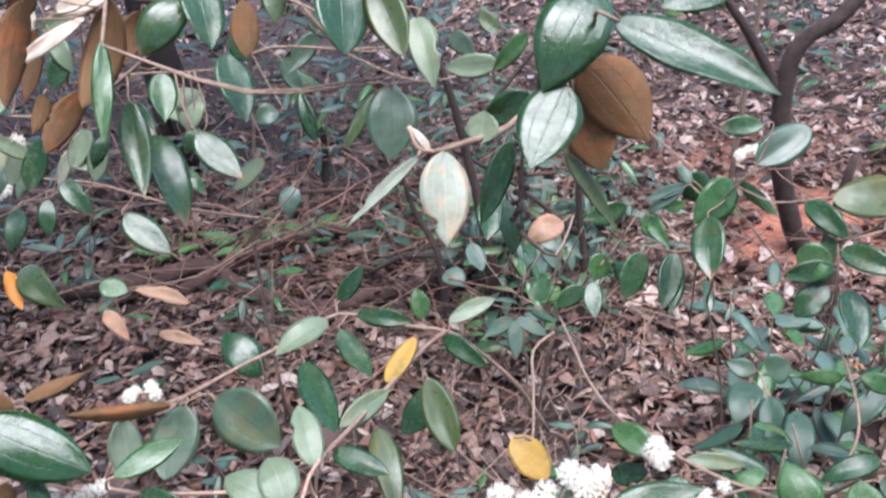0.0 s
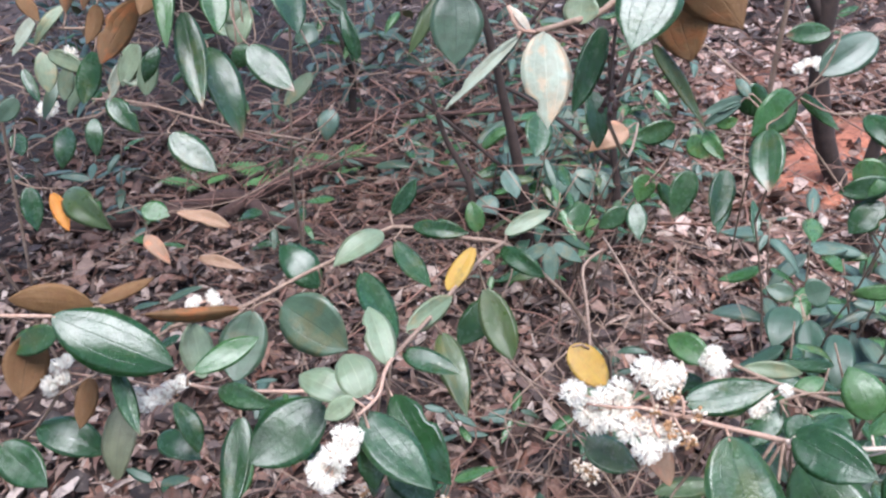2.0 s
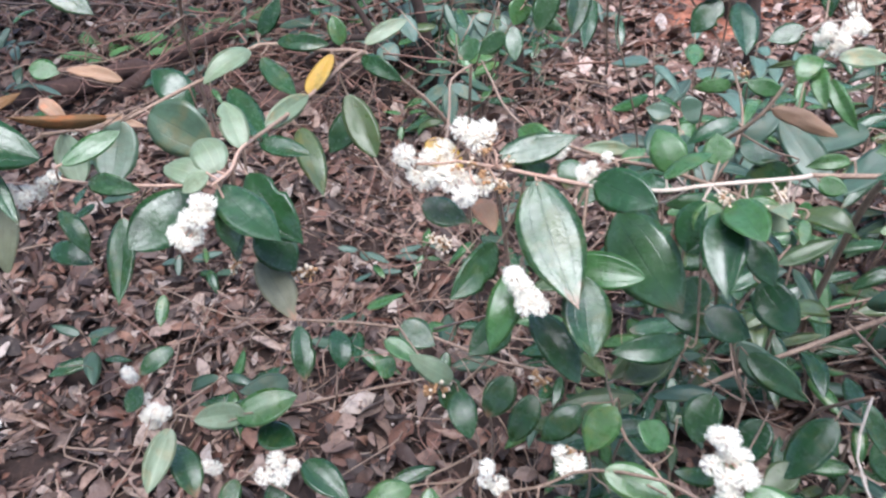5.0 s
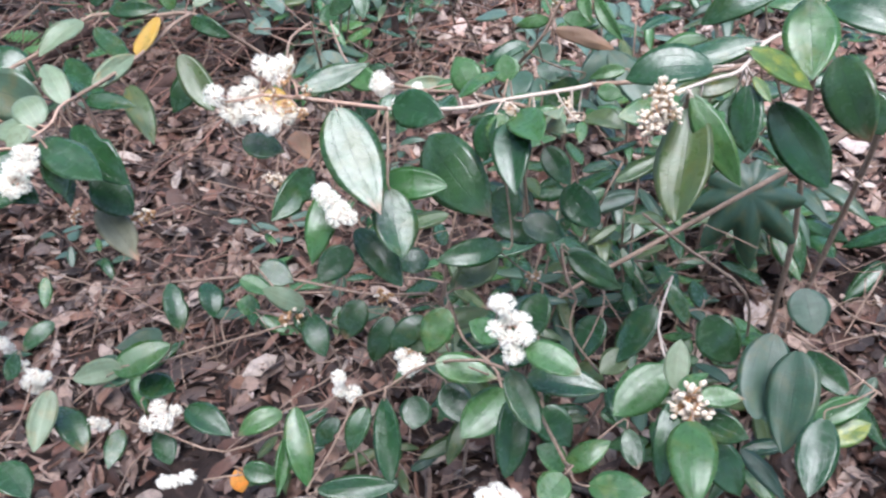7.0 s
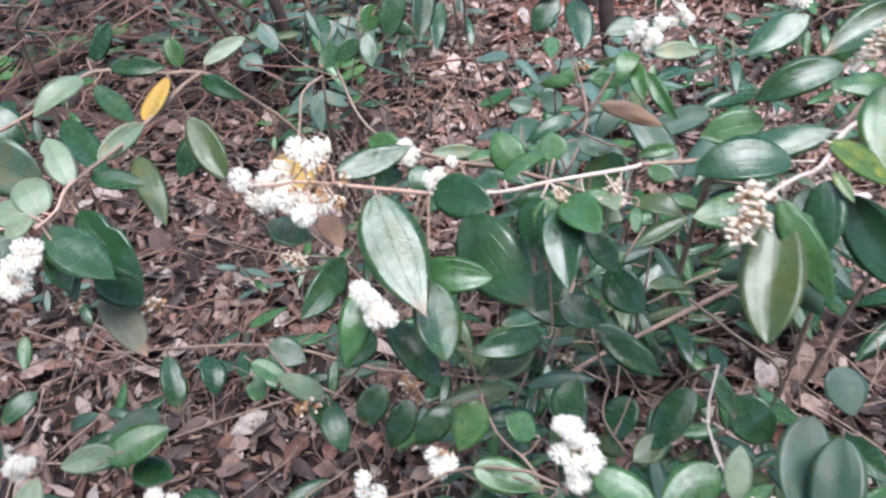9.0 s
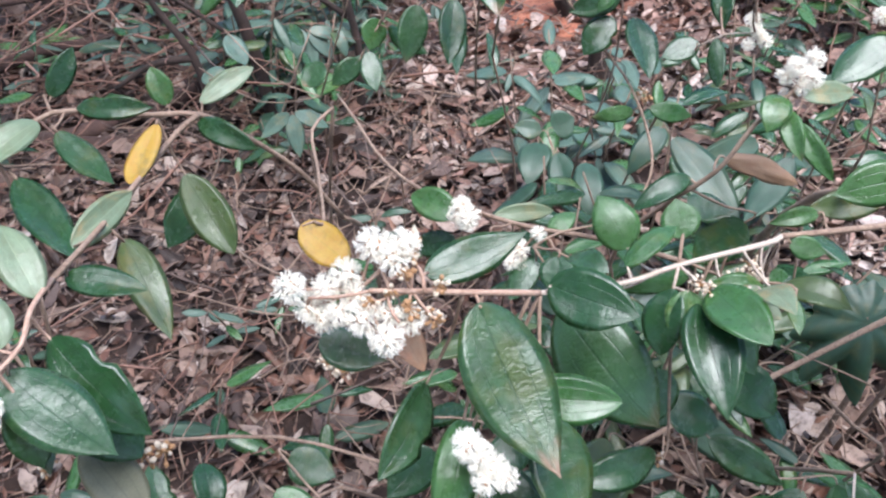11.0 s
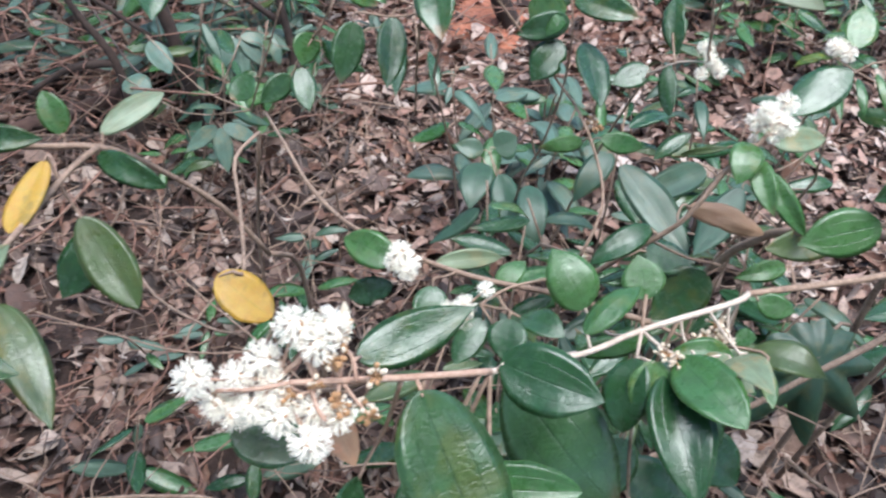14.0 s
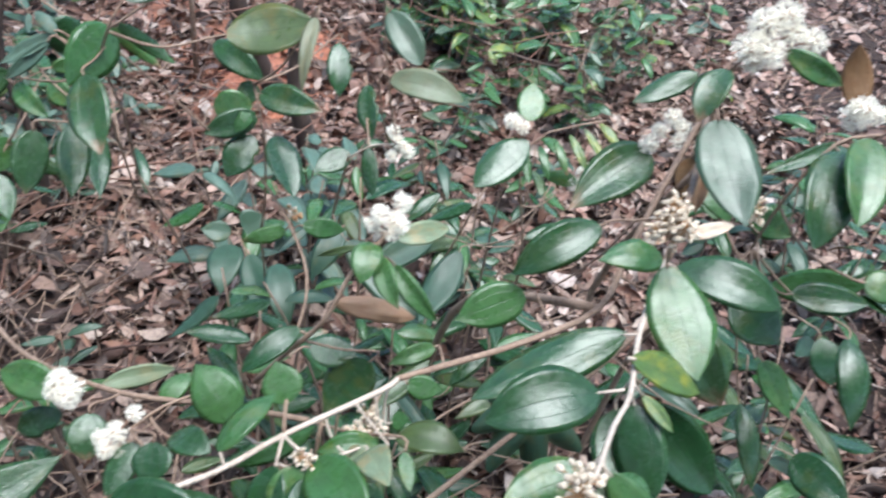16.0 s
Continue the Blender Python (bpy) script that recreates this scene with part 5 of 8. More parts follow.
leaf(b, (-0.274, 1.336, 1.109), (-0.302, 1.379, 1.192), 0.032, (-0.11, -0.9, 0.42), 'g', (-0.404, 1.328, 0.961))
b = stem(shrub, [(-0.363, 0.811, 1.412), (-0.369, 0.848, 1.439), (-0.375, 0.885, 1.468)], 0.0025, 0.0030, 'brown')
leaf(b, (-0.363, 0.813, 1.416), (-0.353, 0.743, 1.328), 0.023, (0.45, -0.68, 0.58), 'f', (-0.364, 0.814, 1.414))
leaf(b, (-0.377, 0.884, 1.445), (-0.411, 0.826, 1.341), 0.048, (-0.18, 0.88, -0.43), 'g', (-0.373, 0.874, 1.459))
leaf(b, (-0.405, 0.874, 1.43), (-0.47, 0.815, 1.39), 0.017, (0.39, -0.77, 0.51), 'c', (-0.371, 0.863, 1.451))
leaf(b, (-0.437, 0.876, 1.437), (-0.374, 0.887, 1.45), 0.026, (0.08, -0.91, 0.4), 'c', (-0.373, 0.87, 1.457))
leaf(b, (-0.444, 0.83, 1.457), (-0.465, 0.776, 1.359), 0.038, (-0.75, 0.63, -0.19), 'g', (-0.37, 0.852, 1.443))
leaf(b, (-0.293, 0.887, 1.441), (-0.343, 0.845, 1.389), 0.047, (0.22, -0.85, 0.48), 'g', (-0.372, 0.866, 1.453))
leaf(b, (-0.283, 0.9, 1.462), (-0.259, 0.843, 1.396), 0.052, (0.54, -0.53, 0.65), 'g', (-0.374, 0.883, 1.466))
leaf(b, (-0.461, 0.865, 1.419), (-0.474, 0.827, 1.349), 0.024, (-0.4, 0.83, -0.38), 'g', (-0.371, 0.857, 1.447))
leaf(b, (-0.079, 0.779, 1.36), (-0.11, 0.75, 1.31), 0.017, (-0.05, -0.85, 0.52), 'o', (-0.363, 0.811, 1.412))
leaf(b, (-0.063, 0.782, 1.364), (-0.064, 0.747, 1.3), 0.056, (0.14, -0.87, 0.47), 'm', (-0.363, 0.811, 1.412))
b = stem(shrub, [(-0.387, 1.352, 0.946), (-0.55, 1.7, 0.7), (-0.6, 1.85, 0.02)], 0.0040, 0.0070, 'brown')
leaf(b, (-0.392, 1.569, 0.921), (-0.406, 1.536, 0.862), 0.051, (0.04, -0.88, 0.48), 'h', (-0.451, 1.489, 0.849))
leaf(b, (-0.771, 1.543, 0.554), (-0.66, 1.535, 0.524), 0.032, (0.16, -0.63, 0.76), 't', (-0.559, 1.727, 0.579))
leaf(b, (-0.739, 1.431, 0.748), (-0.621, 1.421, 0.715), 0.035, (0.22, -0.38, 0.9), 't', (-0.492, 1.575, 0.788))
b = stem(shrub, [(-0.611, 0.959, 1.295), (-1, 1.15, 1.1), (-1.1, 1.35, 0.5), (-1.12, 1.4, -0.05)], 0.0030, 0.0050, 'brown')
leaf(b, (-0.617, 0.964, 1.308), (-0.647, 0.935, 1.266), 0.019, (0.24, -0.87, 0.43), 'w', (-0.612, 0.96, 1.294))
leaf(b, (-0.667, 1.035, 1.24), (-0.66, 1.005, 1.19), 0.032, (0.48, -0.72, 0.51), 'p', (-0.692, 0.999, 1.254))
leaf(b, (-0.727, 1.067, 1.205), (-0.702, 1.041, 1.161), 0.019, (0.35, -0.72, 0.6), 'g', (-0.754, 1.029, 1.223))
leaf(b, (-0.606, 0.984, 1.235), (-0.615, 0.962, 1.194), 0.023, (0.44, -0.82, 0.36), 'p', (-0.636, 0.971, 1.283))
leaf(b, (-0.607, 1.026, 1.216), (-0.632, 0.99, 1.162), 0.023, (0.02, -0.83, 0.55), 'p', (-0.657, 0.982, 1.272))
leaf(b, (-0.705, 1.107, 1.171), (-0.728, 1.073, 1.12), 0.020, (0.32, -0.85, 0.42), 'm', (-0.764, 1.034, 1.218))
b = stem(shrub, [(-0.173, 1.117, 1.325), (-0.35, 1.2, 1.5), (-0.45, 1.6, 1.2), (-0.55, 1.7, 0.7)], 0.0030, 0.0040, 'brown')
leaf(b, (-0.226, 1.227, 1.324), (-0.271, 1.196, 1.272), 0.035, (0.25, -0.91, 0.33), 'm', (-0.22, 1.139, 1.372))
leaf(b, (-0.332, 1.402, 1.239), (-0.292, 1.374, 1.182), 0.036, (-0.06, -0.91, 0.41), 'm', (-0.41, 1.442, 1.319))
leaf(b, (-0.256, 1.346, 1.337), (-0.219, 1.325, 1.293), 0.043, (-0.11, -0.93, 0.35), 'm', (-0.388, 1.35, 1.387))
leaf(b, (-0.373, 1.467, 1.127), (-0.417, 1.452, 1.111), 0.046, (0.08, -0.84, 0.53), 'm', (-0.435, 1.54, 1.245))
b = stem(shrub, [(-0.375, 0.885, 1.468), (-0.5, 0.9, 1.75), (-0.9, 1.3, 1.3), (-1.1, 1.35, 0.5)], 0.0030, 0.0040, 'brown')
leaf(b, (-0.938, 1.271, 0.903), (-0.923, 1.227, 0.83), 0.042, (0.5, -0.69, 0.52), 'g', (-0.995, 1.324, 0.92))
leaf(b, (-0.924, 1.31, 0.868), (-0.873, 1.246, 0.815), 0.036, (-0.01, -0.65, 0.76), 'r', (-1.003, 1.326, 0.889))
leaf(b, (-1.022, 1.413, 0.955), (-1.011, 1.389, 0.914), 0.037, (0.71, -0.5, 0.49), 'g', (-0.99, 1.322, 0.941))
leaf(b, (-0.901, 1.322, 0.865), (-0.788, 1.253, 0.812), 0.067, (-0.11, -0.71, 0.7), 'o', (-1.002, 1.326, 0.891))
leaf(b, (-0.814, 1.432, 0.763), (-0.752, 1.426, 0.743), 0.057, (0.24, -0.41, 0.88), 'f', (-1.023, 1.331, 0.809))
leaf(b, (-0.903, 1.564, 0.609), (-0.819, 1.491, 0.573), 0.041, (-0.01, -0.45, 0.89), 't', (-1.066, 1.342, 0.636))
cluster(shrub, 'white', 0.0148, [(-0.786, 1.176, 1.096), (-0.773, 1.173, 1.103)])
cluster(shrub, 'white', 0.0112, [(-0.578, 0.95, 1.262)])

# overhanging shrub: hanging spray
shrub = new_shrub('hanging spray')
b = stem(shrub, [(0.003, 0.443, 1.423), (0.023, 0.456, 1.424), (0.047, 0.48, 1.424), (0.08, 0.515, 1.443), (0.111, 0.556, 1.473), (0.135, 0.594, 1.499)], 0.0022, 0.0034, 'brown')
leaf(b, (0.029, 0.461, 1.421), (0.032, 0.47, 1.438), 0.023, (-0.31, -0.81, 0.49), 'p', (0.029, 0.461, 1.424))
leaf(b, (0.008, 0.443, 1.423), (0.009, 0.408, 1.378), 0.032, (0.35, -0.73, 0.59), 'w', (0.006, 0.445, 1.423))
leaf(b, (0.063, 0.509, 1.434), (0.032, 0.519, 1.414), 0.023, (-0.4, -0.9, 0.17), 'g', (0.068, 0.503, 1.436))
leaf(b, (0.101, 0.541, 1.446), (0.143, 0.517, 1.396), 0.050, (0.19, 0.94, -0.29), 'g', (0.096, 0.536, 1.458))
leaf(b, (0.082, 0.484, 1.448), (0.058, 0.442, 1.41), 0.041, (0, -0.67, 0.74), 'g', (0.068, 0.503, 1.436))
leaf(b, (0.106, 0.523, 1.497), (0.068, 0.481, 1.444), 0.047, (0.01, -0.79, 0.62), 'g', (0.104, 0.547, 1.466))
leaf(b, (0.097, 0.548, 1.417), (0.114, 0.526, 1.373), 0.039, (0.29, 0.89, -0.34), 'g', (0.089, 0.528, 1.452))
leaf(b, (0.107, 0.463, 1.49), (0.187, 0.417, 1.458), 0.032, (-0.1, -0.69, 0.72), 'g', (0.118, 0.567, 1.480))
leaf(b, (0.071, 0.681, 1.435), (0.04, 0.694, 1.4), 0.019, (-0.63, -0.72, 0.29), 'f', (0.135, 0.594, 1.499))
b = stem(shrub, [(0.003, 0.443, 1.423), (-0.007, 0.443, 1.426), (-0.012, 0.449, 1.437)], 0.0015, 0.0018, 'red')
leaf(b, (0, 0.443, 1.424), (-0.012, 0.449, 1.437), 0.005, (0.14, -0.84, 0.53), 'c', (0, 0.443, 1.424))
leaf(b, (-0.006, 0.441, 1.422), (-0.052, 0.429, 1.382), 0.009, (-0.11, -0.9, 0.41), 'w', (-0.005, 0.443, 1.425))
b = stem(shrub, [(0.058, 0.503, 1.41), (0.056, 0.499, 1.384), (0.054, 0.487, 1.347)], 0.0014, 0.0014, 'dark')
leaf(b, (0.049, 0.495, 1.409), (0.028, 0.468, 1.361), 0.019, (0.19, -0.89, 0.42), 'g', (0.058, 0.502, 1.407))
leaf(b, (0.047, 0.526, 1.354), (0.05, 0.504, 1.319), 0.020, (0.3, -0.8, 0.52), 'g', (0.055, 0.492, 1.364))
leaf(b, (0.089, 0.54, 1.382), (0.13, 0.521, 1.321), 0.014, (0.28, -0.85, 0.45), 'o', (0.057, 0.5, 1.391))
leaf(b, (0.112, 0.747, 1.224), (0.071, 0.732, 1.207), 0.030, (-0.02, -0.73, 0.68), 't', (0.054, 0.487, 1.347))
b = stem(shrub, [(0.135, 0.594, 1.499), (0.32, 0.62, 1.75), (0.8, 1.6, 2.05), (1.0, 2.6, 1.95), (1.04, 2.9, 1.3), (1.02, 2.95, 0.05)], 0.0040, 0.0140, 'brown')
leaf(b, (0.197, 0.548, 1.489), (0.148, 0.54, 1.481), 0.025, (0.03, -0.81, 0.58), 'g', (0.15, 0.596, 1.519))
cluster(shrub, 'berry', 0.0026, [(0.058, 0.519, 1.389), (0.054, 0.503, 1.387), (0.059, 0.509, 1.38), (0.055, 0.502, 1.377), (0.06, 0.501, 1.373), (0.052, 0.491, 1.374), (0.059, 0.505, 1.364), (0.051, 0.498, 1.363), (0.054, 0.482, 1.365), (0.06, 0.489, 1.358), (0.05, 0.497, 1.351), (0.053, 0.475, 1.358), (0.058, 0.483, 1.358), (0.052, 0.494, 1.356)])

# understory shrub: right middle
shrub = new_shrub('right middle')
b = stem(shrub, [(0.272, 1.098, 1.192), (0.321, 1.056, 1.156), (0.373, 1.002, 1.118), (0.494, 0.964, 0.966), (0.512, 0.899, 0.936), (0.517, 0.838, 0.891), (0.499, 0.793, 0.868), (0.472, 0.777, 0.814)], 0.0018, 0.0024, 'brown')
leaf(b, (0.514, 0.885, 0.907), (0.458, 0.896, 0.9), 0.023, (-0.23, -0.84, 0.49), 'f', (0.514, 0.876, 0.919))
leaf(b, (0.344, 1.017, 1.145), (0.298, 1.017, 1.134), 0.049, (-0.1, -0.99, 0.1), 'g', (0.348, 1.028, 1.136))
leaf(b, (0.535, 0.881, 0.91), (0.585, 0.858, 0.903), 0.029, (-0.28, -0.77, 0.57), 'f', (0.514, 0.874, 0.917))
leaf(b, (0.469, 0.996, 1.036), (0.513, 0.979, 1.039), 0.047, (-0.36, -0.84, 0.4), 'f', (0.448, 0.978, 1.023))
leaf(b, (0.044, 1.154, 1.071), (0.032, 1.087, 1.027), 0.050, (0.35, -0.56, 0.75), 'g', (0.272, 1.098, 1.192))
b = stem(shrub, [(0.523, 0.996, 1.058), (0.52, 0.967, 1.009), (0.526, 0.98, 0.913), (0.53, 1.022, 0.795)], 0.0017, 0.0022, 'brown')
leaf(b, (0.524, 0.998, 1.061), (0.5, 0.989, 1.032), 0.030, (-0.39, -0.73, 0.56), 'g', (0.523, 0.996, 1.058))
leaf(b, (0.526, 0.986, 1.05), (0.583, 0.922, 1.045), 0.042, (-0.51, -0.5, 0.7), 'g', (0.522, 0.99, 1.048))
leaf(b, (0.516, 0.972, 1.027), (0.448, 0.978, 1.013), 0.037, (-0.18, -0.86, 0.47), 'g', (0.521, 0.976, 1.024))
leaf(b, (0.513, 0.979, 1.032), (0.483, 0.966, 1.012), 0.021, (-0.06, -0.8, 0.59), 'f', (0.522, 0.98, 1.031))
leaf(b, (0.509, 0.969, 1.002), (0.463, 0.95, 0.963), 0.045, (-0.27, -0.71, 0.65), 'g', (0.521, 0.968, 1.003))
leaf(b, (0.533, 0.953, 1.005), (0.521, 0.873, 0.961), 0.049, (0.13, -0.49, 0.86), 'g', (0.52, 0.967, 1.006))
leaf(b, (0.495, 1.053, 1.095), (0.531, 0.984, 1.068), 0.037, (-0.53, -0.53, 0.66), 'g', (0.523, 0.996, 1.058))
leaf(b, (0.64, 0.994, 1.098), (0.617, 0.946, 1.047), 0.035, (-0.24, -0.65, 0.72), 'g', (0.523, 0.996, 1.058))
leaf(b, (0.548, 0.869, 1.191), (0.506, 0.814, 1.134), 0.018, (-0.5, -0.41, 0.76), 'q', (0.523, 0.996, 1.058))
b = stem(shrub, [(0.359, 0.97, 1.164), (0.347, 0.965, 1.119), (0.366, 1.01, 1.036), (0.388, 1.101, 0.895)], 0.0018, 0.0024, 'brown')
leaf(b, (0.36, 0.97, 1.164), (0.301, 0.933, 1.124), 0.055, (-0.11, -0.98, 0.16), 'f', (0.359, 0.97, 1.164))
leaf(b, (0.366, 0.973, 1.166), (0.417, 0.95, 1.122), 0.018, (-0.05, -1, 0.06), 'f', (0.359, 0.97, 1.164))
leaf(b, (0.442, 0.967, 1.24), (0.372, 0.937, 1.203), 0.050, (-0.09, -0.68, 0.73), 'm', (0.359, 0.97, 1.164))
b = stem(shrub, [(0.25, 1.277, 0.881), (0.208, 1.264, 0.825), (0.181, 1.285, 0.721)], 0.0017, 0.0022, 'brown')
leaf(b, (0.253, 1.282, 0.887), (0.226, 1.254, 0.85), 0.051, (0.11, -0.99, 0.09), 'f', (0.25, 1.277, 0.881))
leaf(b, (0.262, 1.27, 0.878), (0.314, 1.203, 0.856), 0.034, (-0.33, -0.93, 0.16), 'g', (0.25, 1.277, 0.881))
leaf(b, (0.225, 1.253, 0.848), (0.222, 1.187, 0.81), 0.040, (-0.06, -0.98, 0.2), 'g', (0.224, 1.269, 0.846))
leaf(b, (0.208, 1.248, 0.838), (0.156, 1.234, 0.807), 0.040, (-0.34, -0.92, 0.19), 'g', (0.212, 1.265, 0.831))
leaf(b, (0.326, 1.332, 0.941), (0.358, 1.291, 0.916), 0.041, (-0.3, -0.95, 0.12), 'f', (0.25, 1.277, 0.881))
leaf(b, (0.273, 1.223, 1.014), (0.196, 1.206, 0.998), 0.042, (-0.03, -0.99, 0.17), 'g', (0.25, 1.277, 0.881))
b = stem(shrub, [(0.686, 0.904, 0.984), (0.661, 0.931, 0.973), (0.638, 0.955, 0.946)], 0.0014, 0.0016, 'white')
leaf(b, (0.701, 1.024, 1.014), (0.679, 0.961, 0.963), 0.036, (-0.64, -0.33, 0.7), 'g', (0.658, 0.934, 0.97))
leaf(b, (0.655, 0.897, 1.174), (0.669, 0.842, 1.128), 0.041, (-0.5, -0.63, 0.6), 'm', (0.686, 0.904, 0.984))
leaf(b, (0.596, 0.789, 1.148), (0.656, 0.733, 1.136), 0.037, (-0.41, -0.58, 0.71), 'q', (0.686, 0.904, 0.984))
b = stem(shrub, [(0.868, 0.864, 0.98), (0.875, 0.856, 0.895), (0.916, 0.87, 0.777)], 0.0020, 0.0020, 'brown')
leaf(b, (0.873, 0.855, 0.974), (0.774, 0.838, 0.932), 0.060, (-0.27, -0.49, 0.83), 'g', (0.869, 0.863, 0.973))
leaf(b, (0.881, 0.871, 0.996), (0.915, 0.912, 1.033), 0.046, (-0.32, -0.47, 0.82), 'f', (0.868, 0.864, 0.98))
leaf(b, (0.956, 0.855, 0.875), (0.97, 0.865, 0.896), 0.055, (-0.72, -0.31, 0.62), 'f', (0.89, 0.861, 0.853))
leaf(b, (0.816, 0.9, 0.76), (0.695, 0.825, 0.718), 0.055, (-0.17, -0.26, 0.95), 'l', (0.912, 0.869, 0.789))
b = stem(shrub, [(0.472, 0.777, 0.814), (0.58, 1.1, 0.5), (0.6, 1.2, 0.05)], 0.0030, 0.0040, 'brown')
b = stem(shrub, [(0.53, 1.022, 0.795), (0.62, 1.25, 0.5), (0.64, 1.3, 0.05)], 0.0022, 0.0032, 'brown')
leaf(b, (0.642, 1.245, 0.54), (0.609, 1.121, 0.477), 0.061, (-0.22, -0.39, 0.89), 'l', (0.613, 1.233, 0.522))
leaf(b, (0.612, 1.312, 0.525), (0.592, 1.188, 0.467), 0.063, (-0.43, -0.33, 0.84), 'l', (0.62, 1.25, 0.5))
leaf(b, (0.595, 1.376, 0.511), (0.538, 1.281, 0.469), 0.078, (-0.28, -0.24, 0.93), 'l', (0.62, 1.25, 0.498))
leaf(b, (0.629, 1.387, 0.533), (0.678, 1.389, 0.551), 0.071, (-0.18, -0.8, 0.57), 'l', (0.62, 1.25, 0.5))
leaf(b, (0.605, 1.39, 0.528), (0.551, 1.416, 0.537), 0.048, (-0.21, -0.67, 0.71), 'l', (0.62, 1.25, 0.5))
b = stem(shrub, [(0.388, 1.101, 0.895), (0.5, 1.25, 0.5), (0.5, 1.3, 0.05)], 0.0022, 0.0032, 'brown')
b = stem(shrub, [(0.181, 1.285, 0.721), (0.32, 1.55, 0.4), (0.33, 1.6, 0.03)], 0.0022, 0.0032, 'brown')
b = stem(shrub, [(0.638, 0.955, 0.946), (0.68, 1.1, 0.7), (0.66, 1.2, 0.3), (0.66, 1.25, 0.05)], 0.0025, 0.0035, 'brown')
leaf(b, (0.647, 0.967, 0.945), (0.59, 0.965, 0.931), 0.039, (-0.18, -0.58, 0.8), 'g', (0.639, 0.959, 0.939))
leaf(b, (0.709, 1.099, 0.706), (0.629, 1.061, 0.642), 0.051, (-0.44, -0.43, 0.79), 'l', (0.68, 1.099, 0.702))
leaf(b, (0.678, 0.974, 0.944), (0.658, 0.916, 0.901), 0.028, (-0.52, -0.38, 0.76), 'g', (0.64, 0.964, 0.931))
leaf(b, (0.671, 1.011, 0.751), (0.717, 0.857, 0.684), 0.066, (-0.23, -0.45, 0.86), 'l', (0.667, 1.055, 0.776))
b = stem(shrub, [(0.916, 0.87, 0.777), (1.15, 1.1, 0.4), (1.18, 1.15, 0.06)], 0.0030, 0.0040, 'brown')
leaf(b, (0.828, 1, 0.719), (0.677, 0.965, 0.707), 0.055, (0.03, -0.45, 0.89), 'l', (0.945, 0.899, 0.73))
b = stem(shrub, [(0.348, 0.902, 1.2), (0.344, 1.006, 1.091), (0.383, 1.163, 0.907), (0.417, 1.272, 0.719)], 0.0018, 0.0022, 'brown')
leaf(b, (0.407, 1.182, 0.89), (0.398, 1.117, 0.85), 0.022, (0.12, -0.97, 0.19), 'g', (0.388, 1.176, 0.884))
leaf(b, (0.363, 1.185, 0.921), (0.335, 1.111, 0.864), 0.037, (0.09, -0.98, 0.16), 'g', (0.383, 1.163, 0.907))
leaf(b, (0.318, 0.926, 1.137), (0.309, 0.856, 1.084), 0.047, (-0.47, -0.87, 0.15), 'g', (0.346, 0.945, 1.155))
leaf(b, (0.315, 1.051, 1.016), (0.288, 0.988, 0.956), 0.042, (-0.08, -0.98, 0.15), 'g', (0.357, 1.058, 1.03))
leaf(b, (0.308, 0.986, 1.157), (0.295, 1.012, 1.173), 0.016, (-0.32, -0.62, 0.72), 'h', (0.346, 0.964, 1.135))
leaf(b, (0.304, 0.988, 1.156), (0.251, 1, 1.127), 0.019, (-0.47, -0.66, 0.59), 'h', (0.346, 0.966, 1.133))
leaf(b, (0.299, 0.986, 1.15), (0.252, 0.988, 1.115), 0.017, (-0.38, -0.79, 0.47), 'h', (0.346, 0.968, 1.131))
leaf(b, (0.366, 0.915, 1.263), (0.313, 0.91, 1.263), 0.027, (0.08, -0.85, 0.52), 'g', (0.348, 0.902, 1.2))
leaf(b, (0.26, 1.001, 1.102), (0.281, 0.961, 1.077), 0.025, (-0.16, -0.97, 0.17), 'f', (0.345, 0.999, 1.098))
leaf(b, (0.313, 1.133, 1.053), (0.348, 1.14, 1.058), 0.021, (0.02, -0.99, 0.15), 'f', (0.361, 1.074, 1.012))
leaf(b, (0.274, 1.093, 0.995), (0.244, 1.054, 0.931), 0.045, (-0.18, -0.98, 0.11), 'g', (0.363, 1.081, 1.003))
leaf(b, (0.462, 0.91, 1.166), (0.547, 0.864, 1.186), 0.064, (-0.44, -0.49, 0.76), 'o', (0.347, 0.921, 1.181))
leaf(b, (0.418, 1.287, 1.031), (0.48, 1.272, 0.965), 0.024, (-0.08, -1, 0.02), 'f', (0.382, 1.158, 0.913))
b = stem(shrub, [(0.231, 1.451, 0.862), (0.201, 1.499, 0.744), (0.164, 1.579, 0.58)], 0.0018, 0.0024, 'brown')
leaf(b, (0.175, 1.528, 0.685), (0.125, 1.518, 0.649), 0.058, (-0.42, -0.52, 0.74), 'g', (0.187, 1.529, 0.683))
leaf(b, (-0.012, 1.904, 0.592), (0.016, 1.837, 0.539), 0.063, (0.31, -0.51, 0.8), 'h', (0.164, 1.579, 0.58))
leaf(b, (-0.089, 1.969, 0.468), (-0.038, 1.918, 0.442), 0.073, (0.06, -0.4, 0.91), 'h', (0.164, 1.579, 0.58))
cluster(shrub, 'brown', 0.0113, [(0.525, 0.893, 0.931), (0.521, 0.891, 0.923), (0.53, 0.884, 0.925)])
cluster(shrub, 'white', 0.0108, [(0.681, 0.912, 1), (0.689, 0.897, 0.983), (0.671, 0.895, 0.975), (0.694, 0.892, 0.978), (0.681, 0.898, 0.992)])
cluster(shrub, 'white', 0.0139, [(0.865, 0.886, 0.992), (0.869, 0.867, 0.991)])
cluster(shrub, 'white', 0.0121, [(0.973, 0.842, 0.883), (0.995, 0.851, 0.892), (0.998, 0.844, 0.901)])
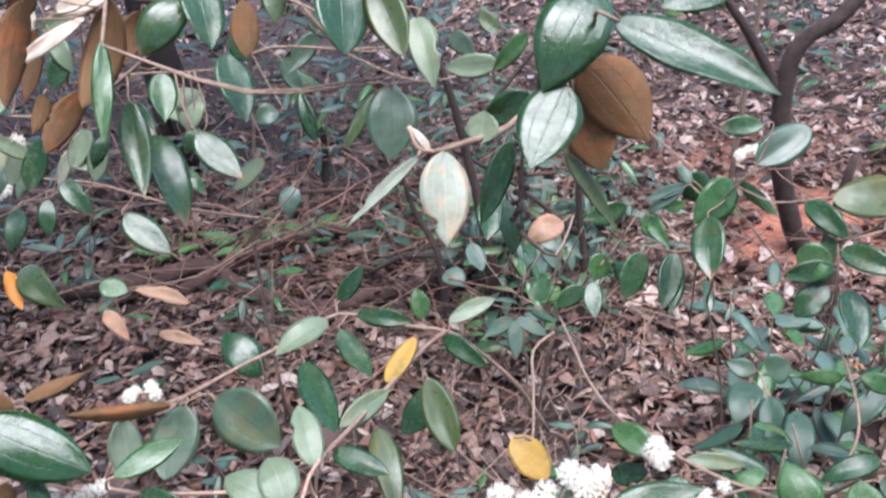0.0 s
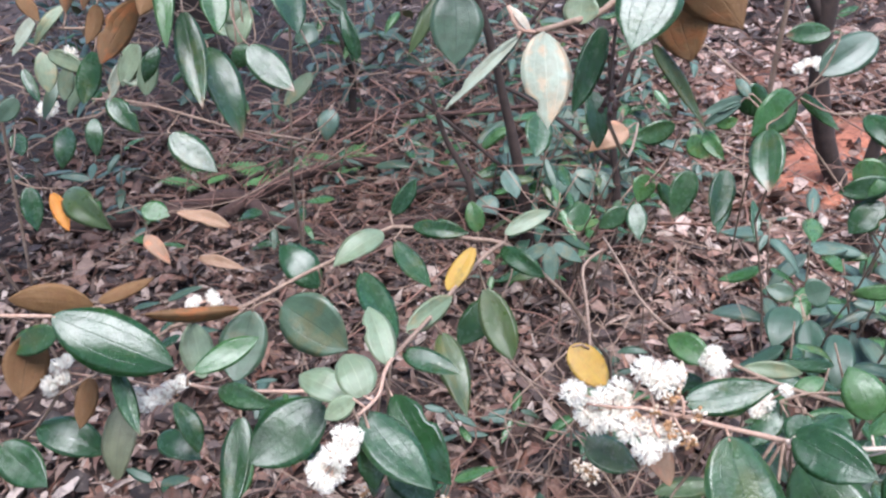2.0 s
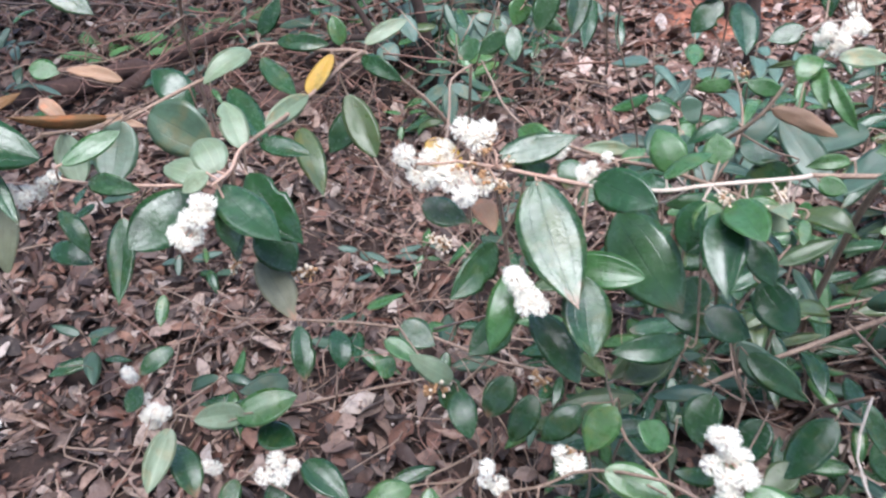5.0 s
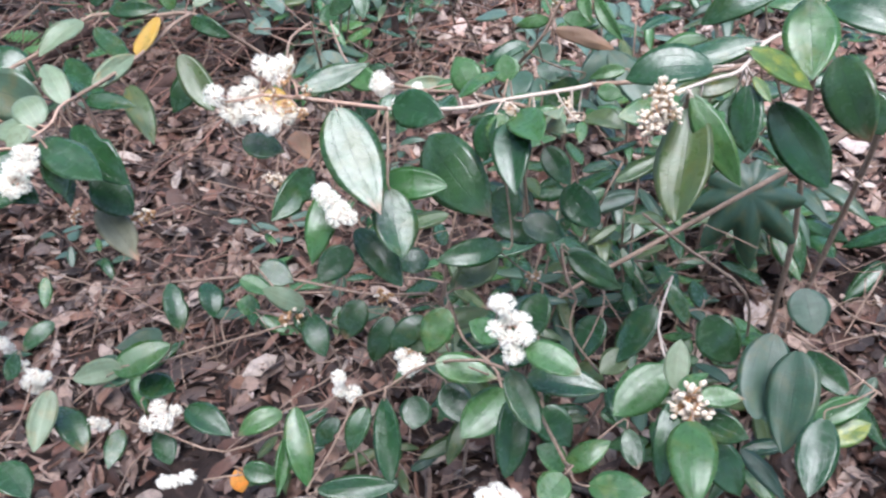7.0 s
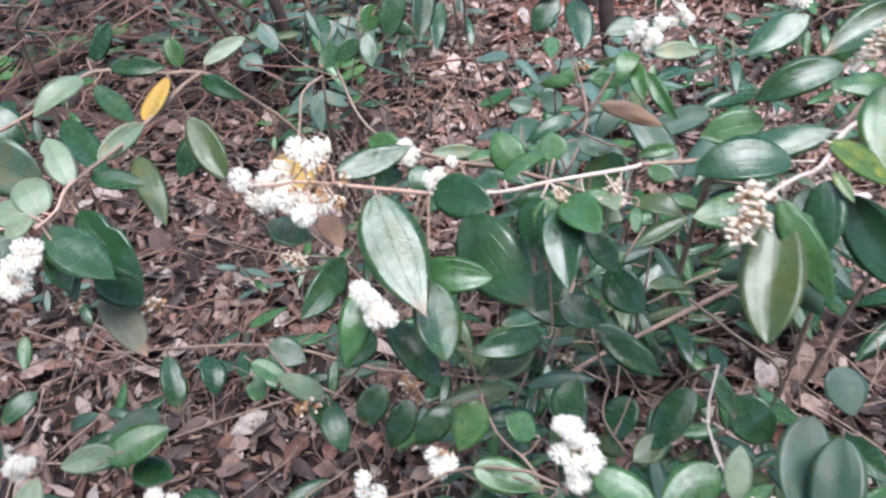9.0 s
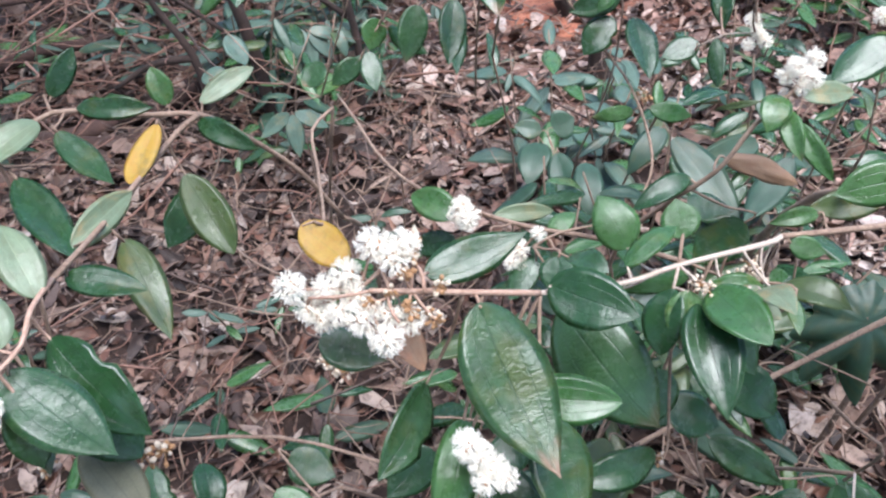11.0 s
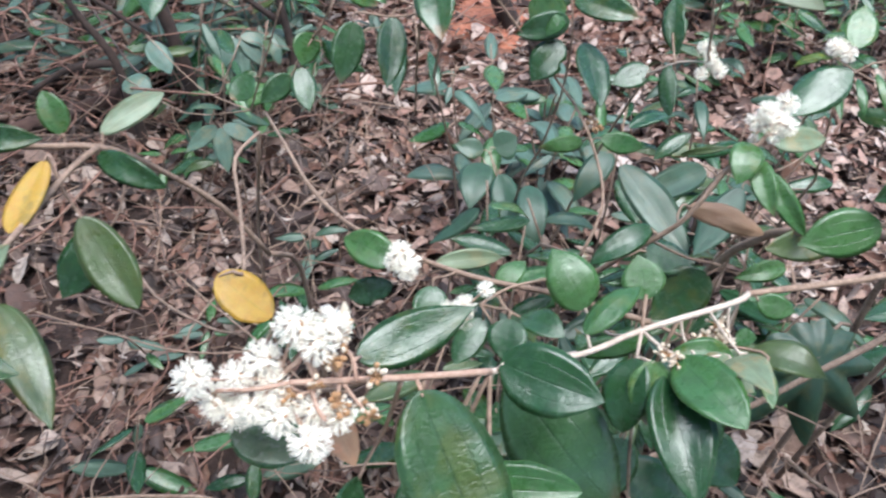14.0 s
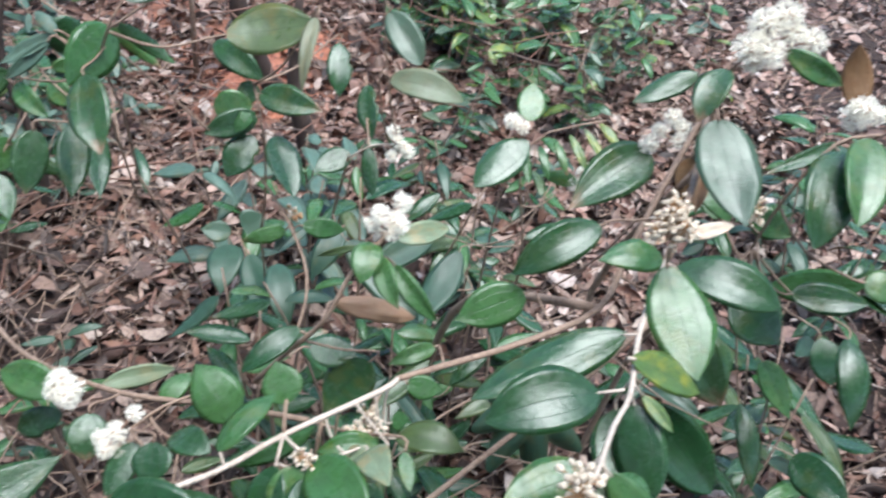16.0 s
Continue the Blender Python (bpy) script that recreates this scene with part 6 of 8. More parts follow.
cluster(shrub, 'white', 0.0092, [(0.412, 1.082, 1.166), (0.423, 1.079, 1.169), (0.396, 1.068, 1.164), (0.421, 1.061, 1.169)])

# understory shrub: low right
shrub = new_shrub('low right')
b = stem(shrub, [(0.538, 0.395, 0.784), (0.491, 0.324, 0.778), (0.47, 0.22, 0.798)], 0.0016, 0.0020, 'white')
leaf(b, (0.529, 0.392, 0.779), (0.547, 0.347, 0.735), 0.026, (-0.03, -0.71, 0.7), 'g', (0.534, 0.388, 0.784))
leaf(b, (0.464, 0.215, 0.806), (0.484, 0.257, 0.838), 0.030, (-0.29, -0.48, 0.83), 'p', (0.47, 0.22, 0.798))
leaf(b, (0.492, 0.289, 0.742), (0.411, 0.25, 0.722), 0.058, (-0.04, -0.38, 0.92), 'f', (0.486, 0.298, 0.783))
leaf(b, (0.457, 0.198, 0.832), (0.501, 0.215, 0.825), 0.017, (0.27, -0.35, 0.9), 'f', (0.47, 0.22, 0.798))
leaf(b, (0.449, 0.191, 0.824), (0.414, 0.122, 0.778), 0.032, (-0.3, -0.42, 0.86), 'g', (0.47, 0.22, 0.798))
leaf(b, (0.475, 0.173, 0.808), (0.514, 0.139, 0.806), 0.038, (-0.42, -0.53, 0.74), 'g', (0.47, 0.22, 0.798))
leaf(b, (0.472, 0.179, 0.842), (0.513, 0.163, 0.844), 0.025, (-0.18, -0.35, 0.92), 'f', (0.47, 0.22, 0.798))
leaf(b, (0.493, 0.169, 0.763), (0.512, 0.122, 0.715), 0.044, (-0.14, -0.72, 0.67), 'g', (0.47, 0.22, 0.798))
leaf(b, (0.452, 0.153, 0.842), (0.418, 0.065, 0.834), 0.051, (-0.15, -0.03, 0.99), 'f', (0.47, 0.22, 0.798))
b = stem(shrub, [(0.42, 0.64, 0.47), (0.5, 0.626, 0.545), (0.606, 0.619, 0.608), (0.738, 0.612, 0.685), (0.824, 0.607, 0.735), (0.95, 0.61, 0.80), (1.02, 0.68, 0.6), (1.03, 0.74, 0.1)], 0.0045, 0.0065, 'brown')
b = stem(shrub, [(0.51, 0.445, 0.858), (0.6, 0.462, 0.748), (0.712, 0.48, 0.613), (0.8, 0.56, 0.36), (0.83, 0.6, 0.05)], 0.0024, 0.0036, 'brown')
b = stem(shrub, [(0.655, 0.64, 0.66), (0.735, 0.6, 0.625), (0.79, 0.585, 0.59)], 0.0012, 0.0016, 'brown')
b = stem(shrub, [(0.109, 0.333, 0.748), (0.15, 0.323, 0.771), (0.204, 0.314, 0.81), (0.281, 0.233, 0.879), (0.321, 0.138, 0.814)], 0.0020, 0.0024, 'brown')
leaf(b, (0.211, 0.302, 0.828), (0.276, 0.264, 0.823), 0.039, (-0.11, -0.3, 0.95), 'f', (0.216, 0.301, 0.821))
leaf(b, (0.144, 0.309, 0.77), (0.133, 0.228, 0.714), 0.035, (-0.16, -0.55, 0.82), 'g', (0.148, 0.324, 0.77))
leaf(b, (0.121, 0.323, 0.74), (0.09, 0.283, 0.709), 0.033, (-0.3, -0.42, 0.86), 'g', (0.116, 0.331, 0.752))
leaf(b, (0.285, 0.226, 0.843), (0.257, 0.158, 0.798), 0.039, (0.11, -0.57, 0.81), 'g', (0.29, 0.213, 0.865))
leaf(b, (0.33, 0.113, 0.832), (0.383, 0.088, 0.841), 0.040, (-0.14, 0.05, 0.99), 'f', (0.321, 0.138, 0.814))
leaf(b, (0.22, 0.307, 0.776), (0.236, 0.258, 0.756), 0.046, (0.08, -0.35, 0.93), 'g', (0.199, 0.315, 0.807))
leaf(b, (0.292, 0.201, 0.905), (0.364, 0.166, 0.905), 0.040, (-0.04, -0.08, 1), 'g', (0.286, 0.222, 0.871))
leaf(b, (0.275, 0.203, 0.92), (0.29, 0.146, 0.89), 0.034, (0.11, -0.43, 0.9), 'g', (0.281, 0.233, 0.879))
leaf(b, (0.284, 0.266, 0.798), (0.222, 0.227, 0.78), 0.053, (-0.16, -0.19, 0.97), 'f', (0.245, 0.271, 0.847))
leaf(b, (0.185, 0.339, 0.719), (0.17, 0.306, 0.698), 0.044, (-0.19, -0.47, 0.86), 'g', (0.15, 0.323, 0.771))
leaf(b, (0.301, 0.1, 0.888), (0.269, 0.077, 0.89), 0.033, (0.1, -0.05, 0.99), 'f', (0.316, 0.151, 0.822))
leaf(b, (0.29, 0.191, 0.966), (0.331, 0.153, 0.96), 0.033, (-0.05, -0.2, 0.98), 'f', (0.281, 0.233, 0.879))
leaf(b, (0.047, 0.238, 0.716), (0.14, 0.225, 0.712), 0.032, (-0.05, -0.62, 0.78), 'g', (0.109, 0.333, 0.748))
b = stem(shrub, [(-0.18, 0.449, 0.594), (-0.099, 0.406, 0.586), (-0.006, 0.44, 0.559), (0.082, 0.427, 0.482), (0.112, 0.408, 0.321)], 0.0020, 0.0024, 'brown')
leaf(b, (-0.205, 0.477, 0.577), (-0.187, 0.42, 0.563), 0.037, (0.02, -0.22, 0.97), 'g', (-0.18, 0.449, 0.594))
leaf(b, (-0.157, 0.492, 0.597), (-0.093, 0.438, 0.576), 0.047, (0.14, -0.2, 0.97), 'g', (-0.18, 0.449, 0.594))
leaf(b, (-0.24, 0.455, 0.623), (-0.262, 0.407, 0.6), 0.031, (0.2, -0.5, 0.84), 'g', (-0.18, 0.449, 0.594))
b = stem(shrub, [(-0.373, 0.549, 0.678), (-0.311, 0.544, 0.65), (-0.216, 0.551, 0.638), (-0.085, 0.615, 0.587), (0.043, 0.651, 0.565)], 0.0020, 0.0024, 'brown')
leaf(b, (-0.216, 0.532, 0.633), (-0.162, 0.497, 0.631), 0.051, (0.04, 0, 1), 'g', (-0.216, 0.551, 0.638))
leaf(b, (-0.26, 0.53, 0.662), (-0.204, 0.531, 0.658), 0.046, (0.07, -0.13, 0.99), 'g', (-0.263, 0.547, 0.644))
leaf(b, (-0.369, 0.56, 0.706), (-0.391, 0.537, 0.681), 0.032, (-0.28, -0.56, 0.78), 'g', (-0.373, 0.549, 0.678))
leaf(b, (-0.328, 0.511, 0.672), (-0.354, 0.436, 0.635), 0.040, (0.17, -0.48, 0.86), 'p', (-0.331, 0.546, 0.659))
leaf(b, (-0.348, 0.527, 0.614), (-0.305, 0.454, 0.586), 0.048, (0.49, -0.05, 0.87), 'g', (-0.327, 0.545, 0.657))
leaf(b, (-0.236, 0.512, 0.681), (-0.154, 0.538, 0.688), 0.051, (0.05, -0.39, 0.92), 'f', (-0.244, 0.549, 0.641))
leaf(b, (-0.223, 0.515, 0.686), (-0.294, 0.515, 0.68), 0.039, (-0.07, -0.72, 0.69), 'p', (-0.231, 0.55, 0.64))
leaf(b, (-0.167, 0.559, 0.687), (-0.237, 0.553, 0.687), 0.048, (0, -0.08, 1), 'm', (-0.192, 0.562, 0.628))
leaf(b, (-0.105, 0.649, 0.692), (-0.098, 0.595, 0.667), 0.040, (0.44, -0.34, 0.83), 'g', (-0.117, 0.599, 0.6))
leaf(b, (-0.161, 0.659, 0.697), (-0.154, 0.587, 0.653), 0.039, (0.45, -0.43, 0.78), 'g', (-0.155, 0.581, 0.614))
leaf(b, (-0.364, 0.39, 0.688), (-0.325, 0.341, 0.669), 0.048, (0.39, -0.03, 0.92), 'g', (-0.359, 0.548, 0.671))
leaf(b, (-0.394, 0.725, 0.597), (-0.445, 0.686, 0.581), 0.036, (0.08, -0.47, 0.88), 'g', (-0.373, 0.549, 0.678))
b = stem(shrub, [(-0.133, 0.373, 0.578), (-0.082, 0.38, 0.561), (0.023, 0.366, 0.558), (0.088, 0.404, 0.532)], 0.0020, 0.0024, 'brown')
leaf(b, (-0.088, 0.387, 0.568), (-0.087, 0.362, 0.543), 0.028, (0.21, -0.69, 0.69), 'r', (-0.088, 0.379, 0.563))
leaf(b, (-0.056, 0.328, 0.655), (-0.013, 0.314, 0.644), 0.032, (0.02, -0.55, 0.83), 'g', (-0.053, 0.376, 0.56))
b = stem(shrub, [(0.247, 0.447, 0.779), (0.255, 0.377, 0.766), (0.286, 0.323, 0.756), (0.286, 0.273, 0.704)], 0.0020, 0.0026, 'brown')
leaf(b, (0.294, 0.351, 0.785), (0.263, 0.371, 0.804), 0.040, (0.31, -0.33, 0.89), 'f', (0.274, 0.344, 0.76))
leaf(b, (0.212, 0.419, 0.776), (0.16, 0.396, 0.747), 0.038, (-0.09, -0.7, 0.71), 'g', (0.25, 0.424, 0.775))
leaf(b, (0.239, 0.388, 0.818), (0.205, 0.354, 0.78), 0.044, (-0.18, -0.65, 0.74), 'f', (0.252, 0.399, 0.77))
leaf(b, (0.235, 0.503, 0.792), (0.188, 0.506, 0.791), 0.043, (-0.05, -0.32, 0.95), 'g', (0.247, 0.447, 0.779))
leaf(b, (0.325, 0.256, 0.763), (0.348, 0.219, 0.727), 0.046, (-0.09, -0.72, 0.68), 'g', (0.286, 0.294, 0.726))
leaf(b, (0.32, 0.456, 0.825), (0.255, 0.415, 0.819), 0.043, (0.1, -0.29, 0.95), 'o', (0.247, 0.447, 0.779))
b = stem(shrub, [(0.065, 0.46, 0.774), (0.088, 0.432, 0.704), (0.084, 0.406, 0.605), (0.074, 0.353, 0.477)], 0.0020, 0.0026, 'brown')
leaf(b, (0.068, 0.409, 0.607), (0.029, 0.388, 0.581), 0.034, (-0.28, -0.48, 0.83), 'g', (0.084, 0.407, 0.607))
leaf(b, (0.068, 0.446, 0.789), (0.078, 0.394, 0.765), 0.036, (-0.01, -0.42, 0.91), 'g', (0.065, 0.46, 0.774))
leaf(b, (0.062, 0.455, 0.797), (0.013, 0.481, 0.819), 0.031, (-0.07, -0.72, 0.69), 'p', (0.065, 0.46, 0.774))
leaf(b, (0.052, 0.467, 0.792), (0.068, 0.437, 0.756), 0.037, (0.26, -0.68, 0.69), 'g', (0.065, 0.46, 0.774))
leaf(b, (0.134, 0.483, 0.762), (0.101, 0.451, 0.725), 0.043, (0.02, -0.76, 0.65), 'g', (0.072, 0.452, 0.754))
leaf(b, (0.024, 0.371, 0.706), (0.027, 0.281, 0.657), 0.039, (0.03, -0.48, 0.88), 'f', (0.087, 0.428, 0.689))
leaf(b, (-0.011, 0.503, 0.762), (-0.035, 0.511, 0.773), 0.035, (0.35, -0.21, 0.91), 'f', (0.065, 0.46, 0.774))
leaf(b, (-0.001, 0.399, 0.661), (-0.065, 0.382, 0.652), 0.036, (-0.05, -0.32, 0.95), 'f', (0.086, 0.418, 0.653))
leaf(b, (-0.016, 0.512, 0.818), (0.026, 0.477, 0.805), 0.028, (0.11, -0.23, 0.97), 'f', (0.065, 0.46, 0.774))
leaf(b, (0.135, 0.496, 0.847), (0.083, 0.474, 0.819), 0.045, (-0.11, -0.67, 0.73), 'g', (0.065, 0.46, 0.774))
leaf(b, (0.01, 0.347, 0.681), (-0.014, 0.278, 0.651), 0.025, (0.43, -0.48, 0.76), 'f', (0.086, 0.42, 0.659))
leaf(b, (-0.001, 0.577, 0.773), (0.042, 0.552, 0.751), 0.046, (0.14, -0.5, 0.86), 'g', (0.065, 0.46, 0.774))
b = stem(shrub, [(0.228, 0.506, 0.723), (0.129, 0.593, 0.659), (-0.02, 0.71, 0.62), (-0.204, 0.772, 0.593)], 0.0030, 0.0030, 'brown')
leaf(b, (0.167, 0.494, 0.705), (0.131, 0.455, 0.66), 0.041, (0.02, -0.76, 0.65), 'g', (0.2, 0.531, 0.704))
leaf(b, (-0.483, 0.936, 0.518), (-0.485, 0.879, 0.488), 0.027, (0.21, -0.47, 0.86), 'f', (-0.204, 0.772, 0.593))
b = stem(shrub, [(0.433, 0.462, 0.698), (0.416, 0.431, 0.664), (0.457, 0.414, 0.579)], 0.0020, 0.0024, 'brown')
leaf(b, (0.446, 0.546, 0.716), (0.505, 0.488, 0.673), 0.046, (-0.35, -0.5, 0.75), 'm', (0.433, 0.462, 0.698))
leaf(b, (0.321, 0.496, 0.784), (0.25, 0.449, 0.785), 0.040, (0.1, -0.55, 0.8), 'o', (0.433, 0.462, 0.698))
leaf(b, (0.49, 0.4, 0.64), (0.445, 0.385, 0.62), 0.042, (-0.3, -0.27, 0.91), 'o', (0.441, 0.421, 0.612))
leaf(b, (0.473, 0.471, 0.64), (0.435, 0.43, 0.593), 0.052, (-0.56, -0.34, 0.76), 'g', (0.432, 0.424, 0.63))
leaf(b, (0.378, 0.444, 0.746), (0.351, 0.405, 0.703), 0.050, (-0.5, -0.47, 0.73), 'g', (0.433, 0.462, 0.698))
leaf(b, (0.422, 0.474, 0.781), (0.48, 0.415, 0.756), 0.041, (-0.35, -0.65, 0.67), 'g', (0.433, 0.462, 0.698))
leaf(b, (0.392, 0.496, 0.801), (0.327, 0.519, 0.818), 0.039, (-0.03, -0.65, 0.76), 'g', (0.433, 0.462, 0.698))
b = stem(shrub, [(0.774, 0.43, 0.556), (0.808, 0.361, 0.56), (0.835, 0.29, 0.562)], 0.0020, 0.0024, 'brown')
leaf(b, (0.795, 0.407, 0.534), (0.832, 0.337, 0.495), 0.048, (-0.29, -0.58, 0.76), 'g', (0.786, 0.404, 0.557))
leaf(b, (0.726, 0.406, 0.598), (0.65, 0.3, 0.554), 0.086, (0.04, -0.42, 0.91), 'l', (0.775, 0.427, 0.556))
leaf(b, (0.805, 0.474, 0.604), (0.799, 0.411, 0.567), 0.070, (-0.08, -0.5, 0.86), 'l', (0.774, 0.43, 0.556))
leaf(b, (0.732, 0.355, 0.618), (0.662, 0.242, 0.552), 0.077, (-0.52, -0.17, 0.84), 'l', (0.797, 0.383, 0.559))
leaf(b, (0.733, 0.283, 0.544), (0.819, 0.29, 0.56), 0.040, (-0.1, -0.6, 0.79), 'f', (0.824, 0.319, 0.561))
leaf(b, (0.743, 0.261, 0.523), (0.813, 0.266, 0.534), 0.043, (-0.15, -0.18, 0.97), 'v', (0.832, 0.296, 0.562))
leaf(b, (0.723, 0.259, 0.591), (0.656, 0.169, 0.563), 0.056, (-0.24, -0.12, 0.96), 'g', (0.831, 0.3, 0.562))
b = stem(shrub, [(0.538, 0.395, 0.784), (0.58, 0.55, 0.5), (0.6, 0.62, 0.06)], 0.0030, 0.0040, 'brown')
leaf(b, (0.542, 0.436, 0.683), (0.471, 0.391, 0.629), 0.056, (-0.48, -0.25, 0.84), 'g', (0.552, 0.447, 0.69))
leaf(b, (0.649, 0.472, 0.586), (0.679, 0.416, 0.532), 0.071, (-0.35, -0.74, 0.57), 'g', (0.567, 0.501, 0.59))
b = stem(shrub, [(0.321, 0.138, 0.814), (0.4, 0.42, 0.4), (0.42, 0.5, 0.05)], 0.0030, 0.0040, 'brown')
leaf(b, (0.32, 0.153, 0.8), (0.295, 0.174, 0.82), 0.031, (0.34, -0.4, 0.85), 'f', (0.324, 0.149, 0.798))
leaf(b, (0.32, 0.153, 0.8), (0.372, 0.164, 0.817), 0.030, (-0.28, -0.13, 0.95), 'f', (0.324, 0.149, 0.798))
leaf(b, (0.417, 0.221, 0.736), (0.415, 0.177, 0.719), 0.029, (-0.21, -0.34, 0.92), 'g', (0.34, 0.208, 0.712))
b = stem(shrub, [(0.043, 0.651, 0.565), (0.12, 0.75, 0.3), (0.12, 0.8, 0.03)], 0.0030, 0.0040, 'brown')
b = stem(shrub, [(0.286, 0.273, 0.704), (0.3, 0.5, 0.4), (0.32, 0.6, 0.05)], 0.0030, 0.0040, 'brown')
cluster(shrub, 'white', 0.0109, [(0.271, 0.221, 1), (0.28, 0.215, 0.985), (0.265, 0.207, 0.981), (0.276, 0.198, 0.972), (0.291, 0.197, 0.976), (0.293, 0.215, 0.975), (0.278, 0.19, 0.959), (0.277, 0.215, 1.002)])
cluster(shrub, 'bud', 0.0200, [(0.462, 0.182, 0.837), (0.456, 0.178, 0.824), (0.471, 0.179, 0.828), (0.46, 0.167, 0.827)])
cluster(shrub, 'white', 0.0108, [(0.094, 0.347, 0.778), (0.091, 0.348, 0.752), (0.106, 0.344, 0.744)])
cluster(shrub, 'white', 0.0110, [(0.174, 0.349, 0.792), (0.189, 0.336, 0.791), (0.178, 0.332, 0.788)])
cluster(shrub, 'brown', 0.0082, [(0.194, 0.345, 0.79), (0.185, 0.341, 0.807)])
cluster(shrub, 'white', 0.0127, [(-0.191, 0.484, 0.619), (-0.207, 0.466, 0.609), (-0.181, 0.458, 0.617), (-0.168, 0.477, 0.613)])
cluster(shrub, 'white', 0.0120, [(-0.37, 0.554, 0.687), (-0.353, 0.536, 0.68), (-0.342, 0.533, 0.675), (-0.372, 0.545, 0.661)])
cluster(shrub, 'white', 0.0109, [(-0.295, 0.496, 0.599), (-0.289, 0.501, 0.583)])
cluster(shrub, 'white', 0.0123, [(-0.19, 0.386, 0.575), (-0.152, 0.374, 0.592), (-0.175, 0.379, 0.582)])
cluster(shrub, 'brown', 0.0147, [(0.046, 0.458, 0.789), (0.04, 0.451, 0.791)])
cluster(shrub, 'brown', 0.0118, [(0.161, 0.455, 0.795), (0.167, 0.442, 0.799)])
cluster(shrub, 'brown', 0.0113, [(0.376, 0.498, 0.725), (0.384, 0.49, 0.733)])
cluster(shrub, 'brown', 0.0114, [(-0.09, 0.466, 0.983), (-0.074, 0.465, 0.984)])
cluster(shrub, 'white', 0.0114, [(0.236, 0.089, 0.896), (0.247, 0.082, 0.898), (0.225, 0.085, 0.899)])
cluster(shrub, 'brown', 0.0112, [(0.039, 0.498, 0.757), (0.043, 0.501, 0.744)])
cluster(shrub, 'white', 0.0107, [(-0.582, 0.53, 0.693), (-0.578, 0.534, 0.681), (-0.592, 0.536, 0.691)])
cluster(shrub, 'white', 0.0107, [(-0.355, 0.541, 0.661), (-0.368, 0.543, 0.665), (-0.342, 0.542, 0.669), (-0.362, 0.536, 0.656)])
cluster(shrub, 'white', 0.0094, [(-0.39, 0.582, 0.7), (-0.386, 0.573, 0.722)])
pinnate_leaf(shrub, (0.90, 0.90, 0.92), (1.02, 0.85, 0.98), 6, 0.065, (0.92, 1.0, 0.05))
lobed_leaf(shrub, (0.790, 0.640, 0.665), (-0.10, -0.52, -0.70), (-0.25, -0.72, 0.66), 0.135, 9, (0.95, 0.70, 0.60))
leaflet_fan(shrub, (0.20, 2.22, 0.42), (0, -0.6, -0.7), (0, -0.6, 0.8), 0.13, 5, (0.24, 2.26, 0.03))
leaflet_fan(shrub, (0.29, 2.30, 0.38), (0.2, -0.6, -0.6), (0.1, -0.6, 0.8), 0.10, 5, (0.30, 2.34, 0.03))
leaflet_fan(shrub, (0.10, 1.70, 0.48), (0, -0.6, -0.7), (0, -0.6, 0.8), 0.11, 3, (0.13, 1.74, 0.03))

# ---- the trees and saplings behind ----


plant_rng = random.Random(21)


def tree(x, y, pts, r0, r1, label, stubs=(), limbs=7, reach=0.8, leaves=12, size=0.12):
    """A tree trunk with its limbs: points relative to its foot."""
    root = new("tree")
    root.matrix_basis = Matrix.Translation((x, y, ground_height(x, y)))
    foot = Vector((x, y, ground_height(x, y)))
    bm = bmesh.new()
    tube_into(bm, [foot + Vector((0, 0, -0.05))] + [foot + Vector(p) for p in pts], r0, r1, 12)
    part("trunk", bm, TRUNK, root)
    for start, way, length, r in stubs:
        bm = bmesh.new()
        a = foot + Vector(start)
        w = Vector(way).normalized()
        tube_into(bm, [a, a + w * length * 0.5 + Vector((0, 0, 0.03)), a + w * length], r, r * 0.5, 8)
        part("limb", bm, TRUNK, root)
    if pts[-1][2] > 1.9:
        crown_top = foot + Vector(pts[-1])
        for k in range(limbs):
            a = k * 6.3 / limbs + x
            w = Vector((math.cos(a), math.sin(a), 0.35))
            bm = bmesh.new()
            tip = crown_top + w * reach
            tube_into(bm, [crown_top + Vector((0, 0, -0.1)), crown_top + w * reach * 0.5 + Vector((0, 0, 0.06)), tip], r1 * 0.4, 0.004, 6)
            limb = part("limb", bm, TRUNK, root)
            for q in range(leaves):
                p = crown_top + w * reach * plant_rng.uniform(0.25, 1.0)
                way = Vector((plant_rng.uniform(-1, 1), plant_rng.uniform(-1, 1), plant_rng.uniform(-0.6, 0.3))).normalized()
                blade(limb, p, p + way * size, size * 0.42, (0, 0, 1), "g", False)
    return tagged(root, label, "tree", group="trees behind the shrubs")


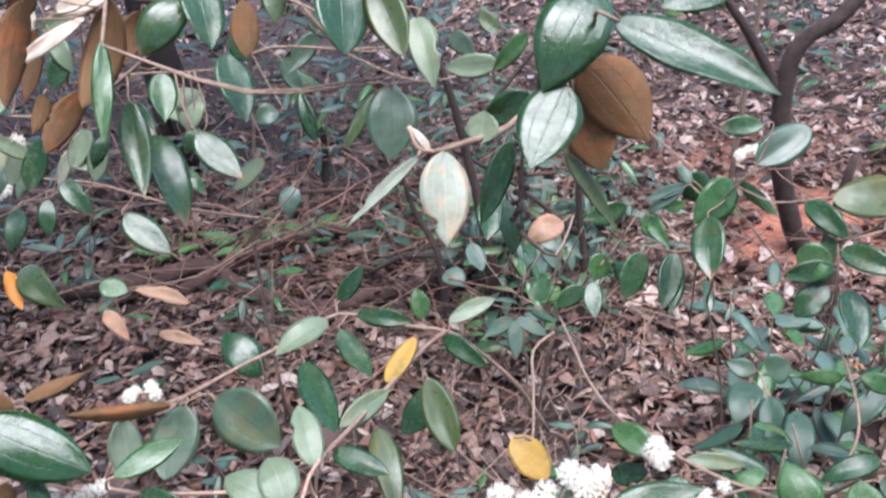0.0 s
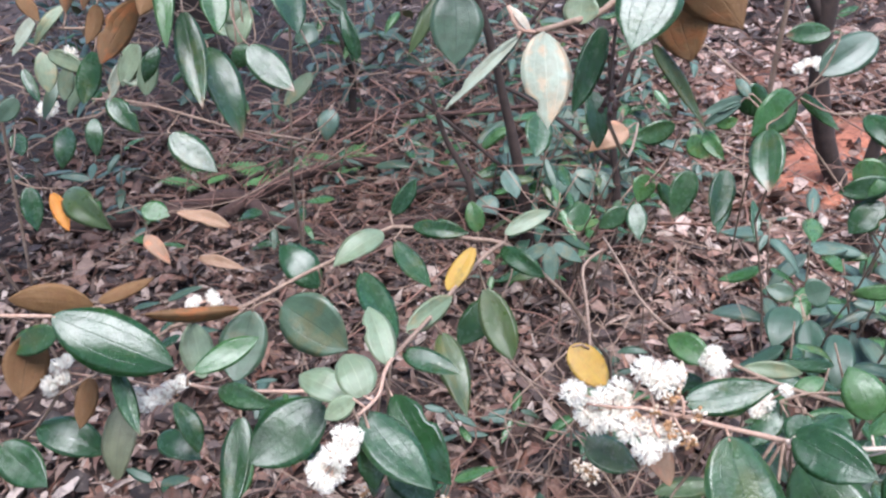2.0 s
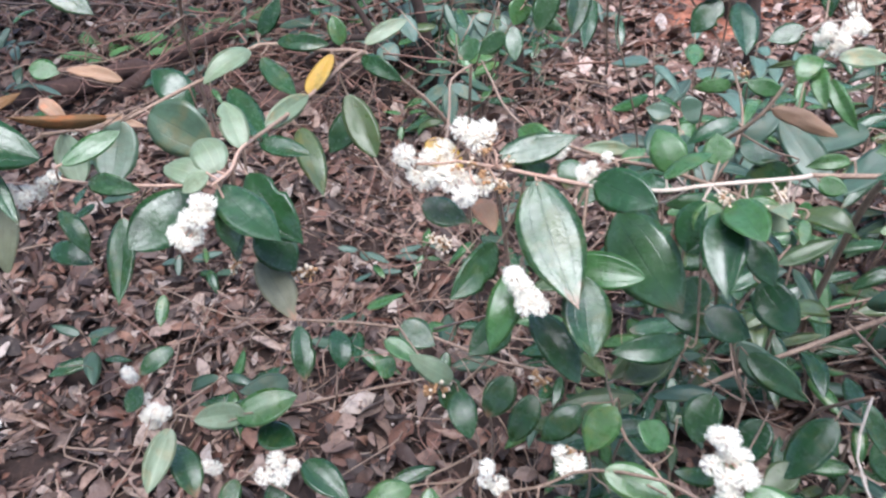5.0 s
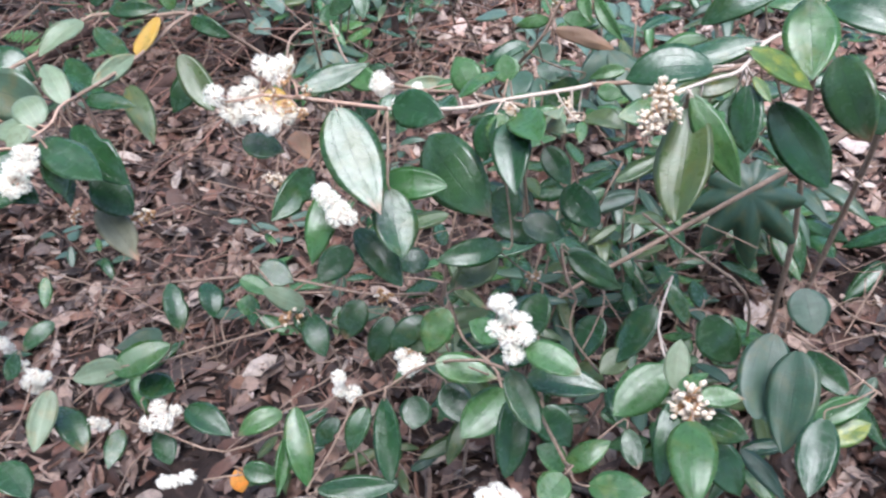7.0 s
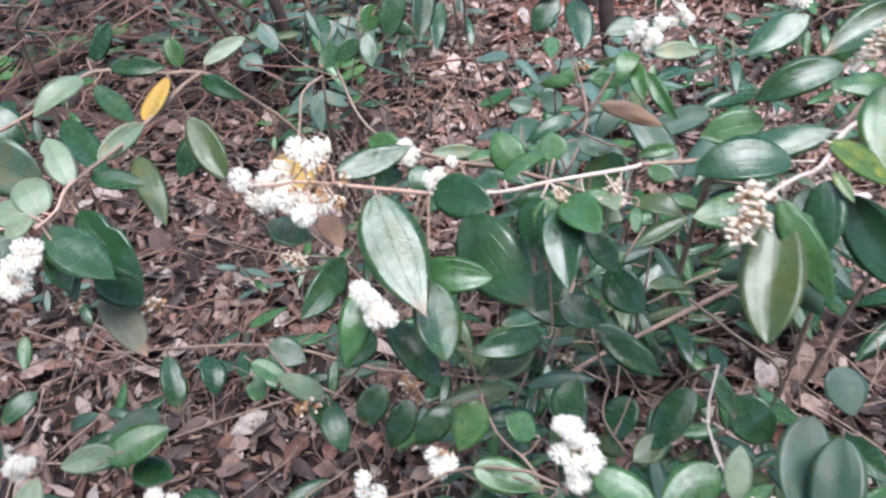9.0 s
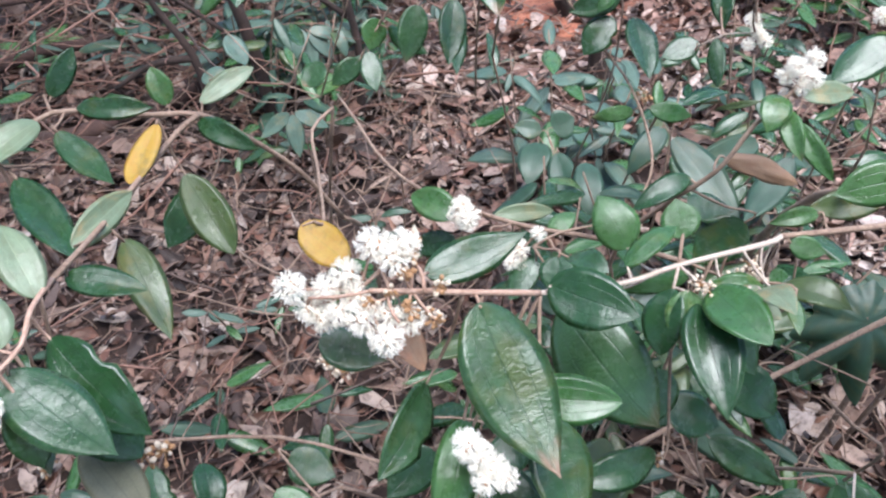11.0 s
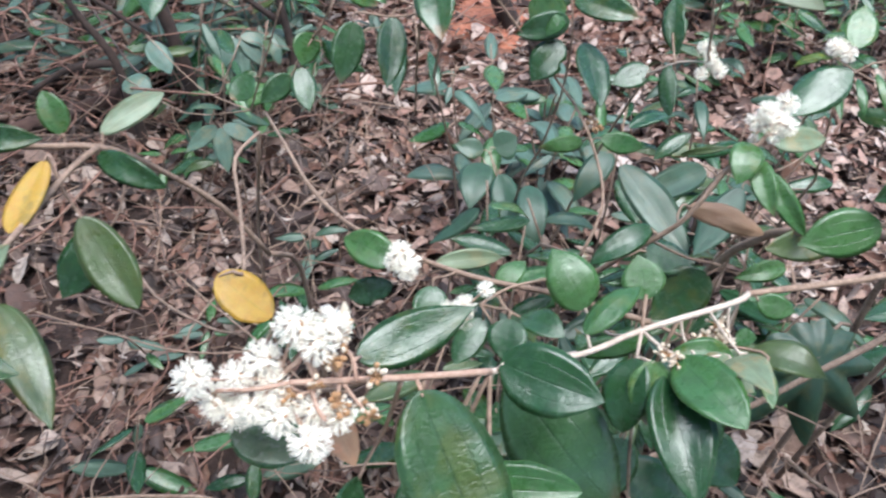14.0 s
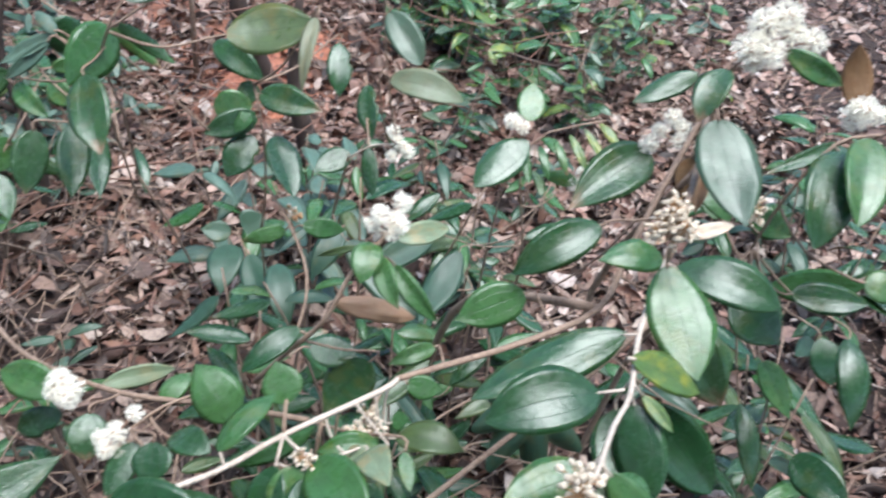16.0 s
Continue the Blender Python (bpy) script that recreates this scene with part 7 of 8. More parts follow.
tree(1.255, 2.683, [(-0.02, 0, 0.05), (-0.058, 0, 0.12), (-0.137, 0, 0.35), (-0.17, 0.01, 0.56), (-0.165, 0.02, 0.76), (-0.11, 0.03, 0.85), (0.02, 0.05, 0.94), (0.22, 0.1, 1.3), (0.4, 0.15, 2.3)], 0.042, 0.022, "dark crooked young tree rising from bare red earth", [((-0.17, 0.01, 0.62), (-0.5, 0.1, 0.75), 0.5, 0.022)])
tree(1.17, 2.22, [(-0.02, 0, 0.12), (-0.05, 0.02, 0.3), (-0.02, 0.03, 0.6)], 0.045, 0.012, "short dark dead stem standing in leaf litter")
tree(0.065, 2.30, [(-0.005, 0, 0.06), (-0.012, 0, 0.2), (-0.035, 0, 0.37), (-0.08, 0.02, 0.6), (-0.15, 0.05, 0.9), (-0.28, 0.1, 1.2)], 0.030, 0.008, "dark brown leaning sapling trunk among dead twigs", [((-0.03, 0.01, 0.3), (-0.8, 0.2, 0.6), 0.6, 0.008), ((-0.1, 0.03, 0.7), (0.7, 0.2, 0.7), 0.6, 0.007)])
tree(-0.11, 2.30, [(-0.01, 0, 0.15), (-0.03, 0.02, 0.32), (-0.10, 0.05, 0.46), (-0.14, 0.06, 0.62)], 0.017, 0.007, "brown bent sapling stem beside a darker trunk", [((-0.03, 0.02, 0.3), (-0.75, 0.1, -0.25), 0.26, 0.014)])
tree(0.33, 2.28, [(0.03, 0, 0.2), (0.0, 0.03, 0.5), (0.05, 0.05, 0.7), (0.12, 0.08, 0.95)], 0.016, 0.005, "thin brown sapling trunk with dry side twigs", [((0.0, 0.02, 0.35), (-0.7, 0.1, 0.5), 0.5, 0.01)])
tree(-0.66, 3.2, [(-0.03, 0, 0.2), (-0.02, 0.03, 0.42), (-0.10, 0.05, 0.7)], 0.024, 0.008, "slanting greyish sapling trunk in the undergrowth", [((-0.03, 0.02, 0.35), (0.8, 0.1, 0.5), 0.4, 0.009)])
tree(-1.7, 3.9, [(0.03, 0, 0.4), (0.0, 0.03, 1.0), (0.05, 0.05, 2.0)], 0.06, 0.04, "dark forest tree trunk in the undergrowth")
# stands out of view, added only to cast shade on the left ground
tree(-2.3, 2.3, [(0.1, 0, 0.7), (0.2, 0.1, 1.6), (0.35, 0.1, 2.7)], 0.06, 0.035, "unseen leafy tree added to shade the leaf litter", limbs=15, reach=2.3, leaves=34, size=0.27)
tree(2.9, 3.6, [(-0.03, 0, 0.4), (-0.08, 0.03, 1.0), (-0.1, 0.05, 2.0)], 0.05, 0.035, "dark slender trunk above green seedlings")
tree(0.4, 4.6, [(0.05, 0, 0.5), (0.1, 0.03, 1.2), (0.05, 0.05, 2.2)], 0.07, 0.05, "dark forest tree trunk in the undergrowth")
tree(3.9, 4.4, [(0.05, 0, 0.5), (0.02, 0.03, 1.2), (0.05, 0.05, 2.2)], 0.08, 0.05, "dark forest tree trunk in the undergrowth")


def shade_tree(x, y, height, spread, seed, lowest):
    """A leafy tree added to block sky light and reflections, its crown out of view: trunk, limbs and a crown of
    separate leaves with gaps.
    """
    rng = random.Random(seed)
    root = new("tree")
    foot = Vector((x, y, ground_height(x, y)))
    root.matrix_basis = Matrix.Translation(foot)
    way = [foot + Vector((0, 0, -0.05))] + [foot + Vector((rng.uniform(-0.15, 0.15), rng.uniform(-0.15, 0.15), height * f)) for f in (0.2, 0.45, 0.7, 0.95)]
    bm = bmesh.new()
    tube_into(bm, way, 0.09, 0.02, 10)
    part("trunk", bm, TRUNK, root)
    twigs = []
    for k in range(16):
        f = rng.uniform(lowest, 0.95)
        a = way[1].lerp(way[4], f)
        turn = k * 2.4 + rng.uniform(-0.4, 0.4)
        out = Vector((math.cos(turn), math.sin(turn), rng.uniform(0.0, 0.5))) * spread * (1.15 - 0.6 * abs(f - 0.45)) * rng.uniform(0.7, 1.1)
        bm = bmesh.new()
        tube_into(bm, [a, a + out * 0.5 + Vector((0, 0, 0.08)), a + out], 0.022, 0.004, 6)
        part("limb", bm, TRUNK, root)
        twigs.append((a, out))
    bm = bmesh.new()
    for k in range(2400):
        a, out = rng.choice(twigs)
        p = a + out * rng.uniform(0.2, 1.05) + Vector((rng.gauss(0, 0.16), rng.gauss(0, 0.16), rng.gauss(0, 0.2)))
        d = Vector((rng.uniform(-1, 1), rng.uniform(-1, 1), rng.uniform(-0.8, 0.2))).normalized() * rng.uniform(0.10, 0.2)
        w = d.cross(Vector((rng.uniform(-0.4, 0.4), rng.uniform(-0.4, 0.4), 1))).normalized() * d.length * 0.22
        lift = Vector((0, 0, 0.015))
        q = [bm.verts.new(v) for v in (p, p + d * 0.4 + w + lift, p + d, p + d * 0.4 - w + lift, p + d * 0.45)]
        for i in range(4):
            bm.faces.new((q[i], q[(i + 1) % 4], q[4])).smooth = True
    part("crown", bm, FROND_DARK, root)
    return tagged(root, "leafy tree with loose green crown out of view, added to block sky light", "tree", group="trees behind the shrubs")


def crown_material():
    n = Nodes("crown_green")
    rand = n.add("NewGeometry").outputs["Random Per Island"]
    return n.set(n.ramp(rand, (0.0, (0.020, 0.042, 0.012)), (0.6, (0.035, 0.075, 0.020)), (1.0, (0.075, 0.105, 0.035))), 0.45)


FROND_DARK = crown_material()
# added trees, crowns unseen: they darken leaf reflections and shade the ground
for k, (x, y, height, spread) in enumerate([(-2.9, -0.9, 4.6, 1.5), (-1.7, -2.7, 5.2, 1.7), (0.4, -3.3, 5.6, 1.8), (2.3, -2.7, 5.0, 1.7), (4.2, -1.6, 4.6, 1.1), (-4.3, 1.2, 5.0, 1.6), (5.9, 0.7, 4.6, 1.0), (-1.1, -2.0, 5.4, 1.5), (1.0, -1.9, 5.2, 1.5), (-1.5, 3.9, 5.2, 1.9)]):
    shade_tree(x, y, height, spread, 40 + k, 0.22 if k < 7 else 0.42)


def earth_patch(x, y, rx, ry, seed):
    """A low mound of bare red earth."""
    rng = random.Random(seed)
    bm = bmesh.new()
    rings = []
    for r in range(9):
        f = r / 8
        ring = []
        for k in range(40):
            a = 6.2832 * k / 40
            wob = 1 + 0.35 * noise.noise((math.cos(a) * 1.3 + seed, math.sin(a) * 1.3, 0.5))
            px, py = x + rx * f * wob * math.cos(a), y + ry * f * wob * math.sin(a)
            lift = 0.035 * (1 - f * f) + 0.03 * noise.noise((px * 9, py * 9, 2.0)) * (1 - f) + (0.004 if r < 8 else -0.02)
            ring.append(bm.verts.new((px, py, ground_height(px, py) + lift)))
        rings.append(ring)
    for a, b in zip(rings[:-1], rings[1:]):
        for k in range(40):
            f = bm.faces.new((a[k], b[k], b[(k + 1) % 40], a[(k + 1) % 40]))
            f.smooth = True
    bmesh.ops.remove_doubles(bm, verts=rings[0], dist=1e-5)
    ob = new("earth_mound", mesh_of("earth_mound", bm, RED_EARTH))
    return tagged(ob, "low mound of bare red earth round a tree foot", "earth", kind="structure")


earth_patch(1.20, 2.80, 0.20, 0.26, 4)
earth_patch(1.5, 3.0, 0.22, 0.16, 8)



def sapling(x, y, height, pairs, size, kinds, label, spread=0.55, slim=0.36, name="seedling"):
    """A small upright plant with leaves in pairs round its stems."""
    root = new(name)
    foot = Vector((x, y, ground_height(x, y)))
    root.matrix_basis = Matrix.Translation(foot)
    rng = plant_rng
    for s in range(rng.choice((1, 2, 2, 3)) if height > 0.25 else 1):
        lean = Vector((rng.uniform(-0.35, 0.35), rng.uniform(-0.35, 0.2), 1)) * height
        bend = Vector((rng.uniform(-0.1, 0.1), rng.uniform(-0.1, 0.1), 0)) * height
        pts = [foot + Vector((0, 0, -0.02)), foot + lean * 0.5 + bend, foot + lean]
        bm = bmesh.new()
        tube_into(bm, pts, 0.004, 0.0018, 5)
        br = part("stem", bm, BARK["brown"], root)
        for k in range(pairs):
            f = 0.25 + 0.75 * (k + 0.5) / pairs
            at = foot + lean * f + bend * 4 * f * (1 - f)
            turn = k * 1.57 + rng.uniform(-0.4, 0.4)
            for side in (0, 3.14159):
                a = turn + side + rng.uniform(-0.3, 0.3)
                ln = size * rng.uniform(0.65, 1.2)
                way = Vector((math.cos(a), math.sin(a), rng.uniform(-0.75, 0.25)))
                way.normalize()
                base = at + way * 0.012
                up = Vector((rng.uniform(-0.3, 0.3), rng.uniform(-0.5, 0.1), 1))
                blade(br, base, base + way * ln, ln * slim * rng.uniform(0.85, 1.15), up, rng.choice(kinds), False)
    return tagged(root, label, "plant", group="small plants on the forest floor")


def fern(x, y, reach, fronds, label):
    """Arching fronds with many small leaflets on either side."""
    root = new("fern")
    foot = Vector((x, y, ground_height(x, y)))
    root.matrix_basis = Matrix.Translation(foot)
    rng = plant_rng
    for k in range(fronds):
        a = 6.2832 * k / fronds + rng.uniform(-0.3, 0.3)
        out = Vector((math.cos(a), math.sin(a), 0))
        ln = reach * rng.uniform(0.75, 1.1)
        pts = [foot, foot + out * ln * 0.4 + Vector((0, 0, ln * 0.45)), foot + out * ln + Vector((0, 0, ln * 0.32))]
        bm = bmesh.new()
        tube_into(bm, pts, 0.002, 0.001, 4)
        across = Vector((-out.y, out.x, 0))
        for i in range(3, 15):
            f = i / 14.5
            p = (1 - f) ** 2 * pts[0] + 2 * f * (1 - f) * pts[1] + f * f * pts[2]
            span = ln * 0.24 * math.sin(3.14 * min(1, f * 1.05)) + 0.004
            for s in (-1, 1):
                tip = p + across * s * span + out * span * 0.35 + Vector((0, 0, -0.15 * span))
                wide = out * span * 0.17
                q = [bm.verts.new(v) for v in (p - wide, p + (tip - p) * 0.5 - wide * 0.9, tip, p + (tip - p) * 0.5 + wide * 0.9, p + wide)]
                low = [bm.verts.new(v.co + Vector((0, 0, -0.0006))) for v in q]
                bm.faces.new(q if s < 0 else q[::-1]).material_index = 1
                bm.faces.new(low[::-1] if s < 0 else low).material_index = 1
        part("frond", bm, [BARK["brown"], FROND], root)
    return tagged(root, label, "fern", group="ferns on the forest floor")


def frond_material():
    n = Nodes("fern_green")
    where = n.add("TexCoord").outputs["Object"]
    col = n.mix(n.noise(where, 40.0), (0.06, 0.15, 0.04), (0.13, 0.25, 0.08))
    return n.set(col, 0.55)


FROND = frond_material()
fern(-1.0, 2.95, 0.24, 6, "bright green fern beside a fallen log")
fern(-0.75, 3.05, 0.2, 5, "bright green fern beside a fallen log")
fern(-1.35, 2.95, 0.2, 5, "bright green fern in the leaf litter")

HERB = "pale green forest herb with drooping leaves"
for x, y, h, p, size in [(0.24, 2.62, 0.38, 4, 0.12), (0.12, 2.5, 0.34, 4, 0.12), (0.36, 2.7, 0.4, 4, 0.12), (-0.1, 2.7, 0.3, 3, 0.11), (0.9, 1.62, 0.5, 4, 0.14), (0.78, 1.7, 0.5, 4, 0.13), (1.0, 1.75, 0.42, 4, 0.13), (-0.25, 2.9, 0.4, 4, 0.12), (-0.6, 3.3, 0.7, 5, 0.12), (-0.9, 3.5, 0.7, 5, 0.13), (-1.4, 3.4, 0.6, 5, 0.12), (-0.3, 3.6, 0.7, 5, 0.12)]:
    sapling(x, y, h, p, size, "hhhf", HERB)
for x, y, h, p, size in [(0.1, 3.4, 0.6, 5, 0.12), (0.4, 3.3, 0.5, 4, 0.12), (0.7, 3.2, 0.4, 4, 0.11), (-1.8, 3.2, 0.8, 5, 0.13), (-2.2, 3.8, 0.9, 6, 0.14), (-1.2, 4.3, 0.9, 6, 0.14), (-0.4, 4.6, 0.9, 6, 0.14), (0.3, 4.9, 0.8, 6, 0.14), (-2.6, 4.8, 1.0, 6, 0.15), (-1.8, 5.4, 1.0, 6, 0.16), (-0.8, 5.8, 1.0, 6, 0.16)]:
    sapling(x, y, h, p, size, "hhhf", HERB)
for x, y, h, p, size in [(-0.45, 2.75, 0.4, 4, 0.1), (-0.7, 2.75, 0.35, 4, 0.1), (-1.6, 2.6, 0.4, 4, 0.1), (-1.3, 2.3, 0.3, 3, 0.1), (-2.0, 2.8, 0.6, 5, 0.12), (-0.1, 3.1, 0.55, 5, 0.11), (0.25, 3.0, 0.5, 4, 0.11), (0.55, 2.9, 0.4, 4, 0.1), (0.5, 2.5, 0.3, 3, 0.09), (0.75, 2.6, 0.35, 4, 0.09), (-0.75, 4.0, 0.9, 6, 0.13)]:
    sapling(x, y, h, p, size, "hhhmfg", HERB)
for x, y, h, p, size in [(-0.2, 4.1, 0.8, 6, 0.13), (-1.6, 4.6, 1.0, 7, 0.14), (0.7, 4.0, 0.6, 5, 0.12), (-2.4, 4.2, 1.0, 7, 0.14), (-3.0, 5.0, 1.1, 7, 0.16), (0.9, 4.7, 0.6, 5, 0.13), (-1.0, 3.0, 0.5, 5, 0.1), (-0.35, 3.3, 0.7, 6, 0.11), (1.6, 4.0, 0.4, 4, 0.1), (2.2, 5.2, 0.6, 5, 0.14), (0.0, 5.6, 0.9, 6, 0.15)]:
    sapling(x, y, h, p, size, "hhhmfg", HERB)
for k in range(12):
    sapling(plant_rng.uniform(-0.5, 0.75), plant_rng.uniform(2.5, 3.9), plant_rng.uniform(0.18, 0.6), plant_rng.choice((3, 4, 5)), plant_rng.uniform(0.09, 0.16), "hhhhmf", HERB, slim=plant_rng.uniform(0.3, 0.5))
for k in range(6):
    sapling(plant_rng.uniform(-0.8, 0.9), plant_rng.uniform(1.3, 2.3), plant_rng.uniform(0.10, 0.3), 3, plant_rng.uniform(0.05, 0.10), "hhmf", HERB)
SEED = "bright green young plant on the forest floor"
for x, y, h, p, size in [(2.0, 2.4, 0.3, 4, 0.08), (2.2, 2.5, 0.34, 4, 0.08), (2.35, 2.2, 0.3, 4, 0.08), (2.1, 2.75, 0.36, 4, 0.09), (2.45, 2.6, 0.4, 5, 0.09), (2.6, 2.3, 0.3, 4, 0.08), (2.7, 2.8, 0.4, 5, 0.09), (2.3, 3.1, 0.4, 5, 0.1), (2.9, 2.5, 0.3, 4, 0.08),
                         (3.2, 3.0, 0.4, 4, 0.1), (1.9, 3.4, 0.35, 4, 0.1), (3.0, 3.7, 0.5, 5, 0.12), (2.5, 4.2, 0.5, 5, 0.12), (3.6, 3.4, 0.4, 4, 0.1), (1.8, 4.8, 0.6, 5, 0.14), (2.8, 1.9, 0.2, 3, 0.07), (3.0, 1.6, 0.16, 2, 0.07), (1.3, 5.4, 0.6, 5, 0.14)]:
    sapling(x, y, h, p, size, "fffgv", SEED)
for k in range(38):
    sapling(plant_rng.uniform(1.75, 3.5), plant_rng.uniform(1.95, 4.4), plant_rng.uniform(0.2, 0.5), 4, plant_rng.uniform(0.08, 0.13), "ffmgv", SEED, slim=0.46)
for k in range(12):
    sapling(plant_rng.uniform(1.95, 3.1), plant_rng.uniform(2.0, 3.0), plant_rng.uniform(0.22, 0.42), 3, plant_rng.uniform(0.10, 0.14), "ffgv", SEED, slim=0.48)
for x, y, h, p, size in [(0.06, 2.62, 0.3, 4, 0.12), (0.20, 2.45, 0.28, 3, 0.12), (0.36, 2.72, 0.34, 4, 0.13), (0.14, 2.9, 0.34, 4, 0.12), (0.42, 2.3, 0.2, 3, 0.11), (0.5, 3.0, 0.34, 3, 0.13), (0.0, 2.16, 0.18, 3, 0.12)]:
    sapling(x, y, h, p, size, "lglfh", "dark green shade plant among dead twigs and litter", slim=0.42)
for x, y, h, p, size in [(2.1, 0.95, 0.5, 4, 0.12), (2.25, 0.8, 0.55, 4, 0.12), (1.9, 0.75, 0.55, 4, 0.11), (2.4, 1.2, 0.45, 4, 0.12), (2.0, 1.2, 0.4, 4, 0.11)]:
    sapling(x, y, h, p, size, "ggffl", "green broad-leaved plant behind the flowering branch", slim=0.44)
SHADE = "dark green broad-leaved plant low in leaf litter"
for x, y, h, p, size in [(0.82, 0.9, 0.3, 4, 0.13), (0.95, 1.1, 0.32, 4, 0.14), (1.15, 1.0, 0.28, 4, 0.15), (1.3, 0.85, 0.25, 3, 0.13), (0.7, 1.1, 0.3, 3, 0.13), (0.55, 0.9, 0.3, 3, 0.12), (0.3, 0.95, 0.3, 3, 0.11), (0.05, 1.0, 0.25, 3, 0.11), (-0.2, 1.1, 0.25, 3, 0.1), (-0.45, 1.05, 0.2, 3, 0.1)]:
    sapling(x, y, h, p, size, "ggfm", SHADE)
for x, y, h, p, size in [(0.2, 1.35, 0.3, 3, 0.1), (-0.6, 1.5, 0.12, 2, 0.08), (-0.85, 1.2, 0.25, 3, 0.1), (-1.0, 1.8, 0.3, 3, 0.1), (-0.75, 2.3, 0.3, 3, 0.1), (1.25, 1.4, 0.3, 3, 0.12), (1.5, 0.6, 0.16, 2, 0.1), (1.6, 1.6, 0.3, 4, 0.1), (1.35, 1.9, 0.35, 4, 0.1), (1.7, 2.1, 0.35, 4, 0.1)]:
    sapling(x, y, h, p, size, "ggfm", SHADE)


DENSE = "leafy dark green understory plant behind the flowering shrub"
for x, y, h, p, size in [(0.75, 0.88, 0.55, 5, 0.10), (0.62, 1.02, 0.6, 5, 0.10), (0.92, 0.98, 0.5, 4, 0.11), (0.42, 0.78, 0.5, 4, 0.09), (0.5, 0.62, 0.4, 4, 0.08), (0.3, 0.7, 0.36, 4, 0.08), (1.1, 1.25, 0.55, 4, 0.11), (0.85, 1.3, 0.65, 5, 0.10)]:
    sapling(x, y, h, p, size, "gglfo", DENSE)
for x, y, h, p, size in [(1.25, 1.6, 0.55, 4, 0.10), (0.12, 0.62, 0.3, 3, 0.08), (-0.15, 0.7, 0.28, 3, 0.08), (0.24, 0.58, 0.55, 5, 0.09), (0.38, 0.66, 0.6, 5, 0.09), (0.3, 0.88, 0.55, 5, 0.09), (0.5, 0.92, 0.6, 5, 0.10)]:
    sapling(x, y, h, p, size, "ggloo", DENSE)
for x, y, h, p, size in [(0.02, 2.0, 0.5, 4, 0.10), (0.2, 2.1, 0.45, 4, 0.09), (0.34, 2.5, 0.45, 4, 0.10), (0.1, 2.35, 0.5, 4, 0.10)]:
    sapling(x, y, h, p, size, "lghfo", DENSE)
for x, y, h, p, size in [(1.2, 0.5, 0.55, 4, 0.11), (1.1, 0.36, 0.5, 4, 0.11), (1.42, 0.55, 0.5, 4, 0.12)]:
    sapling(x, y, h, p, size, "gglfo", DENSE)
for x, y, h, p, size in [(0.72, 0.60, 0.36, 4, 0.09), (0.62, 0.46, 0.36, 4, 0.09), (0.78, 0.45, 0.34, 4, 0.09), (0.9, 0.52, 0.32, 3, 0.10)]:
    sapling(x, y, h, p, size, "gglof", DENSE)


def fallen_branch(pts, r0, r1, label):
    x, y, z = pts[0]
    root = new("fallen_branch")
    root.matrix_basis = Matrix.Translation((x, y, ground_height(x, y)))
    way = [Vector((x, y, ground_height(x, y) + z)) for x, y, z in pts]
    bm = bmesh.new()
    tube_into(bm, way, r0, r1, 9)
    part("wood", bm, ROTTEN, root)
    for k in (1, 2):
        bm = bmesh.new()
        a = way[k]
        tube_into(bm, [a, a + Vector((0.05, 0.03 * (-1) ** k, 0.05)), a + Vector((0.16, 0.10 * (-1) ** k, 0.08))], r1 * 0.5, r1 * 0.15, 6)
        part("side_twig", bm, ROTTEN, root)
    return tagged(root, label, "branch", group="fallen wood")


LOG = "dark rotting fallen branch lying in leaf litter"
fallen_branch([(-1.8, 2.6, 0.05), (-1.35, 2.65, 0.07), (-1.14, 2.74, 0.08), (-0.92, 2.57, 0.05), (-0.58, 2.40, 0.03), (-0.35, 2.36, 0.02)], 0.046, 0.022, LOG)
fallen_branch([(-1.2, 2.62, 0.03), (-1.0, 2.71, 0.10), (-0.76, 2.84, 0.14), (-0.45, 2.95, 0.10)], 0.032, 0.020, LOG)
fallen_branch([(-0.62, 2.42, 0.03), (-0.41, 2.48, 0.05), (-0.16, 2.56, 0.06), (0.06, 2.76, 0.05), (0.25, 2.9, 0.03)], 0.034, 0.018, LOG)
fallen_branch([(-0.95, 2.9, 0.30), (-0.5, 2.85, 0.33), (-0.1, 2.8, 0.36), (0.3, 2.7, 0.40)], 0.012, 0.008, "long bare branch lying across the undergrowth")
fallen_branch([(0.0, 1.55, 0.02), (0.3, 1.62, 0.03), (0.6, 1.6, 0.02)], 0.02, 0.012, "weathered brown stick on the leaf litter")
fallen_branch([(1.1, 0.62, 0.02), (1.22, 0.72, 0.03), (1.3, 0.85, 0.02)], 0.012, 0.008, "brown stick on the leaf litter")


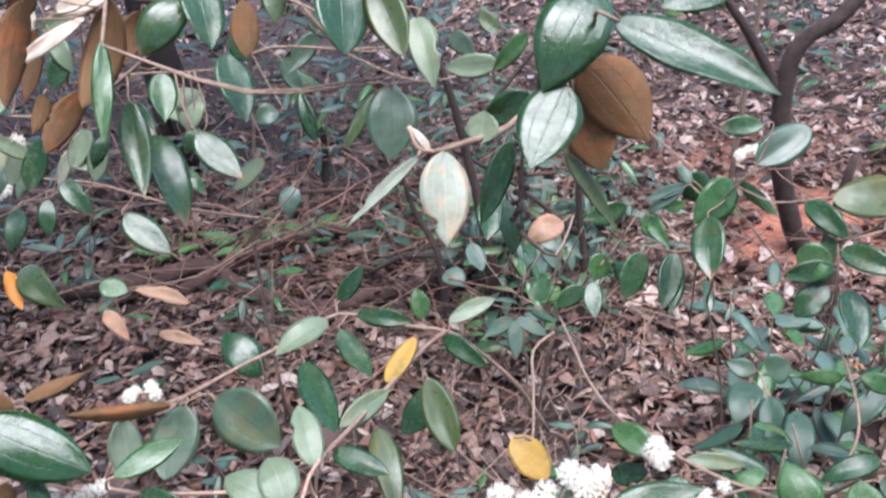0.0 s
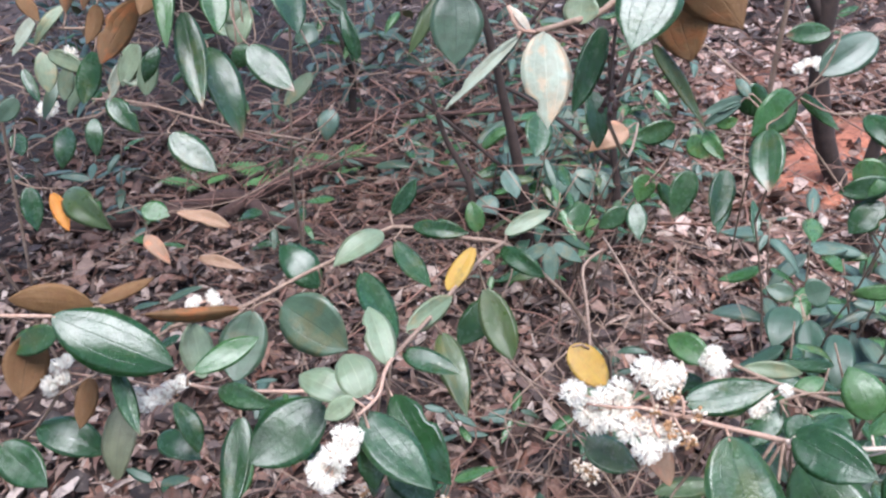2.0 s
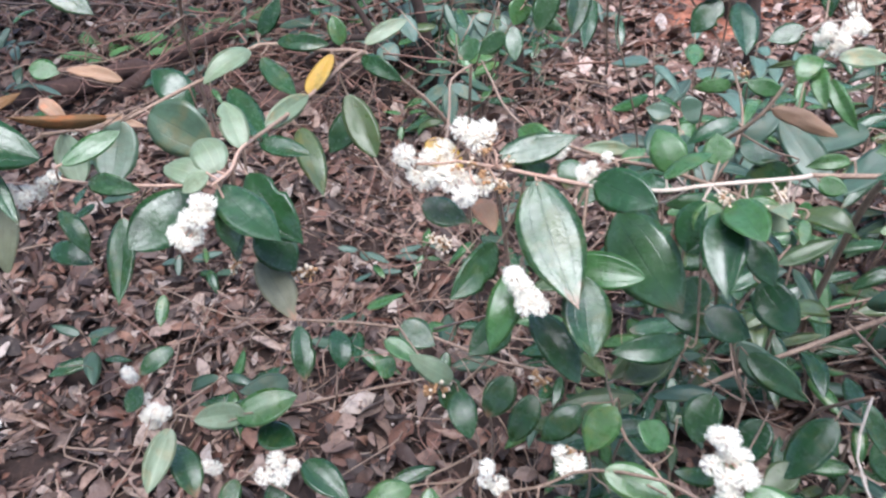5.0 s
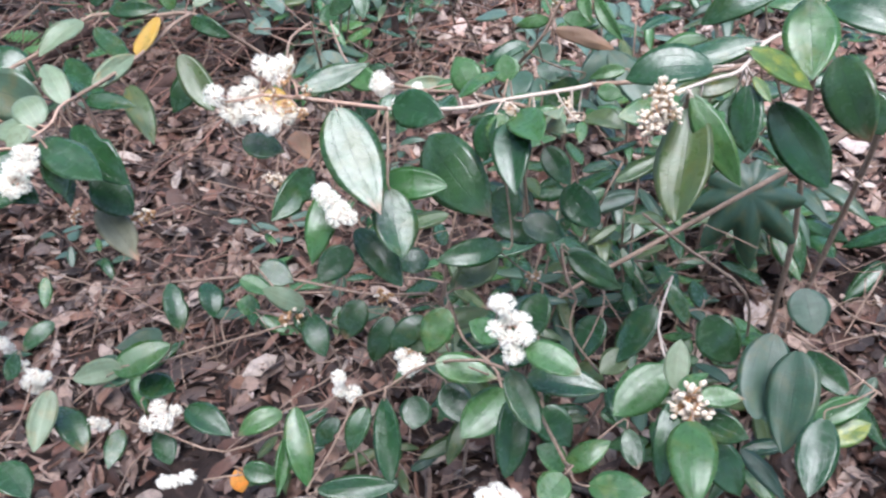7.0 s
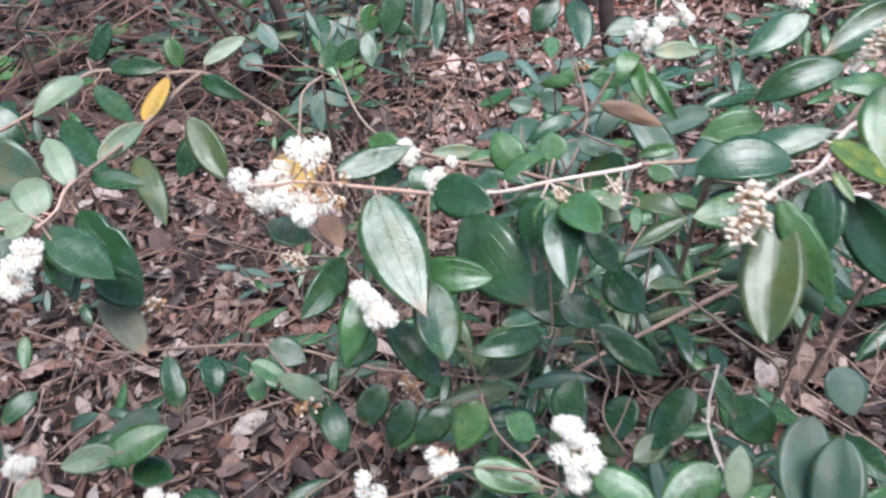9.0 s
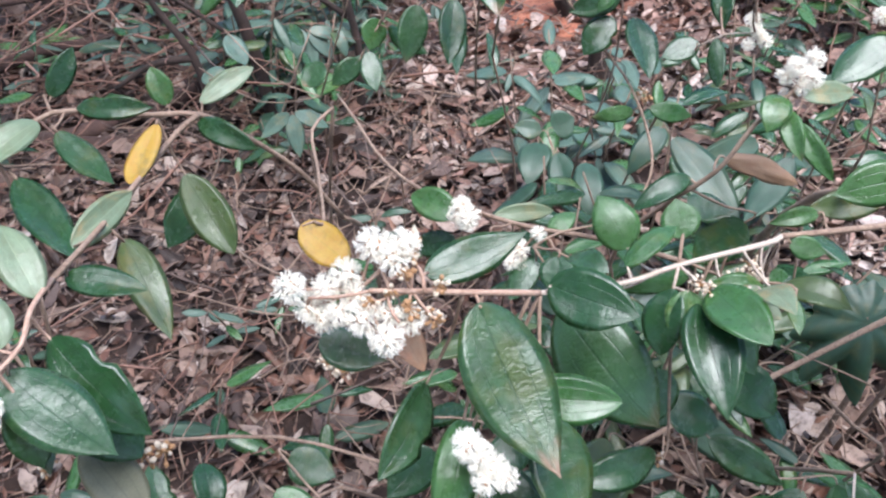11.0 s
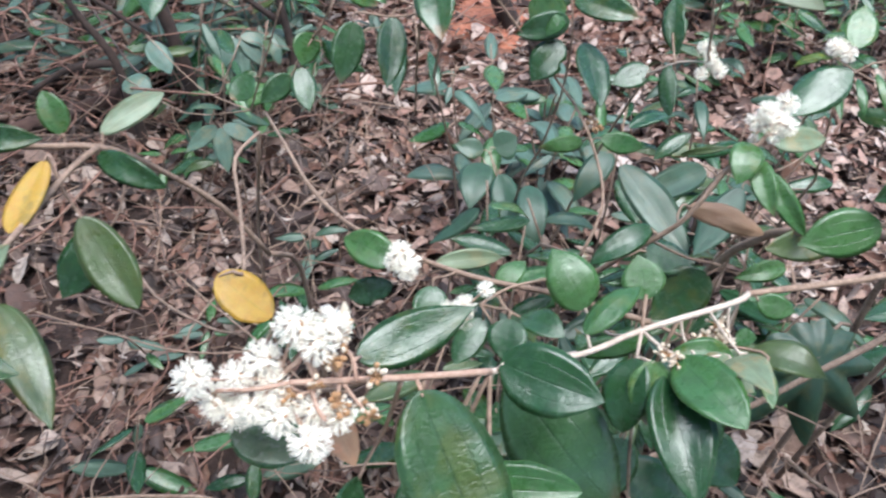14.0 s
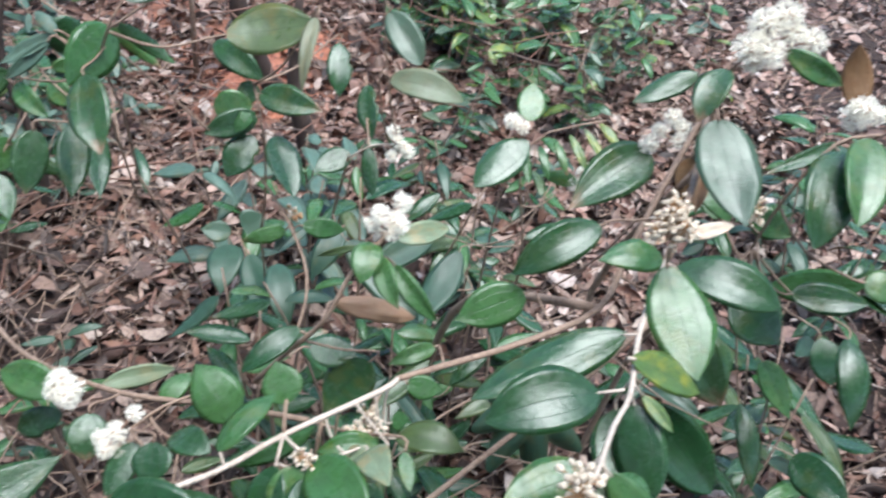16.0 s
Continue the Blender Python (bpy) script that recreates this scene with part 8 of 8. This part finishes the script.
def dead_twigs(name, label, count, region, seed, height, lengths, radius, bark):
    """Thin dry sticks, criss-cross and slanting, as one sheet of stuff."""
    rng = random.Random(seed)
    bm = bmesh.new()
    for k in range(count):
        x, y = rng.uniform(region[0], region[1]), rng.uniform(region[2], region[3])
        z = ground_height(x, y) + rng.uniform(0.0, 1.0) ** 2 * height + 0.01
        a, ln = rng.uniform(0, 6.28), rng.uniform(*lengths)
        d = Vector((math.cos(a), math.sin(a), rng.uniform(-0.15, 0.15) if height < 0.1 else rng.uniform(-0.5, 0.7))) * ln
        p = Vector((x, y, z))
        k1, k2 = [Vector((rng.uniform(-1, 1), rng.uniform(-1, 1), rng.uniform(-0.5, 0.6))) * ln * 0.24 for q in (0, 1)]
        r = rng.uniform(0.45, 1.0) ** 2 * 1.7 * radius
        tube_into(bm, [p, p + d * 0.25 + k1 * 0.7, p + d * 0.5 + k1, p + d * 0.8 + k2 * 0.8, p + d + k2], r, r * 0.4, 4)
    ob = new(name, mesh_of(name, bm, BARK[bark]))
    return tagged(ob, label, "twigs", kind="stuff")


dead_twigs("twig_litter", "thin dry twigs lying over the fallen leaves", 800, (-1.8, 2.8, 0.4, 3.4), 3, 0.04, (0.04, 0.20), 0.0020, "brown")
dead_twigs("dead_undergrowth", "tangle of thin bare brown stems", 300, (-2.4, 0.9, 2.3, 4.2), 4, 0.75, (0.12, 0.5), 0.0028, "brown")
dead_twigs("dead_undergrowth", "tangle of thin bare dark stems", 330, (-2.6, 3.4, 2.6, 5.6), 5, 1.0, (0.3, 1.0), 0.005, "dark")
dead_twigs("dead_undergrowth", "tangle of thin bare brown stems", 60, (-0.5, 1.4, 1.0, 2.4), 6, 0.3, (0.12, 0.35), 0.0024, "dark")
dead_twigs("dead_undergrowth", "thin grey-brown bare stems standing in leaf litter", 260, (2.0, 5.0, 1.6, 4.2), 8, 0.5, (0.12, 0.5), 0.0026, "brown")
dead_twigs("dead_undergrowth", "low tangle of thin dry brown twigs over fallen leaves", 210, (-0.9, 1.0, 0.9, 2.4), 12, 0.12, (0.10, 0.42), 0.0021, "brown")
dead_twigs("dead_undergrowth", "low tangle of thin dark twigs over fallen leaves", 260, (-0.9, 1.4, 0.9, 2.6), 13, 0.14, (0.10, 0.5), 0.0024, "dark")
dead_twigs("dead_undergrowth", "dense tangle of reddish brown vines and dry stems", 250, (-2.2, 0.8, 2.2, 3.6), 14, 0.55, (0.15, 0.6), 0.0032, "vine")
dead_twigs("dead_undergrowth", "thin reddish brown dry stems above bare earth", 160, (0.7, 2.2, 1.9, 3.6), 15, 0.45, (0.12, 0.5), 0.0028, "vine")
dead_twigs("dead_undergrowth", "thin bare brown twigs among the low shrub leaves", 170, (0.05, 1.25, 0.5, 1.25), 16, 0.5, (0.08, 0.34), 0.0019, "brown")
dead_twigs("dead_undergrowth", "dense tangle of dark reddish stems round the saplings", 150, (-1.0, 0.5, 2.0, 3.0), 18, 0.45, (0.12, 0.5), 0.0030, "vine")
dead_twigs("dead_undergrowth", "thin reddish bare twigs among the low shrub leaves", 90, (-0.7, 0.3, 0.8, 1.6), 17, 0.35, (0.08, 0.34), 0.0019, "vine")
